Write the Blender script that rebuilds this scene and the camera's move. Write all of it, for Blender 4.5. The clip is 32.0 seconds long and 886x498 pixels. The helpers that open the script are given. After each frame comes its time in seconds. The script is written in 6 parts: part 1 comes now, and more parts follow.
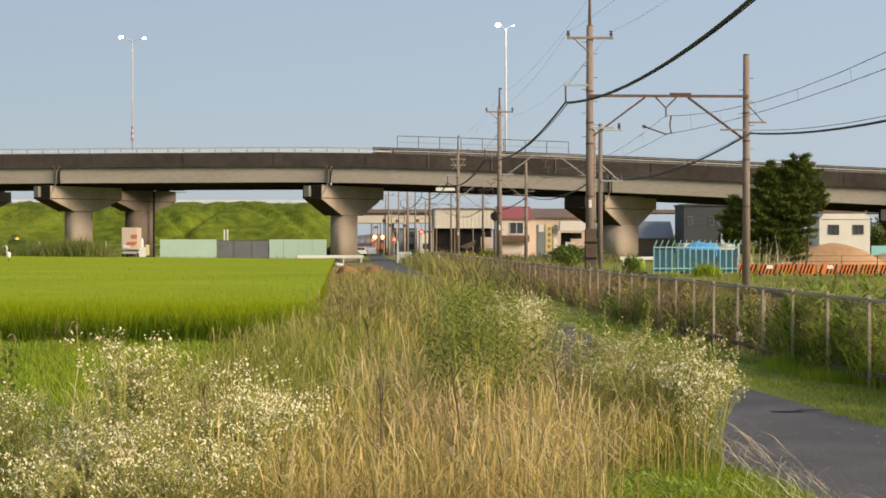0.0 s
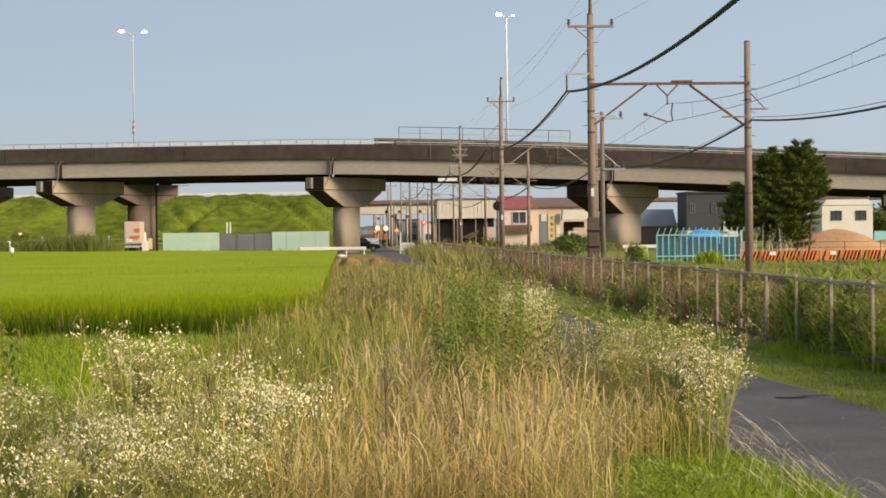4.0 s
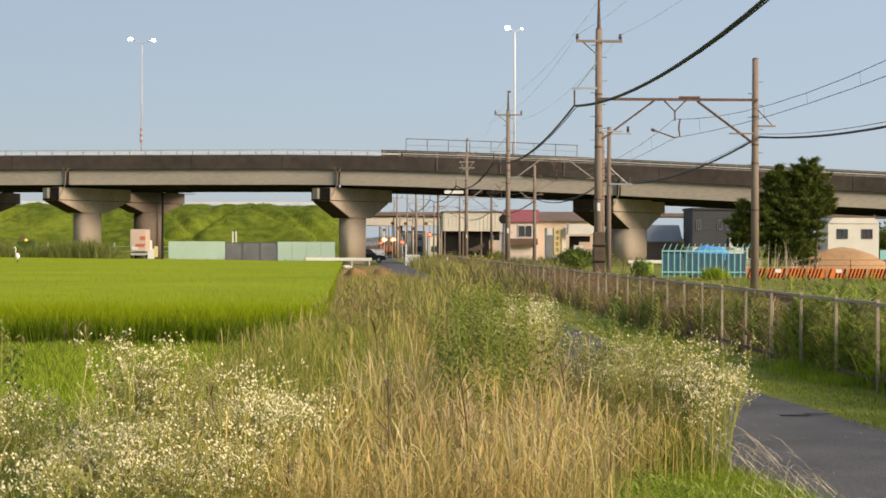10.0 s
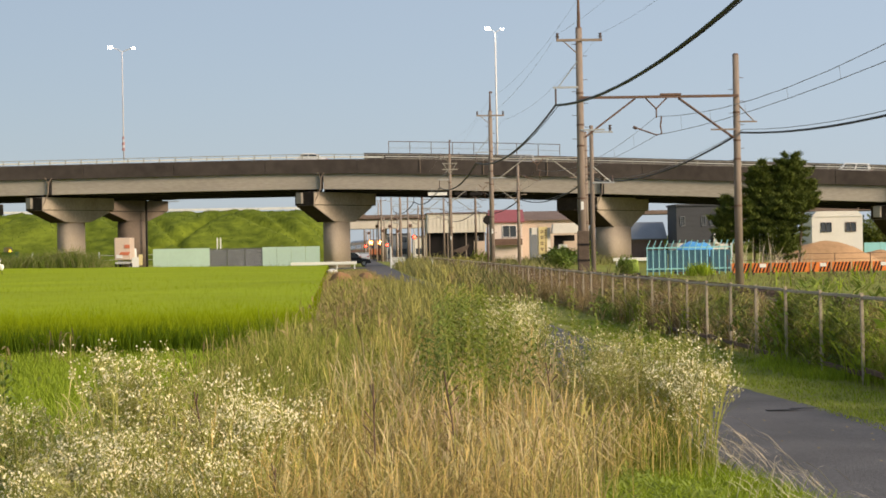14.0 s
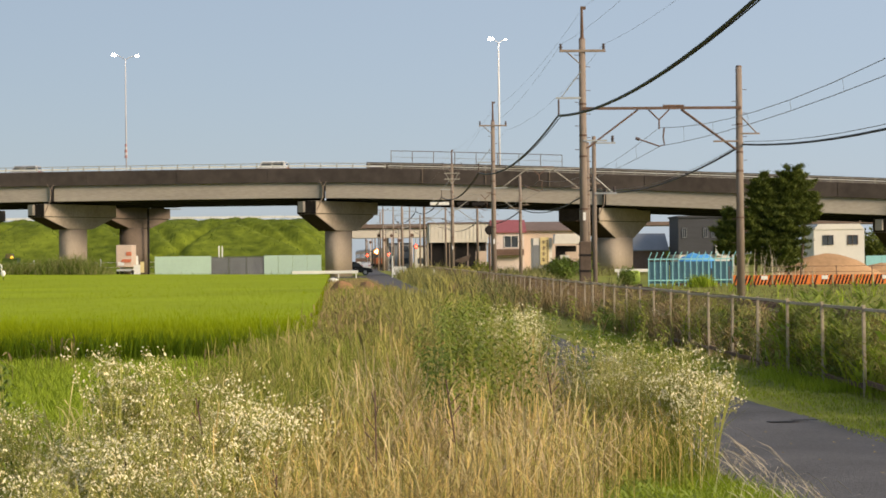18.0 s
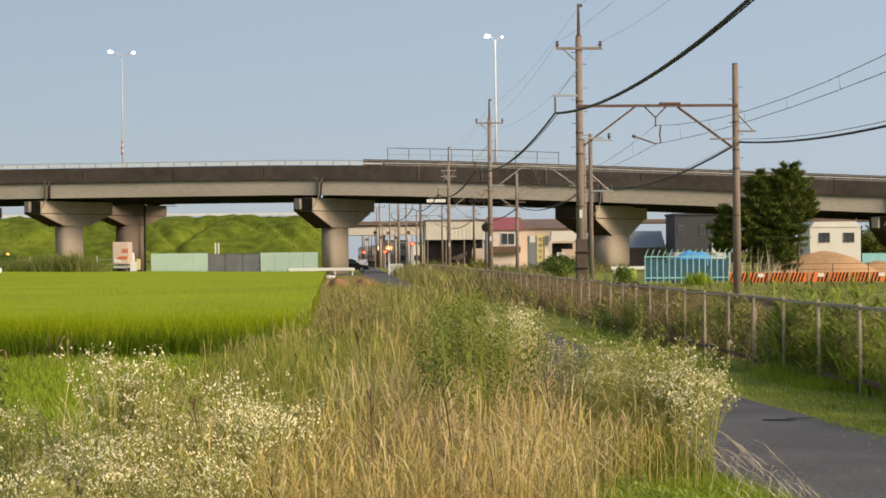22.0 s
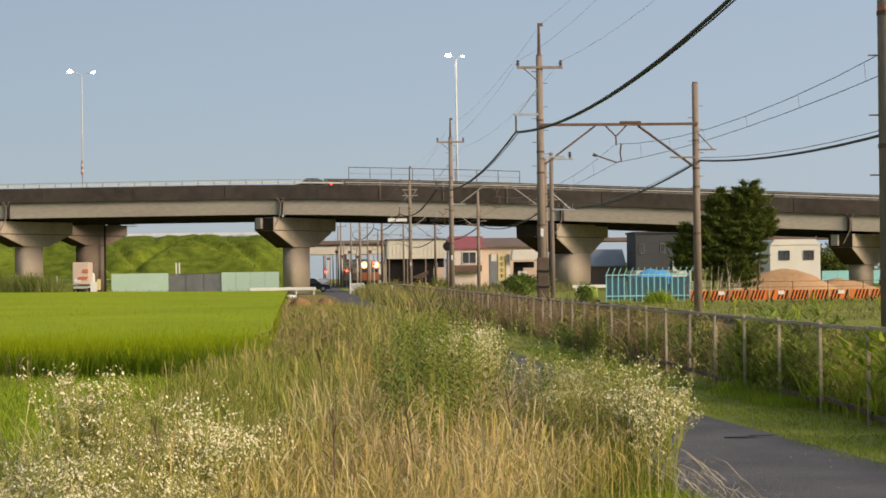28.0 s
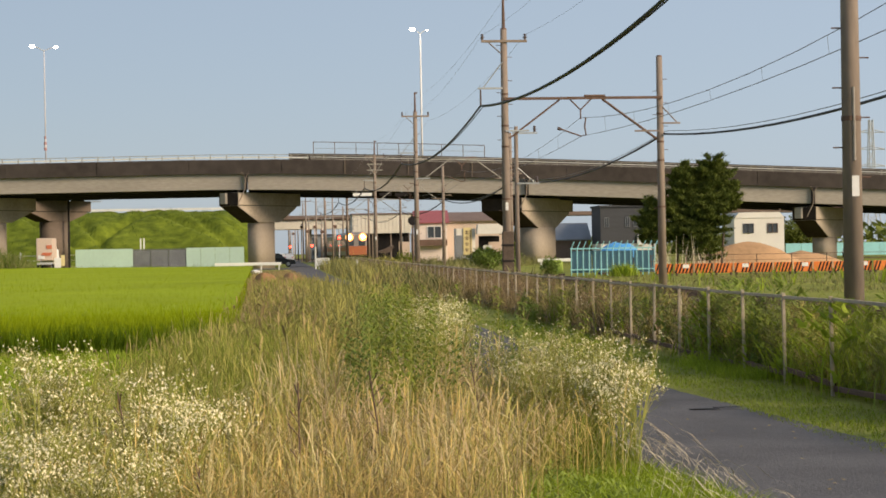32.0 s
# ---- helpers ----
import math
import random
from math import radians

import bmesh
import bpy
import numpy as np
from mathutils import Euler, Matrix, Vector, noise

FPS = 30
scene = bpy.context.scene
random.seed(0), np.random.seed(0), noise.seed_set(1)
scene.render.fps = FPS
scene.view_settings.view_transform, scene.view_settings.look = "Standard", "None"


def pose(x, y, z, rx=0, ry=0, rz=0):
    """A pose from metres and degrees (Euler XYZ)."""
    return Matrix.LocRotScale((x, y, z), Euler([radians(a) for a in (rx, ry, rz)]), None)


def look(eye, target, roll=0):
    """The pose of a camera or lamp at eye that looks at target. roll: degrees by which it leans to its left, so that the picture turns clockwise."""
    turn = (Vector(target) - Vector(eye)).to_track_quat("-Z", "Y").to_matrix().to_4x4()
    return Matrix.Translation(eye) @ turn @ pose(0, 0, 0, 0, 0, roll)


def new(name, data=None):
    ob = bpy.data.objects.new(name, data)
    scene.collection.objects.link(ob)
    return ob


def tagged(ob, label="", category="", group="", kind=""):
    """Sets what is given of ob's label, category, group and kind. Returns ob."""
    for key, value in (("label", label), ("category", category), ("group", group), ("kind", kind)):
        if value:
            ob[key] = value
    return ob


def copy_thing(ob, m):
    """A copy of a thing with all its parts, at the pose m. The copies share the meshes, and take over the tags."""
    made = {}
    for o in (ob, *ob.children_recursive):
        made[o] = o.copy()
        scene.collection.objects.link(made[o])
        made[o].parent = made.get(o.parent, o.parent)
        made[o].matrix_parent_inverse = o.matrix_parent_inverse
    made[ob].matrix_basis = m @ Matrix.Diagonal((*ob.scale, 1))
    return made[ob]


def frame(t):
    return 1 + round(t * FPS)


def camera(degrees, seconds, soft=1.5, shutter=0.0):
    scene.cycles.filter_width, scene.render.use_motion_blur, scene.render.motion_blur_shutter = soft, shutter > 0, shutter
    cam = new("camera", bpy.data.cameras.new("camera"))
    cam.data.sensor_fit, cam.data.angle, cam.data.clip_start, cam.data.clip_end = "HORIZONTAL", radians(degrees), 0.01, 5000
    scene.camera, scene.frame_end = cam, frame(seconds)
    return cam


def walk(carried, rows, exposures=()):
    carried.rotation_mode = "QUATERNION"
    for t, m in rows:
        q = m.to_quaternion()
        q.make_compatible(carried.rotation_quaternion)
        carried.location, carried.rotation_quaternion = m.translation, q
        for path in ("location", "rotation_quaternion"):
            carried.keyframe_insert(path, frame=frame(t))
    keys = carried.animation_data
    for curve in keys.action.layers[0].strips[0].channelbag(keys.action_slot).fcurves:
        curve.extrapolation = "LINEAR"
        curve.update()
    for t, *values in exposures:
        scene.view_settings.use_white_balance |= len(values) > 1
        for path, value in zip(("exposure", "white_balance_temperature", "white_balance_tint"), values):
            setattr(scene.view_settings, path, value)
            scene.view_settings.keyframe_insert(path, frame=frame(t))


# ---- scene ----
cam = camera(27.32, 32.0, soft=1.7)
# seconds, metres across, eye height, pitch, roll and heading in degrees
PATH = [
    (0, -0.001, 1.651, 89.946, 0.001, -2.504),
    (0.5, 0.002, 1.650, 89.900, 0.041, -2.457),
    (1, -0.001, 1.642, 89.799, 0.097, -2.428),
    (1.5, 0.001, 1.649, 89.706, 0.067, -2.391),
    (2, 0.004, 1.646, 89.638, -0.040, -2.373),
    (2.5, -0.000, 1.646, 89.597, -0.254, -2.330),
    (3, 0.008, 1.651, 89.591, -0.482, -2.319),
    (3.5, -0.001, 1.647, 89.649, -0.594, -2.367),
    (5.5, 0.010, 1.648, 89.520, -0.761, -2.459),
    (6, 0.018, 1.648, 89.317, -0.687, -2.411),
    (6.5, 0.009, 1.649, 89.188, -0.611, -2.416),
    (7, 0.021, 1.639, 89.164, -0.495, -2.431),
    (7.5, 0.007, 1.647, 89.210, -0.345, -2.432),
    (8, -0.002, 1.653, 89.337, -0.236, -2.386),
    (8.5, -0.005, 1.646, 89.524, -0.069, -2.319),
    (9, 0.002, 1.648, 89.724, 0.037, -2.246),
    (9.5, 0.004, 1.646, 89.906, 0.167, -2.236),
    (10, 0.000, 1.646, 90.036, 0.205, -2.242),
    (10.5, -0.000, 1.647, 90.116, 0.118, -2.224),
    (11, 0.002, 1.648, 90.101, 0.047, -2.245),
    (11.5, 0.004, 1.647, 90.059, -0.103, -2.311),
    (12, 0.003, 1.641, 89.974, -0.256, -2.423),
    (12.5, 0.001, 1.641, 89.910, -0.456, -2.507),
    (13, 0.023, 1.648, 89.918, -0.670, -2.556),
    (13.5, 0.016, 1.645, 89.996, -0.907, -2.639),
    (14, 0.016, 1.654, 90.086, -1.032, -2.713),
    (14.5, 0.015, 1.644, 90.220, -1.050, -2.809),
    (16.5, 0.009, 1.650, 90.501, -0.768, -2.763),
    (17, 0.009, 1.642, 90.501, -0.662, -2.734),
    (17.5, 0.007, 1.645, 90.450, -0.593, -2.712),
    (18, 0.008, 1.644, 90.396, -0.587, -2.668),
    (18.5, 0.005, 1.644, 90.350, -0.619, -2.652),
    (19, 0.002, 1.650, 90.339, -0.672, -2.674),
    (19.5, 0.006, 1.645, 90.394, -0.701, -2.744),
    (20, 0.012, 1.642, 90.425, -0.744, -2.823),
    (20.5, 0.013, 1.645, 90.405, -0.767, -2.874),
    (21, 0.016, 1.645, 90.338, -0.702, -2.850),
    (21.5, 0.012, 1.640, 90.278, -0.619, -2.804),
    (22, 0.011, 1.650, 90.307, -0.531, -2.777),
    (22.5, 0.008, 1.647, 90.484, -0.485, -2.788),
    (23, 0.009, 1.651, 90.740, -0.449, -2.866),
    (23.5, 0.000, 1.651, 91.025, -0.480, -3.032),
    (24, 0.001, 1.649, 91.248, -0.575, -3.286),
    (24.5, 0.002, 1.646, 91.330, -0.698, -3.554),
    (25, 0.001, 1.647, 91.267, -0.815, -3.774),
    (25.5, 0.012, 1.646, 91.106, -0.796, -3.859),
    (27.5, 0.004, 1.648, 90.885, -0.662, -3.899),
    (28, 0.009, 1.651, 90.891, -0.752, -3.996),
    (28.5, 0.011, 1.652, 90.818, -0.834, -4.097),
    (29, 0.012, 1.651, 90.677, -0.883, -4.199),
    (29.5, 0.012, 1.651, 90.515, -0.918, -4.302),
    (30, 0.019, 1.646, 90.422, -0.988, -4.433),
    (30.5, 0.016, 1.648, 90.347, -0.990, -4.626),
    (31, 0.016, 1.650, 90.287, -1.050, -4.787),
    (31.5, 0.020, 1.648, 90.191, -1.076, -4.933),
    (32, 0.014, 1.645, 90.070, -1.008, -5.075),
]
walk(cam, [(t, pose(x, 0, z, rx, 0, rz) @ pose(0, 0, 0, 0, 0, roll)) for t, x, z, rx, roll, rz in PATH],
     exposures=[(0.0, 0.03), (5.0, 0.08), (7.0, 0.12), (9.0, 0.08), (13.0, 0.07), (18.0, 0.03), (24.0, -0.04), (28.0, -0.1), (30.0, -0.03), (32.0, 0.0)])

# ---- world and sun: bright dusk under a thin, even haze ----
world = bpy.data.worlds.new("dusk_sky")
scene.world = world
world.use_nodes = True
wn, wl = world.node_tree.nodes, world.node_tree.links
sky = wn.new("ShaderNodeTexSky")
sky.sky_type = "NISHITA"
sky.sun_disc = False
sky.sun_elevation = radians(26)
sky.sun_rotation = radians(127)
sky.air_density, sky.dust_density, sky.ozone_density = 1.0, 0.6, 2.0
haze = wn.new("ShaderNodeBackground")
haze.inputs["Color"].default_value = (0.447, 0.523, 0.638, 1)
haze.inputs["Strength"].default_value = 0.72
both = wn.new("ShaderNodeAddShader")
wn["Background"].inputs["Strength"].default_value = 0.028
wl.new(sky.outputs["Color"], wn["Background"].inputs["Color"])
wl.new(wn["Background"].outputs[0], both.inputs[0])
wl.new(haze.outputs[0], both.inputs[1])
# the haze glows more towards the low sun
sky_co, sky_xyz, sky_gain = wn.new("ShaderNodeTexCoord"), wn.new("ShaderNodeSeparateXYZ"), wn.new("ShaderNodeMath")
sky_gain.operation = "MULTIPLY_ADD"
sky_gain.inputs[1].default_value, sky_gain.inputs[2].default_value = 0.30, 0.71
wl.new(sky_co.outputs["Generated"], sky_xyz.inputs[0])
wl.new(sky_xyz.outputs["X"], sky_gain.inputs[0])
wl.new(sky_gain.outputs[0], haze.inputs["Strength"])
wl.new(both.outputs[0], wn["World Output"].inputs["Surface"])
sun = new("sun", bpy.data.lights.new("sun", "SUN"))
sun.data.energy, sun.data.angle, sun.data.color = 4.5, radians(24), (1.0, 0.79, 0.55)
sun.matrix_world = look((100, -75, 61), (0, 0, 0))

# ---- materials ----
def surface(name, colour, rough=0.8, vary=0.25, grain=6.0, blotch=0.6, bump=0.3, metal=0.0, tint=None, glow=0.0,
            random_piece=0.0, stretch=(1, 1, 1), island=0.0, see_through=0.0, spec=0.5):
    """A surface with grain and larger stains, at real-world size."""
    m = bpy.data.materials.new(name)
    m.use_nodes = True
    n, l = m.node_tree.nodes, m.node_tree.links
    p = n["Principled BSDF"]
    p.inputs["Roughness"].default_value, p.inputs["Metallic"].default_value = rough, metal
    p.inputs["Specular IOR Level"].default_value = 0.1 if see_through else spec
    co = n.new("ShaderNodeTexCoord")
    mp = n.new("ShaderNodeMapping")
    mp.inputs["Scale"].default_value = stretch
    l.new(co.outputs["Object"], mp.inputs["Vector"])
    fine, broad = n.new("ShaderNodeTexNoise"), n.new("ShaderNodeTexNoise")
    fine.inputs["Scale"].default_value, fine.inputs["Detail"].default_value = grain, 6
    broad.inputs["Scale"].default_value, broad.inputs["Detail"].default_value = blotch, 4
    l.new(mp.outputs["Vector"], fine.inputs["Vector"])
    l.new(mp.outputs["Vector"], broad.inputs["Vector"])
    add = n.new("ShaderNodeMath")
    add.operation = "ADD"
    l.new(fine.outputs["Fac"], add.inputs[0])
    l.new(broad.outputs["Fac"], add.inputs[1])
    last = add.outputs[0]
    if random_piece or island:
        src = n.new("ShaderNodeObjectInfo") if random_piece else n.new("ShaderNodeNewGeometry")
        sc = n.new("ShaderNodeMath")
        sc.operation = "MULTIPLY_ADD"
        sc.inputs[1].default_value = random_piece or island
        l.new(src.outputs["Random" if random_piece else "Random Per Island"], sc.inputs[0])
        l.new(last, sc.inputs[2])
        last = sc.outputs[0]
    rng = n.new("ShaderNodeMapRange")
    rng.inputs["From Min"].default_value, rng.inputs["From Max"].default_value = 0.6, 1.4 + (random_piece or island)
    l.new(last, rng.inputs["Value"])
    mix = n.new("ShaderNodeMix")
    mix.data_type = "RGBA"
    lo = [max(0.0, c * (1 - vary)) for c in colour]
    hi = [min(1.0, c * (1 + vary)) for c in (tint or colour)]
    mix.inputs["A"].default_value, mix.inputs["B"].default_value = (*lo, 1), (*hi, 1)
    l.new(rng.outputs["Result"], mix.inputs["Factor"])
    l.new(mix.outputs["Result"], p.inputs["Base Color"])
    if bump:
        b = n.new("ShaderNodeBump")
        b.inputs["Strength"].default_value, b.inputs["Distance"].default_value = bump, 0.02
        l.new(fine.outputs["Fac"], b.inputs["Height"])
        l.new(b.outputs["Normal"], p.inputs["Normal"])
    if see_through:
        p.inputs["Subsurface Weight"].default_value = 0.0
        p.inputs["Transmission Weight"].default_value = 0.0
        tr = n.new("ShaderNodeBsdfTranslucent")
        ms = n.new("ShaderNodeMixShader")
        ms.inputs["Fac"].default_value = see_through
        l.new(mix.outputs["Result"], tr.inputs["Color"])
        l.new(p.outputs[0], ms.inputs[1])
        l.new(tr.outputs[0], ms.inputs[2])
        l.new(ms.outputs[0], n["Material Output"].inputs["Surface"])
    if glow:
        p.inputs["Emission Color"].default_value = (*colour, 1)
        p.inputs["Emission Strength"].default_value = glow
    return m


def lamp_surface(name, colour, strength):
    return surface(name, colour, 0.3, 0.0, glow=strength, bump=0)


M = dict(
    concrete=surface("concrete", (0.33, 0.275, 0.22), 0.9, 0.3, 9, 0.35, 0.25, stretch=(1, 1, 0.5), tint=(0.38, 0.32, 0.255)),
    column=surface("column_concrete", (0.40, 0.335, 0.27), 0.9, 0.16, 9, 0.35, 0.15, stretch=(1, 1, 0.4)),
    girder=surface("pale_concrete", (0.37, 0.33, 0.285), 0.9, 0.22, 5, 0.25, 0.15, stretch=(0.3, 1, 1.6)),
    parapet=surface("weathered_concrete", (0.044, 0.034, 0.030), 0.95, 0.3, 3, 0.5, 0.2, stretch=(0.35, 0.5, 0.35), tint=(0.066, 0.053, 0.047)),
    # near-black for the shade under the deck; dark pipe and joints share it
    soffit=surface("dark_shaded_concrete", (0.030, 0.027, 0.027), 0.95, 0.3, 4, 0.4, 0.2, spec=0.1),
    steel=surface("galvanised_steel", (0.45, 0.46, 0.46), 0.5, 0.2, 20, 2, 0.05, 0.6),
    # stained concrete, darkened further for cap faces turned from the sun
    shadestain=surface("stained_shaded_concrete", (0.050, 0.038, 0.032), 0.95, 0.35, 5, 0.8, 0.2, spec=0.1),
    mastgrey=surface("pale_grey_mast", (0.55, 0.52, 0.52), 0.6, 0.15, 10, 1, 0.05),
    fadedred=surface("faded_red_marker", (0.42, 0.22, 0.21), 0.6, 0.2, 8, 1, 0.05),
    fencesteel=surface("weathered_fence_steel", (0.47, 0.395, 0.30), 0.8, 0.35, 14, 1.5, 0.15, 0.1),
    meshpale=surface("pale_grey_mesh", (0.52, 0.53, 0.53), 0.6, 0.2, 8, 1, 0.1, 0.2),
    yellowstraw=surface("yellow_straw", (0.53, 0.42, 0.17), 0.75, 0.3, 3, 0.5, 0, tint=(0.73, 0.62, 0.33), island=0.7, see_through=0.2),
    freshweed=surface("fresh_weed_leaf", (0.19, 0.25, 0.045), 0.6, 0.35, 3, 0.5, 0, tint=(0.31, 0.38, 0.08), island=0.8, see_through=0.3),
    # dark concrete of ribs and posts; on the ramp piers it paints shade
    old_shaded=surface("weathered_shaded_concrete", (0.15, 0.115, 0.09), 0.92, 0.3, 9, 0.4, 0.25, stretch=(1, 1, 0.5)),
    dullsteel=surface("dull_weathered_steel", (0.36, 0.34, 0.30), 0.75, 0.3, 14, 1.5, 0.1, 0.2),
    rail_white=surface("white_painted_rail", (0.72, 0.72, 0.70), 0.5, 0.12, 20, 1.5, 0.05),
    rust=surface("rusty_steel", (0.16, 0.10, 0.075), 0.85, 0.35, 14, 1.2, 0.3, 0.2),
    pole=surface("stained_concrete_pole", (0.265, 0.21, 0.17), 0.85, 0.28, 9, 0.8, 0.25, stretch=(1, 1, 0.25)),
    asphalt=surface("asphalt", (0.068, 0.066, 0.070), 0.88, 0.4, 45, 0.7, 0.6, tint=(0.108, 0.103, 0.106)),
    soil=surface("brown_soil", (0.33, 0.185, 0.085), 0.95, 0.35, 6, 0.8, 0.8, spec=0.1),
    sand=surface("orange_sand", (0.47, 0.29, 0.155), 0.95, 0.22, 4, 0.6, 0.8, spec=0.1),
    ground=surface("grassy_ground", (0.14, 0.17, 0.03), 0.95, 0.45, 5, 0.25, 0.8, tint=(0.24, 0.25, 0.05), spec=0.1),
    verge=surface("mown_grass", (0.17, 0.19, 0.035), 0.95, 0.45, 14, 0.8, 0.9, tint=(0.27, 0.28, 0.07), spec=0.1),
    ballast=surface("rail_ballast", (0.17, 0.14, 0.115), 0.95, 0.5, 22, 1.0, 1.0),
    rice_mass=surface("rice_canopy", (0.238, 0.310, 0.004), 0.9, 0.12, 3, 0.12, 0.3, tint=(0.305, 0.372, 0.006), spec=0.1),
    bank=surface("embankment_grass", (0.045, 0.080, 0.008), 0.95, 0.45, 0.7, 0.08, 1.0, tint=(0.15, 0.185, 0.018), spec=0.1),
    bankweed=surface("embankment_weed", (0.075, 0.125, 0.016), 0.8, 0.35, 3, 0.2, 0, tint=(0.14, 0.19, 0.03), island=0.8, see_through=0.15),
    rice=surface("rice_leaf", (0.248, 0.320, 0.004), 0.6, 0.16, 3, 0.1, 0, tint=(0.325, 0.392, 0.007), island=0.5, see_through=0.35),
    # older leaves are deeper green; shade among the stems darkens this colour further
    ricestalk=surface("shaded_lower_leaf", (0.085, 0.145, 0.004), 0.6, 0.3, 3, 0.1, 0, tint=(0.13, 0.20, 0.012), island=0.5, see_through=0.25),
    grass=surface("green_grass_blade", (0.15, 0.20, 0.022), 0.6, 0.4, 3, 0.5, 0, tint=(0.29, 0.33, 0.055), island=0.8, see_through=0.3),
    lush=surface("fresh_grass_blade", (0.21, 0.31, 0.025), 0.6, 0.35, 3, 0.5, 0, tint=(0.33, 0.41, 0.04), island=0.8, see_through=0.3),
    dry=surface("dry_grass_stalk", (0.45, 0.305, 0.09), 0.75, 0.48, 3, 0.5, 0, tint=(0.69, 0.505, 0.195), island=0.8, see_through=0.2),
    halfdry=surface("half_dried_grass", (0.30, 0.275, 0.065), 0.7, 0.38, 3, 0.5, 0, tint=(0.49, 0.44, 0.13), island=0.8, see_through=0.25),
    palestraw=surface("pale_straw", (0.62, 0.52, 0.36), 0.75, 0.25, 3, 0.5, 0, tint=(0.75, 0.66, 0.50), island=0.6),
    brown=surface("withered_leaf", (0.25, 0.18, 0.085), 0.85, 0.4, 3, 0.5, 0, tint=(0.38, 0.295, 0.14), island=0.8, see_through=0.15),
    weed=surface("weed_leaf", (0.10, 0.16, 0.03), 0.6, 0.4, 3, 0.5, 0, tint=(0.19, 0.25, 0.055), island=0.8, see_through=0.25),
    dustweed=surface("dusty_weed_leaf", (0.16, 0.17, 0.06), 0.7, 0.35, 3, 0.5, 0, tint=(0.27, 0.26, 0.10), island=0.8, see_through=0.2),
    stem=surface("weed_stem", (0.36, 0.36, 0.08), 0.7, 0.3, 5, 1, 0),
    petal=surface("white_petal", (0.84, 0.76, 0.49), 0.7, 0.1, 8, 2, 0, island=0.4),
    pollen=surface("yellow_flower_centre", (0.62, 0.45, 0.06), 0.8, 0.15, 8, 2, 0),
    leaf=surface("broadleaf_foliage", (0.04, 0.062, 0.012), 0.6, 0.45, 3, 0.5, 0, tint=(0.15, 0.175, 0.035), island=0.9, see_through=0.15),
    bark=surface("tree_bark", (0.11, 0.08, 0.06), 0.95, 0.35, 14, 2, 0.6),
    wire=surface("black_cable", (0.02, 0.02, 0.022), 0.6, 0.1, 10, 1, 0),
    pinkstraw=surface("pinkish_straw", (0.50, 0.36, 0.20), 0.75, 0.4, 3, 0.5, 0, tint=(0.70, 0.54, 0.34), island=0.8, see_through=0.2),
    mastwhite=surface("white_mast", (0.80, 0.79, 0.78), 0.5, 0.1, 10, 1, 0.05),
    conifer=surface("conifer_spray", (0.026, 0.048, 0.010), 0.65, 0.4, 3, 0.5, 0, tint=(0.15, 0.18, 0.04), island=0.9, see_through=0.12),
    thin=surface("copper_wire", (0.20, 0.19, 0.18), 0.5, 0.1, 10, 1, 0, 0.5),
    porcelain=surface("brown_porcelain", (0.10, 0.07, 0.06), 0.25, 0.1, 10, 1, 0),
    mint=surface("mint_green_hoarding", (0.45, 0.60, 0.49), 0.6, 0.08, 4, 0.4, 0.05, random_piece=0.08),
    mesh_grey=surface("grey_mesh_panel", (0.16, 0.16, 0.165), 0.6, 0.3, 8, 1, 0.2, 0.3),
    tealdark=surface("dull_blue_panel", (0.06, 0.15, 0.21), 0.6, 0.15, 6, 0.8, 0.05),
    teal=surface("turquoise_paint", (0.30, 0.62, 0.66), 0.5, 0.12, 10, 1, 0.05),
    tarp=surface("blue_tarpaulin", (0.08, 0.34, 0.72), 0.5, 0.2, 4, 0.8, 0.5),
    lime=surface("lime_green_cover", (0.34, 0.46, 0.06), 0.6, 0.15, 4, 0.8, 0.3),
    redpatch=surface("faded_red_paint", (0.55, 0.16, 0.08), 0.6, 0.15, 6, 0.8, 0.05),
    orange=surface("orange_barrier", (0.75, 0.20, 0.03), 0.5, 0.15, 8, 1, 0.05),
    black=surface("black_paint", (0.025, 0.022, 0.022), 0.55, 0.2, 8, 1, 0.05, spec=0.1),
    white=surface("white_paint", (0.78, 0.77, 0.74), 0.5, 0.08, 8, 0.8, 0.05),
    cream=surface("cream_siding", (0.68, 0.635, 0.545), 0.8, 0.15, 6, 0.4, 0.1),
    offwhite=surface("offwhite_render", (0.74, 0.71, 0.66), 0.85, 0.1, 6, 0.4, 0.1),
    slate=surface("dark_slate_siding", (0.055, 0.058, 0.068), 0.8, 0.2, 5, 0.5, 0.2, stretch=(1, 1, 6)),
    greywall=surface("grey_metal_roof", (0.22, 0.235, 0.26), 0.6, 0.15, 5, 0.5, 0.1),
    redroof=surface("red_metal_roof", (0.29, 0.085, 0.095), 0.6, 0.2, 4, 0.5, 0.1),
    brownroof=surface("brown_roof", (0.17, 0.12, 0.10), 0.8, 0.25, 4, 0.5, 0.2),
    housepink=surface("pale_pink_render", (0.72, 0.61, 0.55), 0.85, 0.12, 6, 0.5, 0.1),
    pinkwall=surface("pinkish_render", (0.62, 0.49, 0.40), 0.85, 0.12, 6, 0.5, 0.1),
    yellow=surface("yellow_signboard", (0.72, 0.60, 0.30), 0.6, 0.1, 6, 0.5, 0.05),
    # black for the unlit depth of open bays
    dark=surface("opening_shade", (0.02, 0.018, 0.018), 0.9, 0.2, 4, 0.5, 0, spec=0.1),
    glass=surface("window_glass", (0.06, 0.07, 0.085), 0.08, 0.1, 3, 0.5, 0),
    rubber=surface("tyre_rubber", (0.02, 0.02, 0.02), 0.9, 0.2, 10, 1, 0.1),
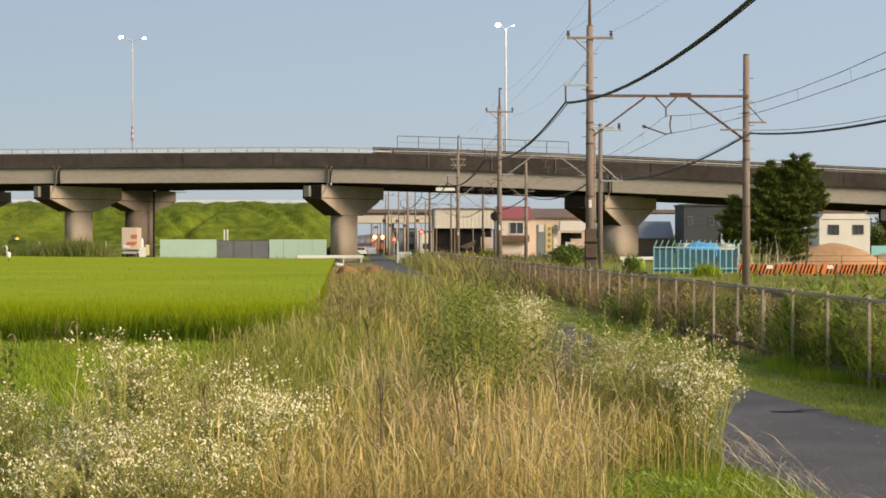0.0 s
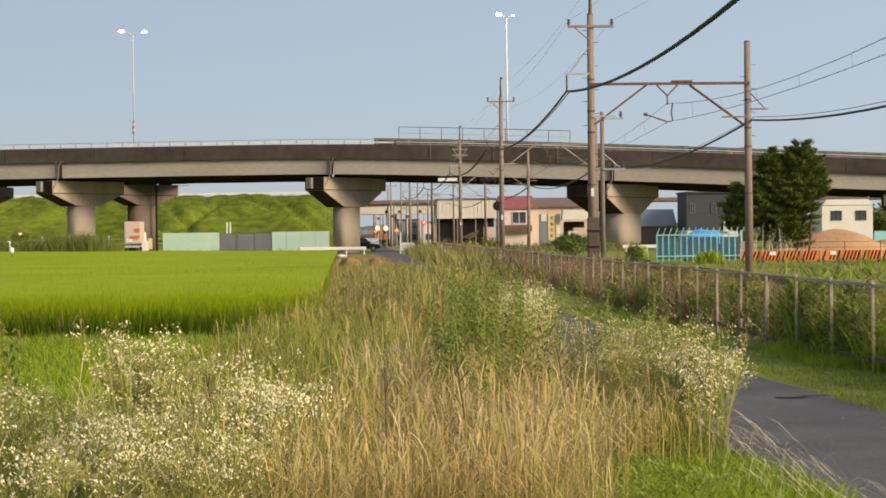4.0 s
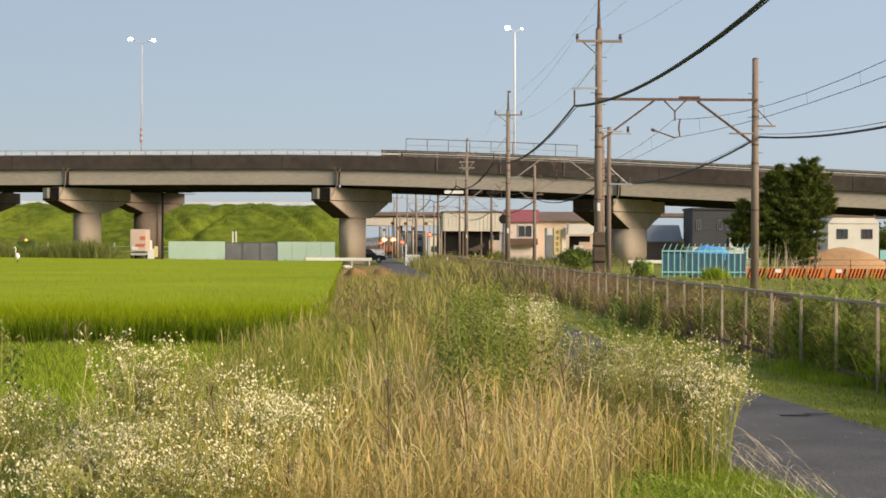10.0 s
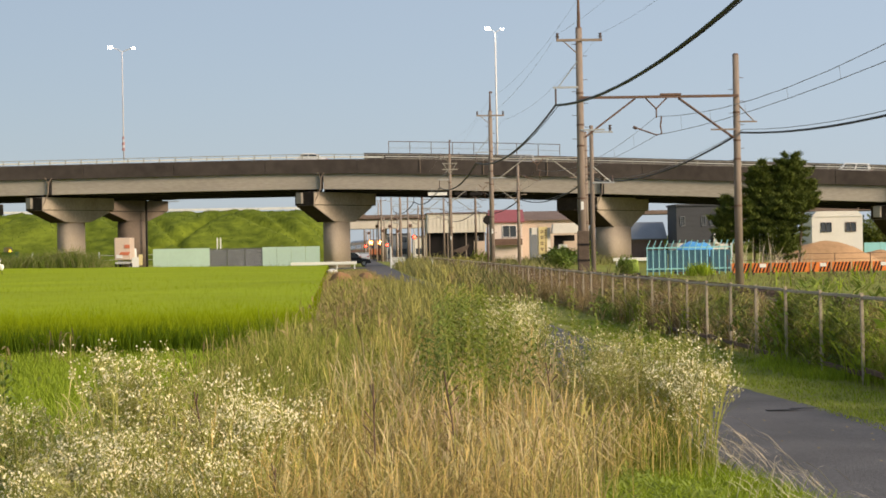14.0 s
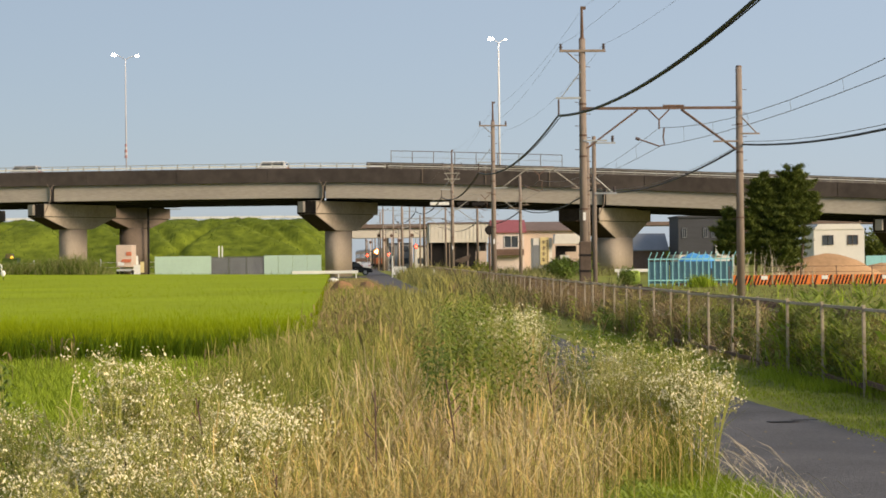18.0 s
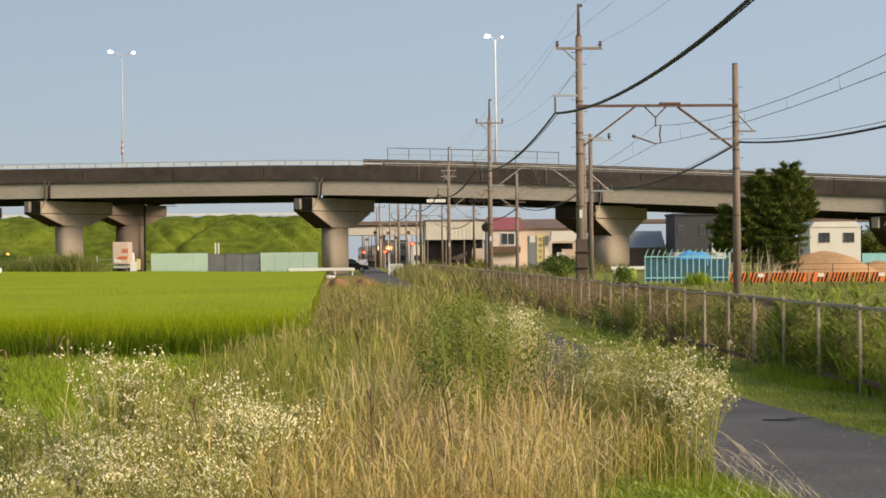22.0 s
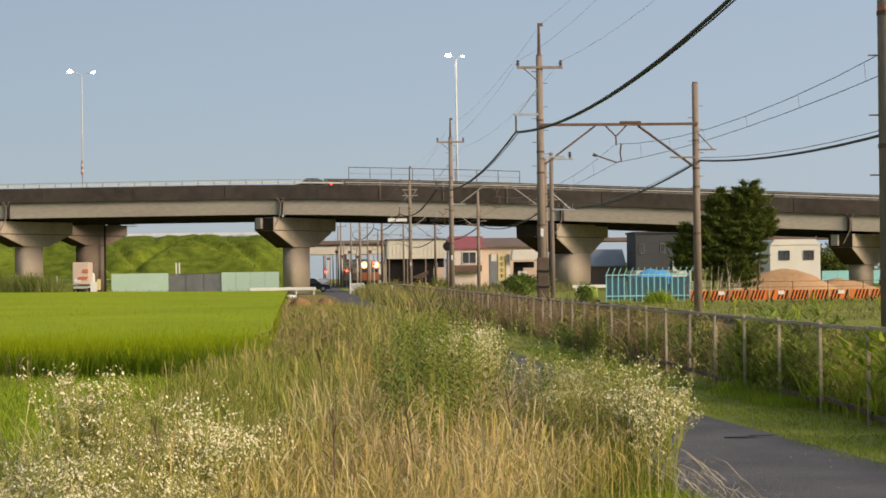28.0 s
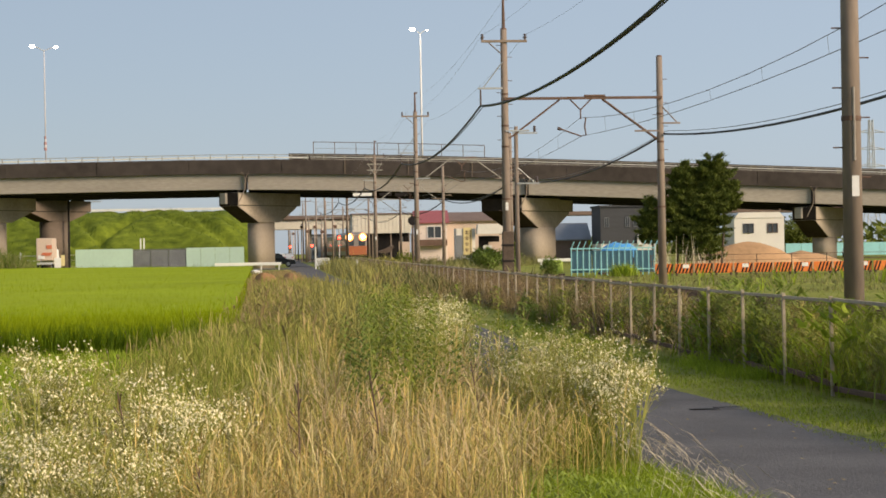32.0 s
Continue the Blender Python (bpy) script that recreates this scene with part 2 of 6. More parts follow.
    carblack=surface("black_car_paint", (0.02, 0.02, 0.024), 0.18, 0.1, 4, 0.5, 0),
    carsilver=surface("silver_car_paint", (0.55, 0.56, 0.58), 0.25, 0.08, 4, 0.5, 0, 0.3),
    carwhite=surface("white_car_paint", (0.76, 0.76, 0.76), 0.25, 0.06, 4, 0.5, 0),
    carnavy=surface("dark_blue_car_paint", (0.03, 0.04, 0.08), 0.2, 0.1, 4, 0.5, 0),
    trainside=surface("orange_train_paint", (0.42, 0.14, 0.06), 0.45, 0.12, 4, 0.5, 0),
    trainface=surface("dull_steel_train_skin", (0.33, 0.30, 0.28), 0.4, 0.12, 4, 0.5, 0, 0.4),
    feather=surface("white_feathers", (0.82, 0.81, 0.78), 0.8, 0.06, 10, 2, 0.1),
    headlight=lamp_surface("warm_headlight", (1.0, 0.58, 0.22), 40),
    # glow of the bloom round the headlights, no lamp of its own
    lampglow=lamp_surface("headlight_glare", (1.0, 0.40, 0.12), 2.4),
    redlamp=lamp_surface("red_signal_lamp", (1.0, 0.06, 0.03), 9),
    taillamp=lamp_surface("red_tail_lamp", (1.0, 0.05, 0.02), 5),
    carlamp=lamp_surface("white_car_headlight", (1.0, 0.85, 0.6), 6),
    masthead=lamp_surface("lit_road_lamp", (0.95, 0.98, 1.0), 14),
    amber=lamp_surface("amber_beacon", (1.0, 0.55, 0.05), 2),
)


# ---- building helpers ----
class Shape:
    """Vertices and faces of one mesh, collected piece by piece."""

    def __init__(self):
        self.v, self.f = [], []

    def add(self, verts, faces):
        n = len(self.v)
        self.v.extend(tuple(p) for p in verts)
        self.f.extend(tuple(i + n for i in q) for q in faces)
        return self

    def box(self, x, y, z, sx, sy, sz, turn=0.0, taper=1.0, lean=0.0):
        """A box centred on x, y with its underside at z. taper: size of the top against the foot."""
        c, s = math.cos(radians(turn)), math.sin(radians(turn))
        p = []
        for h, k in ((0, 1.0), (sz, taper)):
            for a, b in ((-1, -1), (1, -1), (1, 1), (-1, 1)):
                u, w = a * sx * k / 2 + (lean if h else 0), b * sy * k / 2
                p.append((x + u * c - w * s, y + u * s + w * c, z + h))
        return self.add(p, [(3, 2, 1, 0), (4, 5, 6, 7), (0, 1, 5, 4), (1, 2, 6, 5), (2, 3, 7, 6), (3, 0, 4, 7)])

    def tube(self, a, b, r, r2=None, n=8, caps=True):
        a, b = Vector(a), Vector(b)
        d = (b - a).normalized()
        u = d.cross(Vector((0, 0, 1) if abs(d.z) < 0.9 else (1, 0, 0))).normalized()
        w = d.cross(u)
        p = []
        for q, k in ((a, r), (b, r if r2 is None else r2)):
            for i in range(n):
                t = 2 * math.pi * i / n
                p.append(q + (u * math.cos(t) + w * math.sin(t)) * k)
        f = [(i, (i + 1) % n, n + (i + 1) % n, n + i) for i in range(n)]
        if caps:
            f += [tuple(range(n - 1, -1, -1)), tuple(range(n, 2 * n))]
        return self.add(p, f)

    def line(self, pts, r, n=5):
        """One bent tube through all the points."""
        pts = [Vector(p) for p in pts]
        v, f = [], []
        for i, p in enumerate(pts):
            d = (pts[min(i + 1, len(pts) - 1)] - pts[max(i - 1, 0)]).normalized()
            u = d.cross(Vector((0, 0, 1) if abs(d.z) < 0.9 else (0, 1, 0))).normalized()
            w = d.cross(u)
            v += [p + (u * math.cos(2 * math.pi * j / n) + w * math.sin(2 * math.pi * j / n)) * r for j in range(n)]
        for i in range(len(pts) - 1):
            f += [(i * n + j, i * n + (j + 1) % n, (i + 1) * n + (j + 1) % n, (i + 1) * n + j) for j in range(n)]
        f += [tuple(range(n - 1, -1, -1)), tuple(range(len(v) - n, len(v)))]
        return self.add(v, f)

    def prism(self, outline, a, b, axis="y"):
        """An outline in the plane across the axis, drawn out from a to b along it."""
        n, p = len(outline), []
        for d in (a, b):
            for u, w in outline:
                p.append({"x": (d, u, w), "y": (u, d, w), "z": (u, w, d)}[axis])
        f = [(i, (i + 1) % n, n + (i + 1) % n, n + i) for i in range(n)]
        return self.add(p, f + [tuple(range(n - 1, -1, -1)), tuple(range(n, 2 * n))])

    def ball(self, x, y, z, rx, ry, rz, n=10, m=6):
        p, f = [(x, y, z - rz)], []
        for j in range(1, m):
            t = math.pi * j / m - math.pi / 2
            p += [(x + rx * math.cos(t) * math.cos(2 * math.pi * i / n), y + ry * math.cos(t) * math.sin(2 * math.pi * i / n), z + rz * math.sin(t)) for i in range(n)]
        p.append((x, y, z + rz))
        for i in range(n):
            f.append((0, 1 + (i + 1) % n, 1 + i))
            for j in range(m - 2):
                a, b = 1 + j * n, 1 + (j + 1) * n
                f.append((a + i, a + (i + 1) % n, b + (i + 1) % n, b + i))
            f.append((len(p) - 1, 1 + (m - 2) * n + i, 1 + (m - 2) * n + (i + 1) % n))
        return self.add(p, f)

    def turned(self, degrees_z):
        c, s = math.cos(radians(degrees_z)), math.sin(radians(degrees_z))
        self.v = [(x * c - y * s, x * s + y * c, z) for x, y, z in self.v]
        return self

    def mesh(self, name, material, bevel=0.0, smooth=False):
        me = bpy.data.meshes.new(name)
        me.from_pydata(self.v, [], self.f)
        me.materials.append(material)
        bm = bmesh.new()
        bm.from_mesh(me)
        if bevel:
            edges = [e for e in bm.edges if len(e.link_faces) == 2 and e.calc_face_angle(0) > 0.5]
            bmesh.ops.bevel(bm, geom=edges, offset=bevel, segments=2, affect="EDGES", profile=0.5, clamp_overlap=True)
        bmesh.ops.recalc_face_normals(bm, faces=bm.faces)
        bm.to_mesh(me)
        bm.free()
        if smooth:
            me.polygons.foreach_set("use_smooth", [True] * len(me.polygons))
        return me


def part(name, shape, material, parent=None, label="", bevel=0.0, smooth=False):
    """One mesh object under a thing or a part."""
    me = shape if isinstance(shape, bpy.types.Mesh) else shape.mesh(name, material, bevel, smooth)
    ob = new(name, me)
    ob.parent = parent
    return tagged(ob, label)


def thing(name, x, y, z, label, category, group="", kind="", turn=0.0):
    """An empty at the foot of a thing, to carry its parts."""
    ob = new(name)
    ob.empty_display_size = 0.2
    ob.matrix_basis = pose(x, y, z, 0, 0, turn)
    return tagged(ob, label, category, group, kind)


def setting(name, shape, material, label, category, bevel=0.0, smooth=False, kind="structure"):
    ob = part(name, shape, material, None, label, bevel, smooth)
    return tagged(ob, "", category, "", kind)


def sheet(name, xs, ys, height, material, label, category, kind="structure"):
    """A ground sheet over a grid, its height given by a function."""
    s = Shape()
    v = [(x, y, height(x, y)) for y in ys for x in xs]
    n = len(xs)
    f = [(j * n + i, j * n + i + 1, (j + 1) * n + i + 1, (j + 1) * n + i) for j in range(len(ys) - 1) for i in range(n - 1)]
    s.add(v, f)
    return setting(name, s, material, label, category, smooth=True, kind=kind)


rng = np.random.default_rng(7)


def blades_mesh(name, material, x, y, z, height, width, droop, segs=3, lean=None):
    """Many bent blades in one mesh. All but the last three are arrays, one value a blade."""
    n = len(x)
    ang = rng.uniform(0, 2 * np.pi, n)
    face = rng.uniform(0, 2 * np.pi, n)
    if lean is None:
        lean = rng.uniform(0.02, 0.25, n)
    dx, dy = np.cos(ang), np.sin(ang)
    wx, wy = np.cos(face) * width / 2, np.sin(face) * width / 2
    rows = []
    for s in range(segs + 1):
        t = s / segs
        out = height * (lean * t + droop * t ** 2.6)
        up = height * (t - 0.55 * droop * t ** 3)
        k = (1 - t ** 2) if s < segs else 0.08
        px, py, pz = x + dx * out, y + dy * out, z + up
        rows.append(np.stack([px - wx * k, py - wy * k, pz], -1))
        rows.append(np.stack([px + wx * k, py + wy * k, pz], -1))
    v = np.stack(rows, 1).reshape(-1, 3)
    per = 2 * (segs + 1)
    base = (np.arange(n) * per)[:, None]
    quads = np.concatenate([base + np.array([2 * s, 2 * s + 1, 2 * s + 3, 2 * s + 2]) for s in range(segs)], 1).reshape(-1, 4)
    me = bpy.data.meshes.new(name)
    me.vertices.add(len(v))
    me.vertices.foreach_set("co", v.astype(np.float32).ravel())
    me.loops.add(quads.size)
    me.loops.foreach_set("vertex_index", quads.astype(np.int32).ravel())
    me.polygons.add(len(quads))
    me.polygons.foreach_set("loop_start", np.arange(0, quads.size, 4, dtype=np.int32))
    me.polygons.foreach_set("use_smooth", np.ones(len(quads), dtype=bool))
    me.update(calc_edges=True)
    me.materials.append(material)
    return me


def stuff(name, me, label, category):
    return tagged(new(name, me), label, category, "", "stuff")


# ---- the ground and the path ----
def rise(y):
    """The land climbs a little towards the flyover."""
    return 0.25 * min(1.0, max(0.0, (y - 40) / 140.0))


def track_x(y):
    """The line runs straight, then bends away to the west."""
    return 11.6 - 1.4e-4 * max(0.0, y - 115) ** 2


def field_rise(x, y):
    """West of the lane the far field lies a little higher."""
    return 0.010 * np.clip(-x - 4.0, 0, 40) * np.clip(y / 168.0, 0, 1) ** 2


def ground_z(x, y):
    z = rise(y) - 0.03 + float(field_rise(x, y))
    if -1.2 < x < 1.3 and y < 60:
        z += 0.10 * noise.noise((x * 0.7, y * 0.5, 0))
    return z


XS = [-3000, -800, -300, -120, -60, -30, -12, -6, -4, -3, -2, -1, 0, 1, 1.4, 4.6, 6.2, 8, 12, 16, 22, 40, 80, 160, 400, 1000, 3000]
XS[5:5] = [-44]
YS = [-200, -40, -5, 4, 8, 12, 16, 20, 25, 31, 40, 60, 90, 120, 150, 180, 220, 300, 450, 800, 1600, 4000]
sheet("ground", XS, YS, ground_z, M["ground"], "flat farmland with rough grass", "ground")
PATH_YS = [-30, 0, 6, 10, 14, 18, 24, 30, 40, 55, 70, 90, 110, 130, 150, 165, 180, 200, 230, 270, 330]
def lane_left(y):
    """The lane narrows towards the near end, where the grass has crept over it."""
    return 2.35 - 1.5 * min(1.0, max(0.0, (y - 26) / 110.0)) + 0.4 * min(1.0, max(0.0, (20 - y) / 6.0))


def lane_right(y):
    return 4.25 + 0.07 * max(0.0, 24 - max(y, 6.0)) - 1.0 * min(1.0, max(0.0, (y - 50) / 70.0))


s = Shape()
for y in PATH_YS:
    for i in range(5):
        s.v.append((lane_left(y) + (lane_right(y) - lane_left(y)) * i / 4, y, rise(y) + 0.012 + 0.03 * (1 - (i / 2 - 1) ** 2)))
for j in range(len(PATH_YS) - 1):
    for i in range(4):
        s.f.append((j * 5 + i, j * 5 + i + 1, j * 5 + i + 6, j * 5 + i + 5))
setting("path", s, M["asphalt"], "narrow dark asphalt farm lane beside the railway fence", "road", smooth=True)
setting("cross_lane", Shape().box(-6.0, 174.5, 0.15, 16.0, 10.5, 0.12), M["asphalt"], "asphalt side road meeting the lane under the flyover", "road")
VERGE_YS = [-30, -5] + [0.6 * i for i in range(100)] + PATH_YS[10:]
s = Shape()
for y in VERGE_YS:
    for i in range(9):
        u = i / 8
        ragged = 0.10 * noise.noise((y * 0.9, 2.0, 8)) + 0.05 * noise.noise((y * 3.1, 1.0, 2)) if i == 0 else 0
        x = lane_right(y) - 0.16 + ragged + (8.9 - lane_right(y)) * u ** 1.6
        s.v.append((x, y, rise(y) + (-0.03 if i == 0 else 0.02 - 0.02 * min(1, u * 4)) + (0.025 * noise.noise((x * 1.5, y * 1.1, 3)) if i else 0)))
for j in range(len(VERGE_YS) - 1):
    for i in range(8):
        s.f.append((j * 9 + i, j * 9 + i + 1, j * 9 + i + 10, j * 9 + i + 9))
setting("verge", s, M["verge"], "narrow strip of short green grass along the fence", "grass", smooth=True)
s = Shape()
for x, y, w, l in ((4.15, 17.7, 0.3, 0.10), (4.4, 17.85, 0.26, 0.06)):
    s.box(x, y, 0.042, w, l, 0.004, 4)
setting("path_crack", s, M["black"], "dark tar-filled crack across the asphalt lane", "crack")


# ---- the railway ----
def strip(width_profile, ys, name, material, label, category):
    n = len(width_profile)
    s = Shape()
    s.add([(track_x(y) + dx, y, rise(y) + z) for y in ys for dx, z in width_profile],
          [(j * n + i, j * n + i + 1, (j + 1) * n + i + 1, (j + 1) * n + i) for j in range(len(ys) - 1) for i in range(n - 1)])
    return setting(name, s, material, label, category)


RAIL_YS = [-30, 10, 30, 50, 70, 90, 115, 130, 145, 160, 175, 190, 205, 220, 240, 260, 280, 300, 320, 340, 360, 380, 400]
strip([(-2.6, 0), (-1.6, 0.22), (1.6, 0.22), (2.6, 0)], RAIL_YS, "ballast_bed", M["ballast"], "grey-brown stone ballast bed of the single track", "ballast")
for side in (-0.5335, 0.5335):
    strip([(side - 0.035, 0.28), (side - 0.035, 0.42), (side + 0.035, 0.42), (side + 0.035, 0.28)], RAIL_YS, "rail", M["rust"], "rusty steel running rail", "rail")
s = Shape()
for i in range(420):
    y = 8 + i * 0.9
    s.box(track_x(y), y, rise(y) + 0.18, 2.0, 0.22, 0.1)
setting("sleepers", s, M["pole"], "weathered concrete sleepers under the rails", "sleeper", kind="stuff")


# ---- the flyover ----
def fascia_y(x):
    return 184.0 - 0.15 * (x + 2.2)


def deck_z(x):
    """The underside of the edge beam."""
    u = x + 8.0
    if u < 0:
        return 9.82 - 0.00004 * u * u
    return 9.82 - 0.052 * (u - 12 * (1 - math.exp(-u / 12)))


def sweep(shape, section, x0, x1, step=4.0):
    """Draw a closed cross-section, in metres behind and above the edge beam, along the flyover."""
    n = max(1, int(math.ceil((x1 - x0) / step)))
    k = len(section)
    v, f = [], []
    for j in range(n + 1):
        x = x0 + (x1 - x0) * j / n
        v += [(x, fascia_y(x) + dy, deck_z(x) + dz - (0.03 * max(0.0, dy - 0.8) if dz < 0.6 else 0.0)) for dy, dz in section]
    for j in range(n):
        for i in range(k):
            f.append((j * k + i, j * k + (i + 1) % k, (j + 1) * k + (i + 1) % k, (j + 1) * k + i))
    f += [tuple(range(k)), tuple(range(n * k + k - 1, n * k - 1, -1))]
    return shape.add(v, f)


def rect(y0, y1, z0, z1):
    return [(y0, z0), (y1, z0), (y1, z1), (y0, z1)]


PIERS = [-58.0, -30.1, -2.2, 25.7, 53.6, 81.5]
flyover = thing("flyover", 0, 0, 0, "weathered concrete road flyover with dark stained parapet", "flyover", kind="structure")
part("deck_slab", sweep(Shape(), rect(0.25, 12.7, 0.0, 0.58), -130, 120), M["soffit"], flyover, "concrete deck slab, underside shade put into its colour")
for a, b in zip([-86.0] + PIERS, PIERS + [109.0]):
    # only the edge girder is pale; inner ones are coloured as if in shade
    for i, dy in enumerate((0.4, 3.4, 6.4, 9.2, 12.0)):
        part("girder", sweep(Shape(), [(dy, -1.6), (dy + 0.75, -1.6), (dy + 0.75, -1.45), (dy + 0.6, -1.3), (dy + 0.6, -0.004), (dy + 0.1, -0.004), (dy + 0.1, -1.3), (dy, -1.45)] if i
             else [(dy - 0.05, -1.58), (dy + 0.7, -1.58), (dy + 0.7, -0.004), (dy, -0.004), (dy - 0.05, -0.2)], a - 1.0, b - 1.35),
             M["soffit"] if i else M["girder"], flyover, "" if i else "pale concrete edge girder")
part("road_surface", sweep(Shape(), rect(0.32, 12.7, 0.62, 0.80), -130, 120), M["asphalt"], flyover, "asphalt carriageway")
x = -130.0
while x < 119:
    w = 6.3 if 3 < x < 24 else 9.3
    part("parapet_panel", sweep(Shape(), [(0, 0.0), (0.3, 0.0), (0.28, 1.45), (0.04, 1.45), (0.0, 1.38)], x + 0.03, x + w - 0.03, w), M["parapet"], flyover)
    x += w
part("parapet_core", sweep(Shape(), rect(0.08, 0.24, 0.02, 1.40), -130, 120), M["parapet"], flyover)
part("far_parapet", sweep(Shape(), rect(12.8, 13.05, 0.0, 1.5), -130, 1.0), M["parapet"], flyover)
part("sound_wall", sweep(Shape(), rect(12.8, 13.0, 0.0, 2.76), 1.0, 120), M["parapet"], flyover, "brown-grey wall along the far edge of the flyover")
part("sound_wall_rail", sweep(Shape(), rect(12.73, 12.79, 2.36, 2.42), 1.0, 120), M["dullsteel"], flyover)
for x0, x1, dz, tall, paint in ((-130, 2.9, 1.58, 0.15, "rail_white"), (-130, 120, 1.90, 0.06, "dullsteel"), (3.1, 120, 1.50, 0.07, "dullsteel"), (3.1, 120, 1.69, 0.07, "rail_white")):
    part("handrail", sweep(Shape(), rect(0.12, 0.2, dz, dz + tall), x0, x1), M[paint], flyover, "pale steel handrail")
post = Shape().box(0, 0, 0, 0.10, 0.10, 0.50).mesh("handrail_post", M["dullsteel"])
rib = Shape().box(0, 0, 0, 0.10, 0.08, 1.42).mesh("parapet_rib", M["old_shaded"])
x = -62.0
while x < 84:
    p = part("handrail_post", post, None, flyover)
    p.location = (x, fascia_y(x) + 0.16, deck_z(x) + 1.44)
    if 3 < x < 24 and int(x / 2.1) % 3 == 0:
        p = part("parapet_rib", rib, None, flyover)
        p.location = (x, fascia_y(x) - 0.03, deck_z(x) + 0.02)
    x += 1.62 if x < 3 else 2.1
for x in PIERS[1:5]:
    s = Shape().line([(x - 1.6, fascia_y(x) - 0.12, deck_z(x) + 0.15), (x - 1.25, fascia_y(x) - 0.16, deck_z(x) - 0.5),
                      (x - 1.3, fascia_y(x) - 0.1, deck_z(x) - 1.5), (x - 1.9, fascia_y(x) + 0.1, deck_z(x) - 2.8)], 0.055, 6)
    s.tube((x - 0.9, fascia_y(x) - 0.12, deck_z(x) + 0.1), (x - 1.3, fascia_y(x) - 0.14, deck_z(x) - 0.5), 0.045, n=6)
    part("drain_pipe", s, M["pole"], flyover, "brown stained drain pipe at the expansion joint")
    part("joint_cover", Shape().box(x - 1.18, fascia_y(x) + 0.35, deck_z(x) - 1.6, 0.3, 0.3, 1.6), M["soffit"], flyover)


def flyover_pier(x, y, top, foot, group, near=4.9, wide=False, turn=-40.0, stone="concrete", flare=3.0, stout=1.0):
    t = thing("flyover_pier", x, y, foot, "concrete hammerhead bridge pier with tapered cap", "pier", group, "structure", turn)
    h = top - foot
    oval = [(math.copysign(abs(math.cos(q)) ** 0.6, math.cos(q)) * stout, math.copysign(abs(math.sin(q)) ** 0.7, math.sin(q)) * 1.5 * stout) for q in [2 * math.pi * i / 28 for i in range(28)]]
    part("column", Shape().prism(oval, 0, h - flare + 0.05, "z"), M["column" if stone == "concrete" else stone], t, smooth=True)
    part("cap", Shape().prism([(-near, h - 1.35), (-near, h), (4.4, h), (4.4, h - 1.5), (1.7, h - flare), (-1.7, h - flare)], -1.15, 1.15, "x"), M[stone], t, bevel=0.05)
    part("cap_block", Shape().box(0, 0, h - 1.28, 2.56, 9.86, 1.28), M[stone], t, bevel=0.04)
    # thin dark strip paints the shadow below the overhanging block
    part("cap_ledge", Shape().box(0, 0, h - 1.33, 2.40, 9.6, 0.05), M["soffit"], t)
    # end plate and sloped plate put the unlit side's shade into colour
    part("end_face", Shape().box(0, -near - 0.05, h - 1.33, 2.5, 0.03, 1.31), M["shadestain"], t, "stained end of the cap, darkened as its shaded side")
    part("end_slope", Shape().prism([(-near - 0.004, h - 1.36), (-1.74, h - flare - 0.01), (-1.74, h - flare - 0.03), (-near - 0.004, h - 1.39)], -1.13, 1.13, "x"), M["shadestain"], t)
    # added dark block fills out the shaded mass beside the cap
    if wide:
        part("haunch", Shape().prism([(-near, h - 1.25), (-near, h - 0.02), (3.0, h - 0.02), (3.0, h - 1.25), (0.5, h - 2.7), (-1.2, h - 2.7)], -3.6, -1.16, "x"), M["shadestain"], t, "dark concrete haunch, shade put into its colour")
    part("end_box", Shape().box(-0.5, -near - 0.2, h - 1.15, 0.75, 0.4, 1.1), M["girder"], t, "pale box at the end of the cap", bevel=0.04)
    for d in (-4.0, -1.4, 1.4, 4.0):
        part("bearing_block", Shape().box(0, d, h, 1.3, 0.9, 0.12), M["soffit"], t)
    return t


for x in PIERS:
    flyover_pier(x + (1.3 if x > 40 else 0.5 if x > 20 else 0.2), fascia_y(x) + 5.0, deck_z(x) - 1.72 - 0.1, 0.2, "flyover piers", 4.9, 20 < x < 40, flare=2.55 if x < -10 else 3.0, stout=1.38 if 20 < x < 40 else 1.0)
ramp = thing("ramp_bridge", 0, 0, 0, "second concrete ramp bridge behind the flyover", "bridge", kind="structure")
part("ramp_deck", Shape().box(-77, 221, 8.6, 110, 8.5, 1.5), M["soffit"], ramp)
part("ramp_parapet", Shape().box(-77, 216.7, 9.2, 110, 0.25, 1.4), M["parapet"], ramp)
# ramp piers take darker concrete in place of the flyover's shade on them
for x, y in ((-27.0, 221), (-47.5, 224)):
    flyover_pier(x, y, 8.45, 0.2, "ramp piers", stone="old_shaded", flare=2.45, stout=1.15)
    part("downpipe", Shape().tube((x + 1.9, y - 0.9, 0.2), (x + 1.9, y - 0.9, 8.4), 0.13, n=8), M["soffit"], ramp, "dark drain pipe on the pier")
part("inspection_cage", Shape().box(-21.6, 217.5, 8.15, 1.3, 0.6, 0.08).box(-21.6, 217.2, 9.0, 1.3, 0.05, 0.05).box(-22.2, 217.2, 8.2, 0.05, 0.05, 0.8)
     .box(-21.0, 217.2, 8.2, 0.05, 0.05, 0.8).box(-21.6, 217.2, 8.55, 1.3, 0.05, 0.05), M["steel"], ramp, "small steel inspection cage")
# mesh screen over the line
screen = thing("safety_screen", 0, 0, 0, "tall wire mesh safety screen above the railway", "fence", kind="structure")
x = 3.65
while x < 22.4:
    part("screen_post", Shape().box(x, fascia_y(x) + 12.9, deck_z(x) + 2.74, 0.07, 0.07, 1.3), M["old_shaded"], screen)
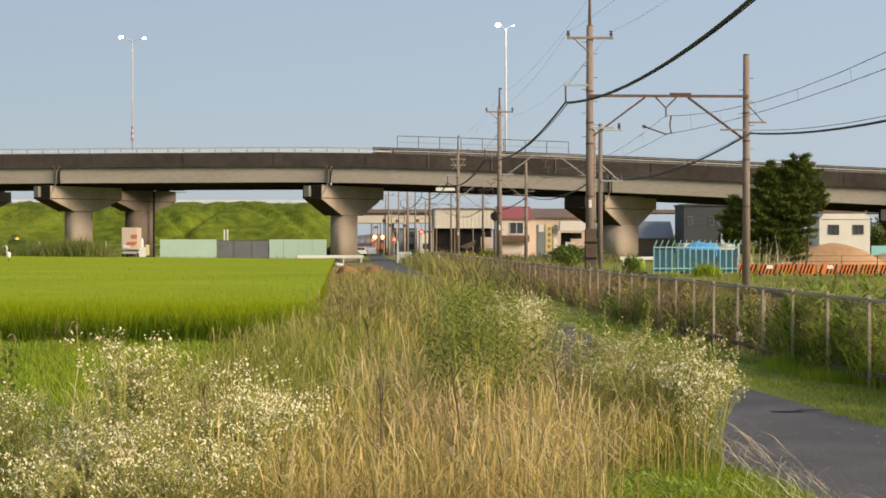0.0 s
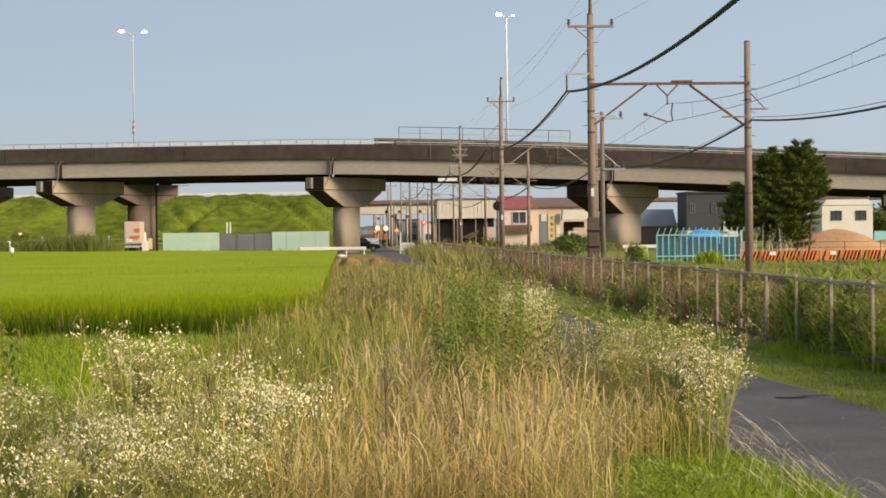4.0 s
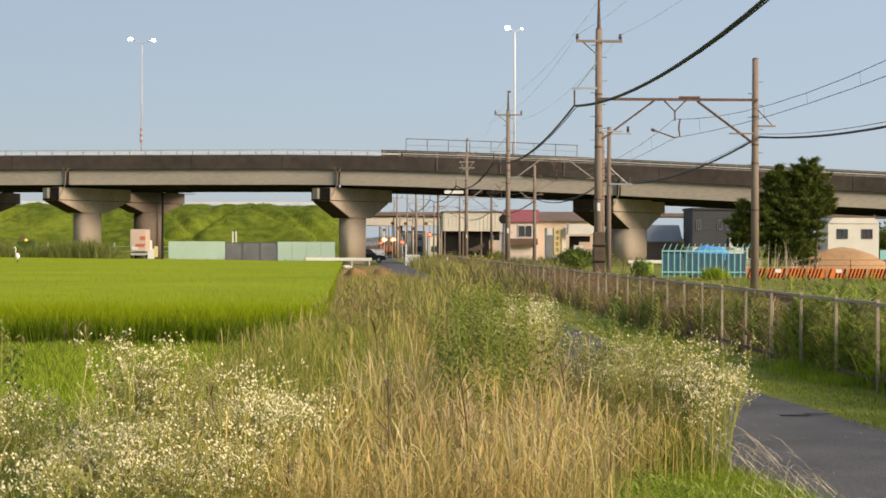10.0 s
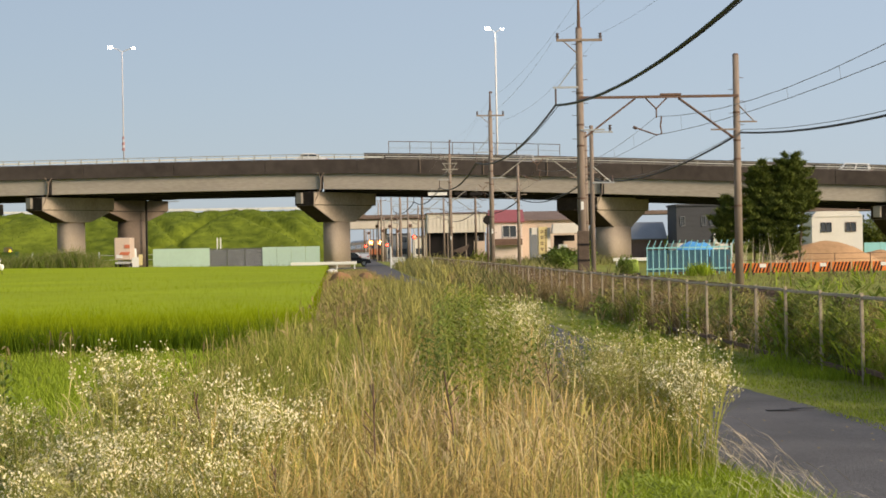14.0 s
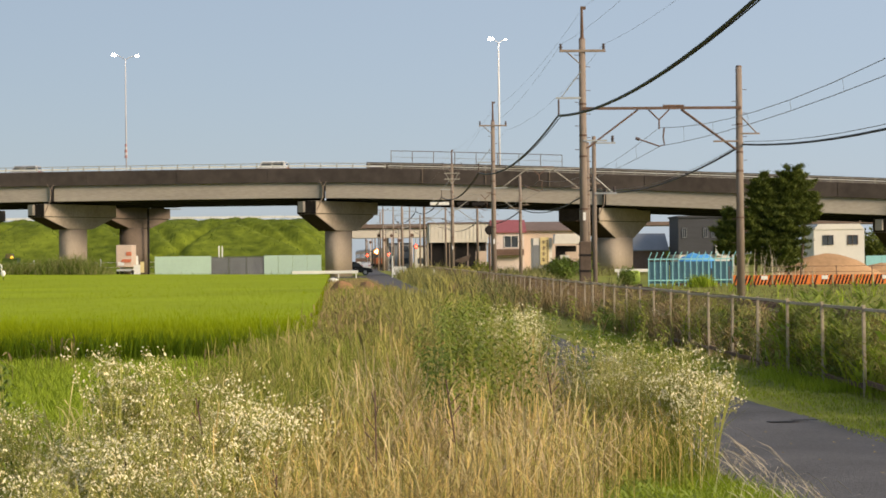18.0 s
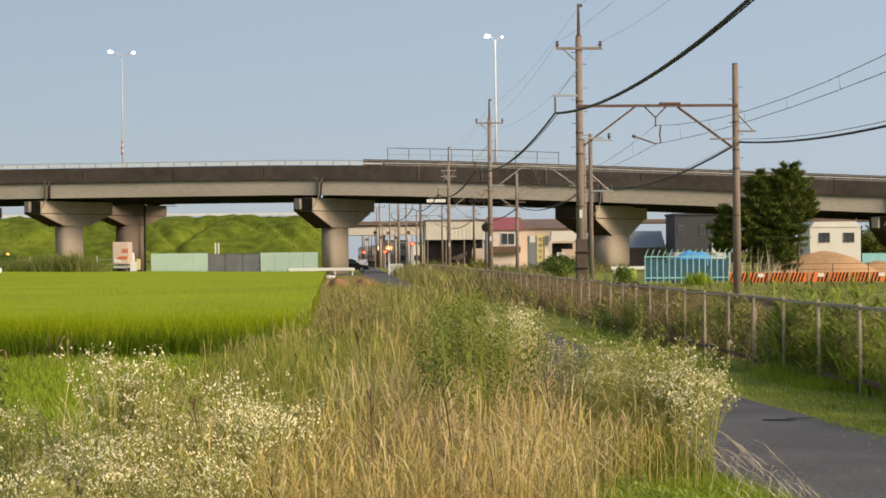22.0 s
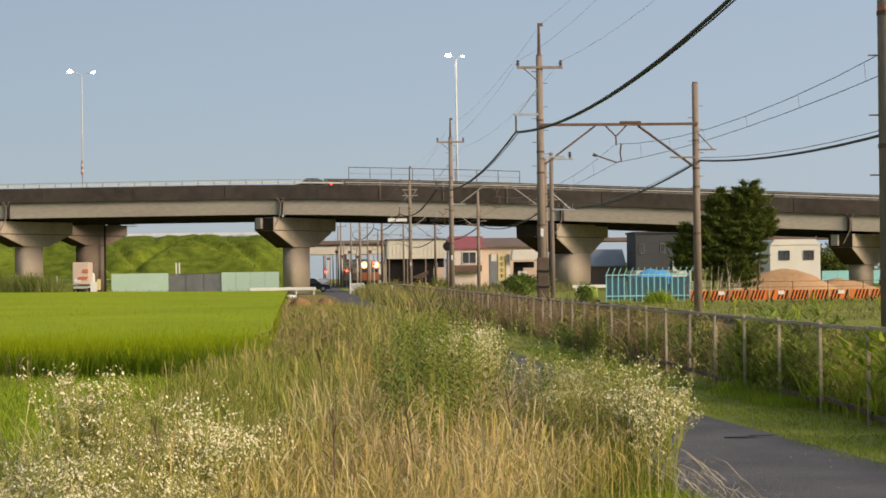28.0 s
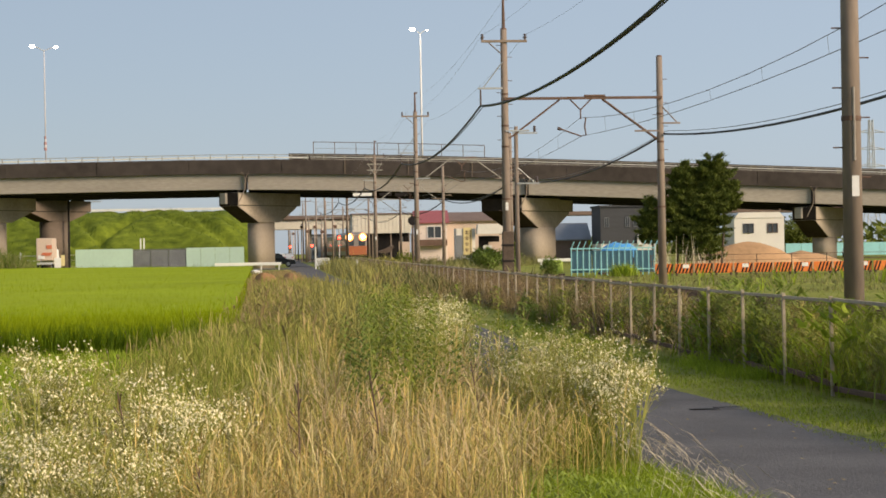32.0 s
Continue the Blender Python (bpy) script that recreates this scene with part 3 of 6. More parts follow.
    x += 2.27
s = Shape()
for i in range(92):
    xx = 3.7 + i * 0.197
    s.box(xx, fascia_y(xx) + 12.9, deck_z(xx) + 2.74, 0.010, 0.010, 1.25)
part("screen_bars", s, M["steel"], screen)
part("screen_rail", sweep(Shape(), rect(12.87, 12.93, 3.98, 4.05), 3.65, 21.85), M["old_shaded"], screen)
part("screen_rail", sweep(Shape(), rect(12.87, 12.93, 3.32, 3.36), 3.65, 21.85), M["steel"], screen)


def mast_lamp(x, y, foot, top, marker, spread=(1.12, 1.12), heads=(0.24, 0.19), thick=0.075, paint="mastgrey"):
    t = thing("mast_lamp", x, y, foot, "tall white road lamp mast with two lit heads", "street lamp", "lamp masts")
    h = top - foot
    a, b = spread
    part("mast", Shape().tube((0, 0, 0), (0, 0, h), thick, thick * 0.7), M[paint], t, smooth=True)
    part("cross_arm", Shape().line([(-a, 0, h + 0.42), (-a * 0.55, 0, h + 0.33), (0, 0, h - 0.02), (b * 0.55, 0, h + 0.26), (b, 0, h + 0.34)], 0.045, 6), M[paint], t)
    part("lamp_head", Shape().ball(-a - 0.1, -0.05, h + 0.46, heads[0] * 1.25, heads[0], heads[0] * 0.72), M["masthead"], t, "bright lit lamp head", smooth=True)
    part("lamp_head", Shape().ball(b + 0.1, -0.05, h + 0.36, heads[1] * 1.25, heads[1], heads[1] * 0.72), M["masthead"], t, "lit lamp head", smooth=True)
    if marker:
        for i in range(5):
            part("marker_band", Shape().tube((-0.03, 0, marker + i * 0.3), (-0.03, 0, marker + i * 0.3 + 0.29), 0.15 if i < 3 else 0.11, n=10), M["fadedred" if i % 2 == 0 else "mastgrey"], t)
    return t


mast_lamp(-24.5, 195.0, 9.4, 23.5, 3.6)
mast_lamp(15.35, 196.0, 8.6, 25.15, 0, (0.72, 0.66), (0.27, 0.12), 0.12, "mastwhite")

# ---- far embankment and viaduct behind the flyover ----
GULLIES = [(-66.0, 0.55), (-55.0, -0.5), (-47.0, 0.6), (-38.5, 0.75), (-31.0, 0.45), (-22.5, -0.55), (-17.0, 0.85), (-12.5, 0.5), (-9.0, 0.9)]


def bank_z(x, y):
    u = min(1.0, max(0.0, (y - 262) / 30.0))
    end = min(1.0, max(0.0, (-2.0 - x + 1.2 * noise.noise((y * 0.2, x * 0.2, 6)) + 0.0) / 8.0))
    end = end * (2 - end)
    u = u * u * (3 - 2 * u)
    z = 0.2 + 8.5 * u * end ** 0.7
    wander = 1.6 * noise.noise((y * 0.13, 0.0, 3))
    for gx, slant in GULLIES:
        d = x - (gx + slant * (285 - y) + wander)
        z -= 1.5 * math.exp(-(d / 0.7) ** 2) * u * (1.15 - u) * 2.0
        z += 0.55 * math.exp(-((d + 2.2) / 1.6) ** 2) * u * (1.15 - u) * 2.0
    lumps = 0.45 * noise.noise((x * 0.22, y * 0.3, 1)) + 0.5 * noise.noise((x * 0.55, y * 0.7, 4)) + 0.25 * noise.noise((x * 1.3, y * 1.1, 5))
    return z + u * (1.25 - u) * lumps + 0.35 * u * noise.noise((x * 0.3, 4.0, 9))


sheet("embankment", [-160 + 3 * i for i in range(28)] + [-76 + 0.6 * i for i in range(120)] + [-4, -2, 0], [258 + 0.9 * i for i in range(40)] + [300, 312], bank_z,
      M["bank"], "green grassed road embankment with long gullies", "embankment")
n = 3600
x, y = rng.uniform(-66, -4, n), 262 + 31 * rng.random(n)
z = np.array([bank_z(float(a), float(b)) for a, b in zip(x, y)]) - 0.05
stuff("embankment_tufts", blades_mesh("embankment_tufts", M["bankweed"], x, y, z, rng.uniform(0.15, 0.45, n), rng.uniform(0.06, 0.16, n), rng.uniform(0.1, 0.7, n), 2), "rough grass tufts over the embankment slope", "grass")
s = Shape()
for x0 in range(-164, -4, 8):
    s.box(x0 + 4, 300, 9.05, 8.1, 0.1, 0.38)
    s.box(x0 + 1, 300.1, 8.3, 0.14, 0.14, 1.1)
setting("far_guardrail", s, M["rail_white"], "white guard rail along the embankment road", "guard rail")
setting("embankment_road", Shape().box(52, 308, 7.35, 128, 10, 0.6), M["brownroof"], "brown-edged road deck running on from the embankment", "road")
via = thing("far_viaduct", 7, 322, 0.2, "distant white-sided viaduct crossing the railway", "viaduct", kind="structure")
part("viaduct_girder", Shape().box(12, 0, 5.7, 60, 8, 1.5), M["cream"], via)
part("viaduct_parapet", Shape().box(12, -4.1, 7.2, 60, 0.3, 0.7), M["brownroof"], via)
for x in (-9.5, -2.0, 9.5, 18):
    part("viaduct_pier", Shape().box(x, 0, 0, 0.8, 4, 5.7), M["girder"], via)
for x in (12, 34, 60, 90):
    part("road_deck_pier", Shape().box(x - 7, -14, 0, 0.8, 3, 7.2), M["concrete"], via)
t = thing("line_guard", 9.5, 181.9, deck_z(9.6) - 2.2, "white guard boards hung under the flyover above the track", "guard board")
part("board", Shape().box(-1.3, 0, 0.1, 1.9, 0.08, 0.32), M["white"], t)
part("board", Shape().box(1.0, 0, 0.1, 1.2, 0.08, 0.3), M["black"], t)
part("board", Shape().box(2.6, 0, 0.05, 1.3, 0.08, 0.3), M["black"], t)
part("hanger", Shape().box(-1.9, 0, 0.4, 0.06, 0.06, 0.4), M["steel"], t)
part("hanger", Shape().box(2.6, 0, 0.35, 0.06, 0.06, 0.45), M["steel"], t)


# ---- overhead line: poles, gantries, cables ----
LIFT = (0.0, 0.0, 0.35, 0.0, 0.0, 0.0, 0.0, 0.0)
POLE_YS = [26.8, 69.0, 115.0, 160.0, 205.0, 250.0, 295.0, 340.0]


def line_pole(x, y, top, r, steps=True):
    z = rise(y)
    t = thing("line_pole", x, y, z, "brown stained concrete overhead line pole", "pole", "overhead line poles")
    h = top - z
    part("shaft", Shape().tube((0, 0, 0), (0, 0, h), r, r * 0.72, 14), M["pole"], t, smooth=True)
    part("pole_cap", Shape().tube((0, 0, h), (0, 0, h + 0.05), r * 0.75, r * 0.6, 12), M["rust"], t)
    for i, k in enumerate((0.35, 0.55, 0.63, 0.75)):
        part("band", Shape().tube((0, 0, h * k), (0, 0, h * k + 0.07), r * (1.06 - 0.28 * k), n=14), M["rust"], t)
    if steps:
        for i in range(int((h - 2.2) / 0.45)):
            zz = 2.2 + i * 0.45
            sx = 1 if i % 2 else -1
            part("step_bolt", Shape().tube((sx * r * 0.7, 0, zz), (sx * (r + 0.13), 0, zz), 0.012, n=5), M["rust"], t)
    return t


def insulator(t, x, z, up=1):
    part("insulator", Shape().tube((x, 0, z), (x, 0, z + 0.10 * up), 0.05, n=8).tube((x, 0, z + 0.10 * up), (x, 0, z + 0.14 * up), 0.085, 0.06, 10)
         .tube((x, 0, z + 0.14 * up), (x, 0, z + 0.20 * up), 0.04, n=8).tube((x, 0, z + 0.20 * up), (x, 0, z + 0.24 * up), 0.075, 0.05, 10), M["porcelain"], t)


for i, y in enumerate(POLE_YS):
    cx, z0 = track_x(y), rise(y)
    r = 0.17 if i else 0.155
    near = i < 4
    a = line_pole(cx - 3.0, y, z0 + 10.0 + LIFT[i], r, near)
    h = 10.0 + LIFT[i]
    arm = 9.50 if i < 2 else 9.78 + LIFT[i] * 0.7
    part("top_rod", Shape().tube((0, 0, h), (0, 0, h + 1.18), 0.07, 0.045, 8).box(0.05, 0, h + 1.13, 0.2, 0.06, 0.12), M["rust"], a)
    part("cross_arm", Shape().box(0, -0.12, arm, 1.75, 0.09, 0.09), M["pole"], a)
    part("arm_brace", Shape().tube((-0.62, -0.12, arm + 0.02), (-0.1, -0.12, arm - 0.45), 0.025, n=6), M["pole"], a)
    insulator(a, -0.82, arm + 0.09)
    insulator(a, 0.82, arm + 0.09)
    part("feeder_bracket", Shape().box(-0.55, -0.1, 7.72, 0.95, 0.07, 0.07).tube((-0.85, -0.1, 7.75), (-0.08, -0.1, 8.75), 0.022, n=6), M["steel"], a)
    part("feeder_insulator", Shape().tube((-0.93, -0.1, 7.7), (-0.93, -0.1, 7.12), 0.035, n=8), M["porcelain"], a)
    if i == 3:
        for z in (8.62, 9.14):
            part("cross_arm", Shape().box(0, -0.14, z, 1.35, 0.08, 0.08), M["dullsteel"], a)
            insulator(a, -0.6, z + 0.08)
            insulator(a, 0.6, z + 0.08)
        part("arm_brace", Shape().tube((-0.55, -0.14, 9.14), (0, -0.14, 8.2), 0.03, n=6).tube((0.55, -0.14, 9.14), (0, -0.14, 8.2), 0.03, n=6), M["dullsteel"], a)
    if i < 4:
        part("number_plate", Shape().box(0.0, -r * 0.94 - 0.012, (2.36, 3.1, 2.6, 2.5)[i], 0.11, 0.02, 0.31), M["white"], a, "small white plate")
    if i == 0:
        part("conduit", Shape().tube((0.0, -r * 0.92, 2.9), (0.0, -r * 0.86, 4.0), 0.022, n=8), M["girder"], a, "pale conduit above the plate")
        part("orange_band", Shape().tube((0, 0, 5.55), (0, 0, 5.63), r * 0.86, n=14), M["redpatch"], a, "orange painted band")
    b = line_pole(cx + 3.0, y, z0 + 8.92, r * 0.95, near)
    part("side_bracket", Shape().box(0.37, -0.1, 6.33, 0.78, 0.06, 0.06).tube((0.66, -0.1, 6.36), (0.08, -0.1, 6.98), 0.025, n=6), M["pole"], b)
    g = thing("line_gantry", cx, y, z0, "rusty steel beam gantry between overhead line poles", "gantry", "overhead line gantries")
    iron = M["rust" if i < 2 else "dullsteel"]
    part("beam", Shape().box(0, -0.14, 7.30, 6.1, 0.10, 0.10 if i < 2 else 0.07), iron, g)
    part("strut", Shape().tube((-2.85, -0.1, 5.85), (-0.9, -0.1, 7.30), 0.040, n=6), iron, g)
    part("strut", Shape().tube((2.85, -0.1, 5.75), (0.75, -0.1, 7.30), 0.05 if i < 2 else 0.04, n=6), iron, g)
    part("hanger", Shape().tube((-0.5, -0.1, 7.3), (-0.1, -0.1, 6.9), 0.03, n=6).tube((0.3, -0.1, 7.3), (-0.1, -0.1, 6.9), 0.03, n=6).tube((-0.1, -0.1, 6.92), (-0.1, -0.1, 6.55), 0.03, n=6), M["rust"], g)
    part("beam_clamp", Shape().box(0.45, -0.14, 7.40, 0.8, 0.16, 0.07), M["rust"], g)
    part("registration_arm", Shape().line([(0.1, -0.1, 6.62), (0.05, -0.1, 6.25), (0.1, -0.1, 5.95), (-0.1, -0.1, 5.9), (-0.95, -0.1, 6.2)], 0.03, 6), M["rust"], g)
    part("arm_insulator", Shape().tube((-1.0, -0.1, 6.22), (-0.86, -0.1, 6.16), 0.06, n=8), M["porcelain"], g)
    part("side_stub", Shape().box(-2.55, -0.14, 6.1, 0.9, 0.06, 0.06), M["steel"], g)
    part("side_stub", Shape().box(2.45, -0.14, 6.04, 0.95, 0.06, 0.06), M["pole"], g)


def cable(name, dx, z, r, sag, material, label, ys, n=10, sides=6):
    t = thing(name, 0, 0, 0, label, "cable", "overhead cables")
    for a, b in zip(ys, ys[1:]):
        pts = []
        for i in range(n + 1):
            u = i / n
            y = a + (b - a) * u
            xx = track_x(a) + (track_x(b) - track_x(a)) * u + dx
            pts.append((xx, y, rise(y) + z - 4 * sag * u * (1 - u)))
        part("span", Shape().line(pts, r, sides), material, t)
    return t


SPANS = [-15.0] + POLE_YS[:6]
cable("feeder_cable", -3.93, 7.1, 0.042, 0.8, M["wire"], "thick black feeder cable sagging between poles", SPANS, 16)
cable("feeder_cable", -3.84, 7.06, 0.018, 0.75, M["wire"], "thinner cable running beside the feeder", SPANS, 16)
cable("side_cable", 3.15, 5.95, 0.04, 0.76, M["wire"], "thick black cable sagging along the far poles", SPANS, 16)
cable("side_cable", 3.25, 6.07, 0.012, 0.72, M["thin"], "thin cable above the side cable", SPANS, 12)
cable("messenger_wire", -0.1, 6.61, 0.010, 0.78, M["thin"], "thin overhead messenger wire", SPANS, 10, 4)
cable("contact_wire", -0.05, 5.91, 0.010, 0.36, M["thin"], "thin overhead contact wire", SPANS, 10, 4)
for dx in (-3.82, -2.18):
    cable("power_wire", dx, 9.8, 0.005, 0.6, M["thin"], "thin power wire on porcelain insulators", SPANS, 12, 4)
cable("earth_wire", -2.95, 11.2, 0.005, 0.5, M["thin"], "thin earth wire between pole tops", SPANS, 12, 4)
s = Shape()
for a, b in zip(SPANS, SPANS[1:]):
    for i in range(1, 8):
        u = i / 8
        y = a + (b - a) * u
        xx = track_x(a) + (track_x(b) - track_x(a)) * u
        s.tube((xx - 0.07, y, rise(y) + 5.91 - 1.44 * u * (1 - u)), (xx - 0.1, y, rise(y) + 6.61 - 3.12 * u * (1 - u)), 0.004, n=4)
setting("dropper_wires", s, M["thin"], "short dropper wires of the overhead line", "cable", kind="stuff")
t = thing("slim_pole", 9.4, 72, rise(72), "slim grey-brown pole close behind the line pole", "pole")
part("shaft", Shape().tube((0, 0, 0), (0, 0, 6.5), 0.10, 0.08, 10), M["pole"], t, smooth=True)
part("cross_arm", Shape().box(0.35, -0.1, 6.2, 1.0, 0.05, 0.06), M["steel"], t)
insulator(t, 0.75, 6.28)
part("side_arm", Shape().box(0.45, -0.1, 4.2, 0.9, 0.06, 0.06), M["steel"], t)
part("arm_brace", Shape().tube((0.75, -0.1, 4.22), (0.05, -0.1, 4.85), 0.02, n=6), M["steel"], t)
insulator(t, 0.8, 4.26)
# the dark strapped part of a pole of the first far pair, built as a box
t = thing("pole_cabinet", 8.6, 68.75, 0.85, "dark strapped lower part of the pole", "cabinet")
part("body", Shape().box(0, 0, 0, 0.42, 0.3, 1.5), M["bark"], t, bevel=0.02)
for z in (0.35, 0.95):
    part("strap", Shape().box(0, 0, z, 0.46, 0.36, 0.07), M["black"], t)


# ---- lineside fence ----
FX = 5.95
fence = thing("lineside_fence", FX, 0, 0, "old steel post and wire mesh fence with rusty base boards", "fence", kind="structure")
post_me = Shape().box(0, 0, 0, 0.038, 0.038, 1.07).box(0, 0, 1.07, 0.044, 0.044, 0.012).mesh("post", M["fencesteel"], 0.006)
s = Shape()
for i in range(-13, 28):
    for d in (1, -1):
        a = i * 0.0679 if d > 0 else 1.9 - i * 0.0679
        b = a + d * 0.92
        cut = [(y - a) / (b - a) for y in (0.0, 1.9)]
        t0, t1 = max(0.0, min(cut)), min(1.0, max(cut))
        if t1 - t0 > 0.02:
            s.tube((0.02, a + (b - a) * t0, 0.10 + 0.92 * t0), (0.02, a + (b - a) * t1, 0.10 + 0.92 * t1), 0.0014, n=3, caps=False)
mesh_me = s.mesh("wire_mesh", M["rust"])
rail_me = Shape().box(0, 0.95, 1.02, 0.034, 1.9, 0.034).mesh("top_rail", M["fencesteel"])
base_me = Shape().box(0, 0.95, 0.09, 0.04, 1.86, 0.06).mesh("base_board", M["rust"], 0.008)
y = 11.69
while y < 168:
    z = rise(y)
    for name, me in (("post", post_me), ("wire_mesh", mesh_me), ("top_rail", rail_me), ("base_board", base_me)):
        p = part(name, me, None, fence)
        p.location = (rng.uniform(-0.015, 0.015), y, z)
        p.rotation_euler = (rng.uniform(-0.012, 0.012) if name != "base_board" else rng.uniform(-0.03, 0.03), rng.uniform(-0.02, 0.02) if name == "post" else 0, 0)
    y += 1.9


# ---- things under and beyond the flyover ----
t = thing("hoarding", -19.05, 172, rise(172) + 0.2, "pale mint-green site hoarding with a mesh gate", "hoarding")
for x in [0.66 + 1.32 * i for i in range(4)] + [10.88 + 1.35 * i for i in range(4)]:
    part("panel", Shape().box(x, 0, -0.2, 1.325, 0.06, 2.15).box(x - 0.64, -0.036, -0.2, 0.03, 0.02, 2.15), M["mint"], t)
for i in range(3):
    x = 6.1 + i * 1.65
    g = part("mesh_gate", Shape().box(x, 0, 0.1, 1.6, 0.05, 0.06).box(x, 0, 1.82, 1.6, 0.05, 0.06).box(x - 0.79, 0, -0.2, 0.05, 0.05, 2.1).box(x + 0.79, 0, -0.2, 0.05, 0.05, 2.1), M["mesh_grey"], t)
    s = Shape()
    for j in range(8):
        for k in range(6):
            a, z = x - 0.78 + j * 0.195, 0.14 + k * 0.28
            for p, q in (((a, z), (a + 0.195, z + 0.28)), ((a + 0.195, z), (a, z + 0.28))):
                s.add([(p[0] - 0.03, 0.0, p[1]), (p[0] + 0.03, 0.0, p[1]), (q[0] + 0.03, 0.0, q[1]), (q[0] - 0.03, 0.0, q[1])], [(0, 1, 2, 3)])
    part("mesh_infill", s, M["mesh_grey"], g)
    part("mesh_backing", Shape().box(x, 0.06, 0.12, 1.62, 0.02, 1.66), M["meshpale"], g, "pale grey sheet behind the mesh")
for x in (6.0, 6.3):
    part("white_stake", Shape().box(x, 0.2, 0, 0.12, 0.1, 2.9), M["white"], t)

x, y = -19.0 + 15.6 * rng.random(420).round(2) ** 1.3 + rng.normal(0, 0.08, 420), rng.uniform(171.2, 171.8, 420)
stuff("hoarding_weeds", blades_mesh("hoarding_weeds", M["weed"], x, y, np.full(len(x), 0.3), rng.uniform(0.2, 0.75, len(x)), rng.uniform(0.04, 0.08, len(x)), rng.uniform(0.1, 0.5, len(x)), 2), "dark weeds along the foot of the hoarding", "weeds")
t = thing("post_fence", -62, 250, 0.2, "low fence of pale posts and wires below the embankment", "fence")
for i in range(15):
    part("post", Shape().box(i * 3.0, 0, 0, 0.14, 0.14, 2.0 + 0.25 * (i % 3 == 0)), M["meshpale"], t)
part("wire", Shape().box(21, 0, 1.75, 42.2, 0.03, 0.04).box(21, 0, 1.1, 42.2, 0.03, 0.04), M["meshpale"], t)
t = thing("guard_rail", -5.9, 166, rise(166), "white steel guard rail at the lane corner", "guard rail")
part("beam", Shape().box(2.9, 0, 0.42, 6.0, 0.08, 0.28), M["white"], t, bevel=0.03)
for x in (0.3, 2.2, 4.1, 5.7):
    part("post", Shape().tube((x, 0.08, 0), (x, 0.08, 0.7), 0.06), M["white"], t)
t = thing("guard_rail", 23.0, 150, rise(150), "white steel guard rail beside the pier", "guard rail")
part("beam", Shape().box(0, 0, 0.42, 3.6, 0.08, 0.26), M["white"], t, bevel=0.03)
for x in (-1.5, 0, 1.5):
    part("post", Shape().tube((x, 0.08, 0), (x, 0.08, 0.68), 0.06), M["white"], t)
t = thing("barrier_board", 3.95, 168, rise(168), "white leaning barrier board at the lane side", "barrier", turn=-12)
part("board", Shape().box(0, 0, 0.25, 1.35, 0.06, 0.75, lean=-0.2), M["white"], t, bevel=0.02)
for lx in (-0.5, 0.5):
    part("leg", Shape().box(lx, 0.1, 0, 0.06, 0.3, 0.35), M["steel"], t)
for x, y in ((5.3, 128), (3.1, 165)):
    t = thing("marker_post", x, y, rise(y), "white plastic roadside marker post", "post", "marker posts")
    part("stake", Shape().tube((0, 0, 0), (0, 0, 1.0 if y < 150 else 2.0), 0.07), M["white"], t)


def heap(name, x, y, rx, ry, h, material, label, category, seed, swell=1.35):
    s = Shape()
    n, m = 30, 12
    v = [(0, 0, h * (1 + 0.28 * noise.noise((0, 0, seed + 4))))]
    for j in range(1, m + 1):
        q = j / m
        for i in range(n):
            a = 2 * math.pi * i / n
            w = 1 + 0.18 * noise.noise((math.cos(a) * 1.5, math.sin(a) * 1.5, seed))
            zz = h * (1 - q ** swell) * (1 + 0.28 * noise.noise((math.cos(a) * q * 1.4, math.sin(a) * q * 1.4, seed + 4)) + 0.06 * noise.noise((math.cos(a) * q * 6, math.sin(a) * q * 6, seed))) - 0.03 * q
            v.append((rx * q * w * math.cos(a), ry * q * w * math.sin(a), max(-0.05, zz)))
    f = [(0, 1 + i, 1 + (i + 1) % n) for i in range(n)]
    for j in range(m - 1):
        for i in range(n):
            a, b = 1 + j * n, 1 + (j + 1) * n
            f.append((a + i, b + i, b + (i + 1) % n, a + (i + 1) % n))
    s.add(v, f)
    ob = part(name, s, material, None, label, smooth=True)
    ob.location = (x, y, rise(y))
    return tagged(ob, "", category)


heap("sand_mound", 30.2, 116, 4.5, 3.0, 1.8, M["sand"], "orange-brown heap of sand behind the barriers", "sand heap", 1)
heap("sand_mound", 34.4, 118, 3.8, 2.6, 1.1, M["sand"], "low orange-brown heap of sand", "sand heap", 2)
heap("soil_mound", 0.5, 80, 0.95, 2.4, 0.72, M["soil"], "brown heap of soil beside the lane", "soil heap", 3, 2.1)
heap("soil_mound", -0.75, 90, 0.85, 2.0, 0.62, M["soil"], "small brown heap of soil at the field corner", "soil heap", 6, 2.1)
ob = part("white_stone", Shape().ball(0, 0, 0.12, 0.45, 0.3, 0.18), M["white"], None, "pale stone at the field corner", smooth=True)
ob.location = (-1.9, 140, rise(140))
tagged(ob, "", "stone")

# striped barriers along the yard
for i in range(22):
    x = 20.6 + i * 1.06
    y = 97 - i * 0.12
    t = thing("striped_barrier", x, y, rise(y), "low orange and black striped site barrier", "barrier", "striped barriers")
    part("plate", Shape().box(0, 0, 0.12, 1.0, 0.05, 0.52), M["orange"], t, bevel=0.01)
    for j in range(5):
        a = -0.52 + j * 0.19
        if (i * 3 + j) % 11 == 2:
            continue
        part("stripe", Shape().add([(a, -0.031, 0.13), (a + 0.1, -0.031, 0.13), (a + 0.27, -0.031, 0.63), (a + 0.18, -0.031, 0.63)], [(0, 1, 2, 3)])
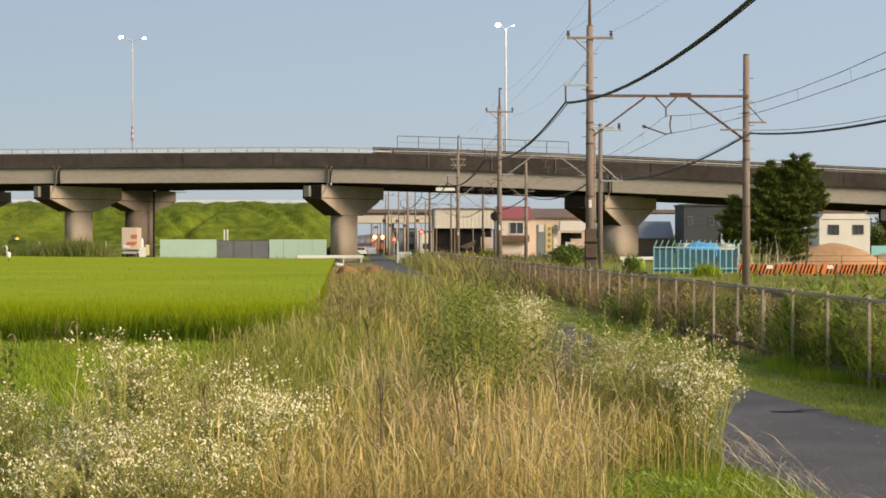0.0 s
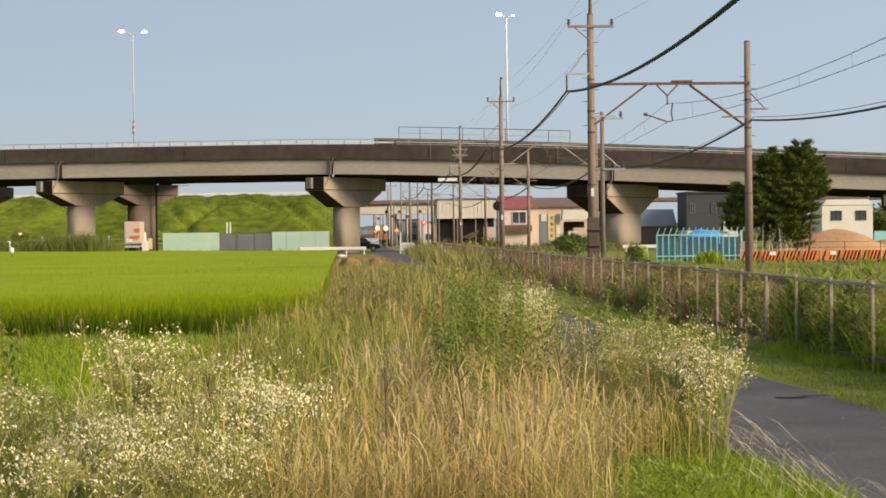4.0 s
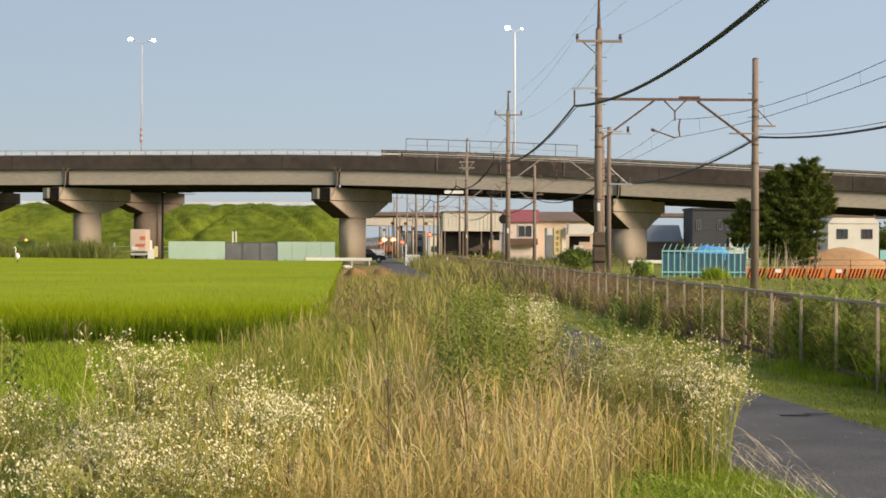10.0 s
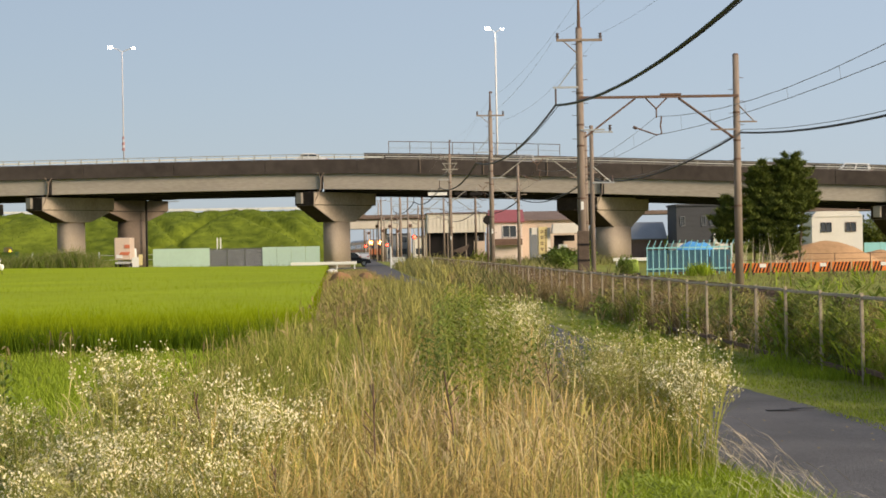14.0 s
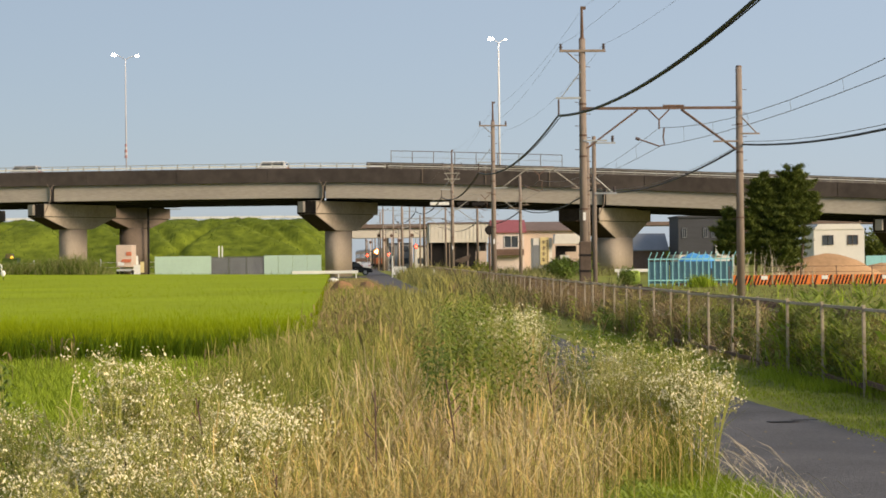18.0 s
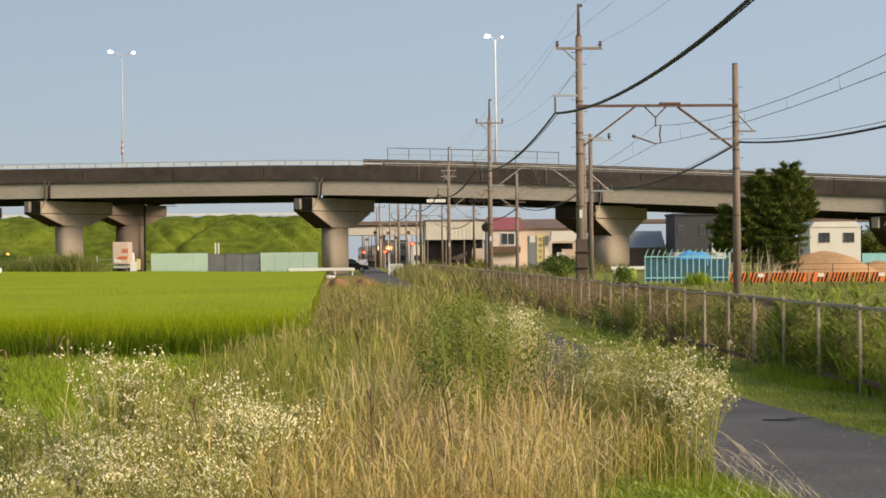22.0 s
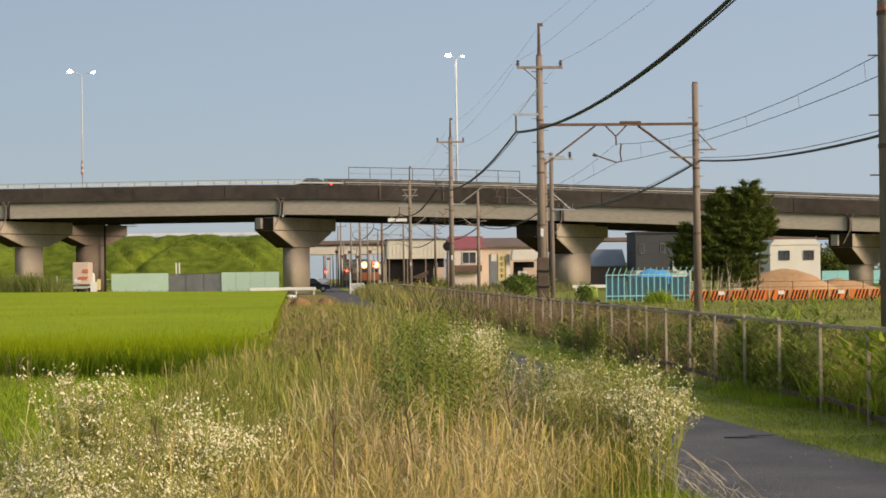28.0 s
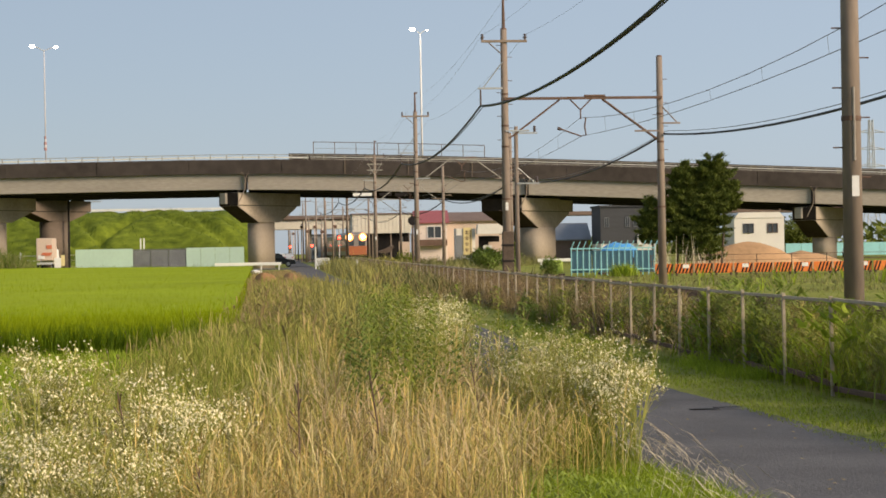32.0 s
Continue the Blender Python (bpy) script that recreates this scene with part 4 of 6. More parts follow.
             .add([(a, -0.029, 0.13), (a + 0.09, -0.029, 0.13), (a + 0.27, -0.029, 0.63), (a + 0.18, -0.029, 0.63)], [(3, 2, 1, 0)]), M["black"], t)
    if i % 3 == 1:
        part("label_plate", Shape().box(0.1, -0.045, 0.40, 0.34, 0.012, 0.2), M["white"], t, "small white plate")
    for lx in (-0.4, 0.4):
        part("leg", Shape().box(lx, 0, 0, 0.06, 0.3, 0.14), M["rust"], t)
t = thing("wire_fence", 20.5, 100, rise(100), "thin pipe fence around the yard", "fence")
for i in range(12):
    part("post", Shape().tube((i * 2, 0, 0), (i * 2, 0, 1.1), 0.025), M["rust"], t)
part("rail", Shape().box(11, 0, 1.06, 22.2, 0.025, 0.025).box(11, 0, 0.75, 22.2, 0.02, 0.02), M["rust"], t)

# turquoise fence with bent tops
t = thing("turquoise_fence", 16.5, 103, rise(103), "turquoise painted steel fence with slanted bar tops", "fence")
for i in range(15):
    part("bar", Shape().line([(i * 0.345, 0, 0), (i * 0.345, 0, 1.55), (i * 0.345 + 0.18, -0.05, 1.95)], 0.027, 6), M["teal"], t)
part("rail", Shape().box(2.4, 0.03, 0.3, 4.9, 0.05, 0.07), M["teal"], t)
part("rail", Shape().box(2.4, 0.03, 1.5, 4.9, 0.05, 0.07), M["teal"], t)
for i in range(4):
    part("infill_panel", Shape().box(0.62 + i * 1.2, 0.12, 0.15, 1.15, 0.03, 1.25), M["tealdark"], t, "dull blue infill panel")
t = thing("tarpaulin_load", 20.0, 107, rise(107), "bright blue tarpaulin draped over a stack", "tarpaulin")
s = Shape()
for j in range(7):
    for i in range(11):
        a, b = i / 10 * 2 - 1, j / 6 * 2 - 1
        z = 1.85 * (1 - 0.55 * abs(a) ** 3) * (1 - 0.45 * abs(b) ** 3) + 0.12 * noise.noise((a * 3, b * 3, 9))
        s.v.append((a * 1.45, b * 0.9, z))
for j in range(6):
    for i in range(10):
        s.f.append((j * 11 + i, j * 11 + i + 1, (j + 1) * 11 + i + 1, (j + 1) * 11 + i))
part("sheet", s, M["tarp"], t, smooth=True)
part("base_block", Shape().box(0, 0, 0, 2.4, 1.4, 0.95), M["rust"], t, "rusty stack under the sheet")
t = thing("covered_stack", 15.9, 105, rise(104), "lime-green covered stack beside the fence", "cover")
part("cover", Shape().box(0, 0, 0.1, 0.85, 0.8, 0.8, taper=0.85), M["lime"], t, bevel=0.12, smooth=True)
part("pallet", Shape().box(0, 0, 0, 0.95, 0.9, 0.1), M["bark"], t)


def window(t, x, y, z, w, h, frame="white"):
    f = part("window", Shape().box(x, y - 0.05, z, w, 0.1, 0.06).box(x, y - 0.05, z + h - 0.06, w, 0.1, 0.06).box(x - w / 2 + 0.03, y - 0.05, z, 0.06, 0.1, h)
             .box(x + w / 2 - 0.03, y - 0.05, z, 0.06, 0.1, h).box(x, y - 0.05, z, 0.05, 0.08, h), M[frame], t)
    for sx in (-1, 1):
        part("pane", Shape().box(x + sx * w / 4, y - 0.02, z + 0.06, w / 2 - 0.1, 0.02, h - 0.12), M["glass"], f)


def gable(t, w, d, h, over, rise_, material, name="roof"):
    s = Shape()
    s.prism([(-d / 2 - over, h - 0.05), (0, h + rise_), (d / 2 + over, h - 0.05), (d / 2 + over, h + 0.1), (0, h + rise_ + 0.16), (-d / 2 - over, h + 0.1)], -w / 2 - over, w / 2 + over, "x")
    return part(name, s, M[material], t)


# dark two-storey house
t = thing("house", 45.9, 242, rise(242), "dark slate-grey two-storey house", "house", "houses")
part("wall", Shape().box(0, 0, 2.0, 7.4, 7, 4.85), M["slate"], t)
part("lower_wall", Shape().box(0, 0, 0, 7.4, 6.8, 2.0), M["offwhite"], t, "white ground-floor wall")
part("roof", Shape().box(0, 0, 6.85, 7.7, 7.4, 0.25), M["slate"], t)
for x in (-2.9, -0.1, 1.0):
    window(t, x, -3.5, 4.2, 0.6, 1.3, "greywall")
part("white_box", Shape().box(1.6, -3.65, 1.8, 0.9, 0.3, 1.3), M["white"], t, "white outdoor unit")
t = thing("house", 37.0, 248, rise(248), "low brown house with a grey metal roof", "house", "houses")
part("wall", Shape().box(0, 0, 0, 9.2, 6, 2.6), M["brownroof"], t)
gable(t, 9.2, 6, 2.6, 0.4, 2.2, "greywall")
# white house
t = thing("house", 60.0, 228, rise(228), "plain white rendered house with small windows", "house", "houses")
part("wall", Shape().box(0, 0, 0, 6.4, 6, 5.0), M["offwhite"], t)
part("roof", Shape().prism([(-3.25, 4.9), (-2.6, 5.6), (2.6, 5.6), (3.25, 4.9)], -3.1, 3.1, "y"), M["offwhite"], t)
window(t, -1.4, -3.0, 3.0, 1.35, 1.2, "slate")
window(t, 1.7, -3.0, 3.0, 1.35, 1.2, "brownroof")
t = thing("site_fence", 67.5, 222, rise(222), "long teal-blue sheet fence before the house", "fence")
for i in range(12):
    part("panel", Shape().box(i * 2 - 4, 0, 0, 1.96, 0.08, 1.6), M["teal"], t)
# red-roofed house and works beside the line
t = thing("house", 19.2, 234, rise(234), "pinkish house with a red metal roof", "house", "houses")
part("wall", Shape().box(0, 0, 0, 3.9, 5, 5.0), M["housepink"], t)
gable(t, 4.0, 5, 5.0, 0.25, 1.5, "redroof")
window(t, 0.3, -2.5, 3.1, 1.8, 1.5)
part("balcony", Shape().box(0, -3.0, 2.1, 3.7, 0.9, 0.12).box(0, -3.4, 2.2, 3.7, 0.06, 0.7), M["rust"], t)
t = thing("workshop", 24.3, 237, rise(237), "long low workshop with a brown roof", "building", "houses")
part("wall", Shape().box(0.4, 0, 0, 7.6, 7, 5.2), M["pinkwall"], t)
gable(t, 8.0, 7, 5.2, 0.4, 1.1, "brownroof")
t = thing("sign_shed", 22.4, 213, rise(213), "small pale shed with upright signboards", "shed")
part("wall", Shape().box(-0.9, 0, 0, 2.2, 3, 4.0), M["offwhite"], t)
part("awning", Shape().box(1.9, -1.6, 3.3, 3.2, 1.4, 1.15, taper=0.92), M["offwhite"], t, "white cloth awning", bevel=0.05)
# solid black block paints the shade inside the bay
part("opening", Shape().box(1.9, -0.6, 1.2, 2.4, 0.4, 1.9), M["dark"], t, "dark block painting the open bay's shade")
part("side_wall", Shape().box(2.6, -0.9, 0, 1.6, 0.3, 2.4), M["pinkwall"], t)
b = part("signboard", Shape().box(-0.7, -1.58, 0.9, 1.0, 0.08, 3.2), M["yellow"], t, "yellow upright signboard with dark writing")
for i in range(4):
    for bx, bz, w, h in ((-0.81, 1.35, 0.34, 0.08), (-0.81, 1.55, 0.42, 0.07), (-0.81, 1.3, 0.07, 0.42)):
        part("writing_bar", Shape().box(bx, -1.63, bz + i * 0.68, w, 0.02, h), M["rust"], b)
for i in range(9):
    part("writing_bar", Shape().box(-0.38, -1.63, 1.2 + i * 0.3, 0.16, 0.02, 0.18), M["rust"], b)
part("grey_door", Shape().box(-1.75, -1.56, 0, 0.8, 0.08, 3.2), M["greywall"], t)
t = thing("notice_board", 23.3, 205, rise(205), "small white notice board on legs", "sign")
part("board", Shape().box(0, 0, 0.9, 1.0, 0.05, 1.1), M["white"], t)
for lx in (-0.4, 0.4):
    part("leg", Shape().box(lx, 0.05, 0, 0.06, 0.06, 1.0), M["steel"], t)
t = thing("warehouse", 14.3, 262, rise(262), "cream ribbed warehouse above a dark open ground floor", "building")
part("upper_wall", Shape().box(0, 0, 4.1, 8.3, 7, 2.65), M["cream"], t)
for i in range(15):
    part("rib", Shape().box(-3.9 + i * 0.555, -3.53, 4.1, 0.08, 0.06, 2.65), M["cream"], t)
# open floor filled with a black box in place of its shade
part("ground_floor", Shape().box(0, 0.5, 0, 8.0, 6, 4.1), M["dark"], t)
for x in (-3.9, -1.3, 1.3, 3.9):
    part("column", Shape().box(x, -3.3, 0, 0.14, 0.14, 4.1), M["pole"], t)
part("roof", Shape().box(0, 0, 6.75, 8.6, 7.3, 0.2), M["brownroof"], t)


# ---- parked box truck, works vehicle ----
t = thing("box_truck", -22.2, 176, rise(176) + 0.18, "small beige box truck parked by the hoarding", "truck")
part("box_body", Shape().box(0, 0, 1.0, 1.5, 3.2, 2.1), M["pinkwall"], t, bevel=0.05)
part("rear_panel", Shape().box(0.45, -1.63, 2.1, 0.5, 0.05, 0.35).box(0.1, -1.63, 1.45, 0.9, 0.05, 0.3, lean=0.2), M["redpatch"], t, "red-orange panel")
part("rear_panel", Shape().box(-0.3, -1.63, 1.15, 0.6, 0.05, 0.35), M["white"], t, "white panel")
part("bumper", Shape().box(0.0, -1.6, 0.62, 1.4, 0.2, 0.2), M["meshpale"], t)
part("cab", Shape().box(0, 2.4, 0.6, 1.7, 1.4, 1.5, taper=0.9), M["white"], t, bevel=0.1)
for x in (-0.7, 0.7):
    for y in (-1.0, 2.3):
        part("wheel", Shape().tube((x - 0.1, y, 0.35), (x + 0.1, y, 0.35), 0.35, n=16), M["rubber"], t)
t = thing("site_sign", -20.6, 170, rise(170) + 0.17, "white and yellow site sign on short legs", "sign")
part("board", Shape().box(0.15, 0, 0.35, 0.6, 0.06, 0.9), M["white"], t)
part("yellow_strip", Shape().box(0.62, 0, 0.5, 0.35, 0.05, 1.0), M["yellow"], t)
for lx in (-0.4, 0.4):
    part("leg", Shape().box(lx, 0.05, 0, 0.06, 0.06, 0.5), M["steel"], t)
t = thing("works_loader", -37.6, 200, rise(200) + 0.33, "small yellow works vehicle with an amber beacon", "works vehicle")
part("body", Shape().box(0, 0, 0.9, 1.6, 2.4, 1.0), M["lime"], t, bevel=0.1)
part("cab", Shape().box(-0.2, 0, 1.9, 0.8, 1.2, 0.5, taper=0.85), M["yellow"], t, bevel=0.06)
part("beacon", Shape().ball(0.2, -1.0, 2.0, 0.17, 0.17, 0.14), M["amber"], t, "lit amber beacon", smooth=True)
for x in (-0.65, 0.65):
    for y in (-0.8, 0.8):
        part("wheel", Shape().tube((x - 0.2, y, 0.55), (x + 0.2, y, 0.55), 0.55, n=16), M["rubber"], t)

# egret at the edge of the rice
t = thing("egret", -23.5, 122, 0.72, "white egret standing at the rice field edge", "bird")
part("body", Shape().ball(0, 0, 0.42, 0.17, 0.13, 0.22), M["feather"], t, smooth=True)
part("neck", Shape().line([(-0.05, 0, 0.55), (-0.14, 0, 0.72), (-0.08, 0, 0.86), (-0.13, 0, 0.98)], 0.045, 7), M["feather"], t, smooth=True)
part("head", Shape().ball(-0.16, 0, 1.0, 0.075, 0.05, 0.05), M["feather"], t, smooth=True)
part("beak", Shape().tube((-0.22, 0, 1.0), (-0.36, 0, 0.97), 0.02, 0.004, 6), M["yellow"], t)
for d in (-0.05, 0.05):
    part("leg", Shape().tube((0.02, d, 0.26), (0.02, d, -0.15), 0.012, n=5), M["black"], t)

# transmission tower far off
t = thing("pylon", 278.5, 840, 0.25, "distant grey lattice transmission tower", "pylon")
s = Shape()
for sx in (-1, 1):
    for sy in (-1, 1):
        s.line([(sx * 4, sy * 4, 0), (sx * 1.6, sy * 1.6, 30), (sx * 0.8, sy * 0.8, 60)], 0.25, 4)
part("legs", s, M["meshpale"], t)
s = Shape()
for i in range(12):
    a, b = i * 5, i * 5 + 5
    ra, rb = 4 - a * 0.08 if a < 30 else 1.6 - (a - 30) * 0.027, 4 - b * 0.08 if b < 30 else 1.6 - (b - 30) * 0.027
    for sy in (-1, 1):
        s.tube((-ra, sy * ra, a), (rb, sy * rb, b), 0.12, n=4).tube((ra, sy * ra, a), (-rb, sy * rb, b), 0.12, n=4)
part("bracing", s, M["meshpale"], t)
for z in (38, 46, 54):
    part("cross_arm", Shape().tube((-7, 0, z), (0, 0, z + 1.5), 0.2, n=4).tube((7, 0, z), (0, 0, z + 1.5), 0.2, n=4).tube((-7, 0, z), (7, 0, z), 0.2, n=4), M["meshpale"], t)

# railway signals and crossing lamps
def rail_signal(x, y, h, red_z, label):
    t = thing("rail_signal", x, y, rise(y), label, "signal", "railway signals")
    part("mast", Shape().tube((0, 0, 0), (0, 0, h), 0.07), M["steel"], t)
    part("hood", Shape().box(0, 0, red_z - 0.3, 0.36, 0.15, 0.6), M["black"], t, bevel=0.05)
    part("lamp", Shape().ball(0, -0.1, red_z, 0.2, 0.1, 0.2), M["redlamp"], t, "red lit lamp", smooth=True)
    return t


rail_signal(7.2, 226, 4.4, 3.3, "railway colour-light signal showing red")
rail_signal(16.0, 240, 3.4, 2.3, "level crossing post with a red lamp")
rail_signal(4.8, 285, 3.4, 2.6, "level crossing post with a red lamp")
rail_signal(1.6, 312, 3.4, 2.6, "level crossing post with a red lamp")
t = thing("round_sign", 8.42, 116.4, rise(115), "round black signal back plate on its own mast", "sign")
part("disc", Shape().tube((0, -0.1, 3.5), (0, -0.06, 3.5), 0.3, n=20), M["black"], t)
part("mast", Shape().tube((0, 0, 0), (0, 0, 3.9), 0.05), M["rust"], t)

for x, y, top, r in ((2.7, 345, 6.2, 0.12), (3.9, 318, 10.4, 0.14), (5.4, 278, 10.1, 0.14), (6.2, 252, 8.9, 0.13), (6.6, 232, 8.7, 0.12), (3.1, 330, 7.0, 0.12), (4.6, 300, 7.6, 0.12), (1.9, 352, 6.0, 0.12), (5.9, 262, 6.6, 0.1)):
    t = thing("utility_pole", x, y, rise(y), "slim grey-brown utility pole beside the track", "pole", "utility poles")
    part("shaft", Shape().tube((0, 0, 0), (0, 0, top - 0.25), r, r * 0.7, 8), M["pole"], t, smooth=True)
    part("cross_arm", Shape().box(0, -0.1, top - 0.9, 1.3, 0.08, 0.08), M["steel"], t)
for x, y, top in ((2.3, 338, 5.6), (3.5, 309, 6.4), (4.2, 290, 5.4), (5.0, 270, 5.8), (7.1, 240, 5.4), (5.6, 247, 4.8)):
    t = thing("crossing_post", x, y, rise(y), "slim pale post beside the level crossing", "post", "crossing posts")
    part("shaft", Shape().tube((0, 0, 0), (0, 0, top), 0.10, 0.08, 8), M["pinkwall"], t, smooth=True)
    part("head", Shape().box(0, -0.12, top - 0.7, 0.5, 0.12, 0.4), M["rust"], t)
t = thing("slanted_canopy", 8.0, 140, rise(140), "dull brown slanted sheet on a short post", "canopy")
part("sheet", Shape().prism([(-0.65, 1.5), (0.6, 2.0), (0.65, 1.9), (0.45, 1.55), (0.0, 1.35)], -0.35, 0.35, "y"), M["bark"], t)
part("post", Shape().box(0.0, 0, 0, 0.1, 0.1, 1.5), M["bark"], t)
t = thing("tan_board", 14.6, 216, rise(216), "tan plywood site board beside the track", "board")
part("panel", Shape().box(0, 0, 0.2, 1.3, 0.08, 2.4), M["pinkwall"], t)
part("post", Shape().box(-0.55, 0.08, 0, 0.08, 0.08, 2.4), M["bark"], t)
part("post", Shape().box(0.55, 0.08, 0, 0.08, 0.08, 2.4), M["bark"], t)
s = Shape()
rd = random.Random(3)
for i in range(34):
    x, y, a = rd.uniform(2.5, 4.4), rd.uniform(11.5, 20), rd.uniform(0, 3.1)
    l = rd.uniform(0.012, 0.03)
    s.add([(x - l * math.cos(a), y - l * math.sin(a), 0.052), (x + 0.012 * math.sin(a), y - 0.012 * math.cos(a), 0.055), (x + l * math.cos(a), y + l * math.sin(a), 0.06), (x - 0.012 * math.sin(a), y + 0.012 * math.cos(a), 0.055)], [(0, 1, 2, 3)])
setting("leaf_litter", s, M["brown"], "scattered dry leaves and straw on the asphalt", "litter", kind="stuff")


def distant_building(x, y, w, d, h, wall, roof, label):
    t = thing("distant_building", x, y, rise(y), label, "building", "distant buildings")
    part("wall", Shape().box(0, 0, 0, w, d, h), M[wall], t)
    part("roof", Shape().box(0, 0, h, w + 0.5, d + 0.5, 0.3), M[roof], t)
    n = max(2, int(w / 2.2))
    for i in range(n):
        for z in (1.0, 3.6):
            if z + 1.4 < h:
                part("window", Shape().box(-w / 2 + (i + 0.5) * w / n, -d / 2 - 0.03, z, w / n * 0.55, 0.08, 1.2), M["glass"], t)


for row in ((-17, 392, 9, 8, 5.5, "offwhite", "greywall", "distant white apartment block"), (-7.5, 400, 8, 8, 4.2, "pinkwall", "brownroof", "distant tan rendered house"),
            (8.5, 396, 6, 8, 5.2, "greywall", "slate", "distant grey clad house"), (16, 390, 8, 8, 4.6, "cream", "brownroof", "distant cream walled house"),
            (22, 404, 9, 8, 6.0, "offwhite", "redroof", "distant white house with red roof"), (33, 396, 9, 8, 5.0, "pinkwall", "greywall", "distant tan rendered house"),
            (45, 400, 9, 8, 5.5, "offwhite", "greywall", "distant plain white house"), (-26, 400, 9, 8, 5.0, "cream", "slate", "distant cream walled house")):
    distant_building(*row)


# ---- the rice field ----
def rice_edge(y):
    """The eastern edge of the rice."""
    return -0.8 - 1.7 * min(1.0, (y - 31) / 135.0)


RICE_YS = [33.5, 34.5, 36.5, 40, 46, 54, 64, 78, 95, 115, 140, 168]
s = Shape()
cols = 16
for y in RICE_YS:
    for i in range(cols + 1):
        x = -90 + (90 + rice_edge(y) - 0.1) * (i / cols) ** 0.45
        s.v.append((x, y, 0.44 + 0.09 * min(1.0, (y - 33.5) / 12.0) + 0.02 * noise.noise((x * 0.3, y * 0.12, 2)) + 0.06 * min(1, (y - 31) / 90) + float(field_rise(x, y))))
for j in range(len(RICE_YS) - 1):
    for i in range(cols):
        a, b = j * (cols + 1) + i, (j + 1) * (cols + 1) + i
        s.f.append((a, a + 1, b + 1, b))
rice = thing("rice_field", 0, 0, 0, "bright yellow-green paddy of standing rice", "rice", kind="stuff")
part("canopy", s, M["rice_mass"], rice, smooth=True)


def scatter_rice(n, y0, y1, power, scale):
    u = rng.uniform(0, 1, n)
    y = y0 + (y1 - y0) * u ** power
    half = y * 0.26 + 3
    x = rng.uniform(0, 1, n)
    edge = -0.8 - 1.7 * np.minimum(1, (y - 31) / 135.0)
    x = edge - x * half
    y = y + rng.normal(0, 0.03, n)
    return x, y


# darker low blades carry the shade on the field's front face
x, y = scatter_rice(16000, 31.0, 34.0, 1.3, 1)
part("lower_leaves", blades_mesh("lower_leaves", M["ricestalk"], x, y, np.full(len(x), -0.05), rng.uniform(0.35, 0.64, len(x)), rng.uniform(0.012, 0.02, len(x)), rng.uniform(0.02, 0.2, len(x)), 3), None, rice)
x, y = scatter_rice(13000, 31.2, 35.0, 1.1, 1)
part("front_rows", blades_mesh("front_rows", M["rice"], x, y, np.full(len(x), 0.1), rng.uniform(0.38, 0.62, len(x)), rng.uniform(0.010, 0.018, len(x)), rng.uniform(0.02, 0.3, len(x)), 3), None, rice)
x, y = scatter_rice(42000, 33.6, 60.0, 1.5, 1)
part("near_rows", blades_mesh("near_rows", M["rice"], x, y, np.full(len(x), 0.28), rng.uniform(0.22, 0.38, len(x)), rng.uniform(0.010, 0.020, len(x)), rng.uniform(0.05, 0.35, len(x)), 2), None, rice)
x, y = scatter_rice(16000, 60.0, 168.0, 1.3, 1)
part("far_rows", blades_mesh("far_rows", M["rice"], x, y, 0.36 + 0.06 * np.minimum(1, (y - 31) / 90) + field_rise(x, y), rng.uniform(0.17, 0.27, len(x)), rng.uniform(0.025, 0.05, len(x)), rng.uniform(0.05, 0.35, len(x)), 2), None, rice)


# ---- rough growth between the field and the lane ----
def area(n, x0, x1, y0, y1, clump=0.0):
    x, y = rng.uniform(x0, x1, n), rng.uniform(y0, y1, n)
    if clump:
        cx, cy = rng.uniform(x0, x1, n // 14 + 1), rng.uniform(y0, y1, n // 14 + 1)
        pick = rng.integers(0, len(cx), n)
        x, y = cx[pick] + rng.normal(0, clump, n), cy[pick] + rng.normal(0, clump, n)
    return x, y


def growth(name, material, n, x0, x1, y0, y1, h0, h1, w0, w1, droop, label, category, clump=0.12, segs=4, keep=None):
    x, y = area(n, x0, x1, y0, y1, clump)
    ok = (x < 2.3 - 1.5 * np.clip((y - 26) / 110, 0, 1) + 0.4 * np.clip((20 - y) / 6, 0, 1) + 0.15 * np.sin(y * 1.3)) if x1 < 4 else np.ones(len(x), bool)
    if x1 < 4:
        ok &= (x < 0.098 * y) | (y < 15.5) | (y > 60) | (rng.random(len(x)) < 0.06)
    if keep is not None:
        ok &= keep(x, y)
    x, y = x[ok], y[ok]
    n = len(x)
    z = 0.25 * np.clip((y - 40) / 140, 0, 1) - 0.05
    return stuff(name, blades_mesh(name, material, x, y, z, rng.uniform(h0, h1, n), rng.uniform(w0, w1, n), rng.uniform(droop * 0.3, droop, n), segs), label, category)


def stalks_mesh(name, material, x, y, z, height, bend, lean, thick=0.0035, ear=0.010, segs=8, swing=math.pi):
    """Upright straws that arch over at the top and end in a drooping ear."""
    n = len(x)
    ang, face = rng.uniform(-swing, swing, n), rng.uniform(0, 2 * np.pi, n)
    dx, dy = np.cos(ang), np.sin(ang)
    rows = []
    for s in range(segs + 1):
        t = s / segs
        u = max(0.0, t - 0.55) / 0.45
        out = height * (lean * t + bend * 0.40 * u ** 1.7)
        up = height * (t - bend * 0.50 * u ** 2.4)
        w = thick if t < 0.74 else ear * math.sin(math.pi * min(1.0, (t - 0.70) / 0.34)) + 0.0012
        wx, wy = np.cos(face) * w / 2, np.sin(face) * w / 2
        px, py, pz = x + dx * out, y + dy * out, z + up
        rows.append(np.stack([px - wx, py - wy, pz], -1))
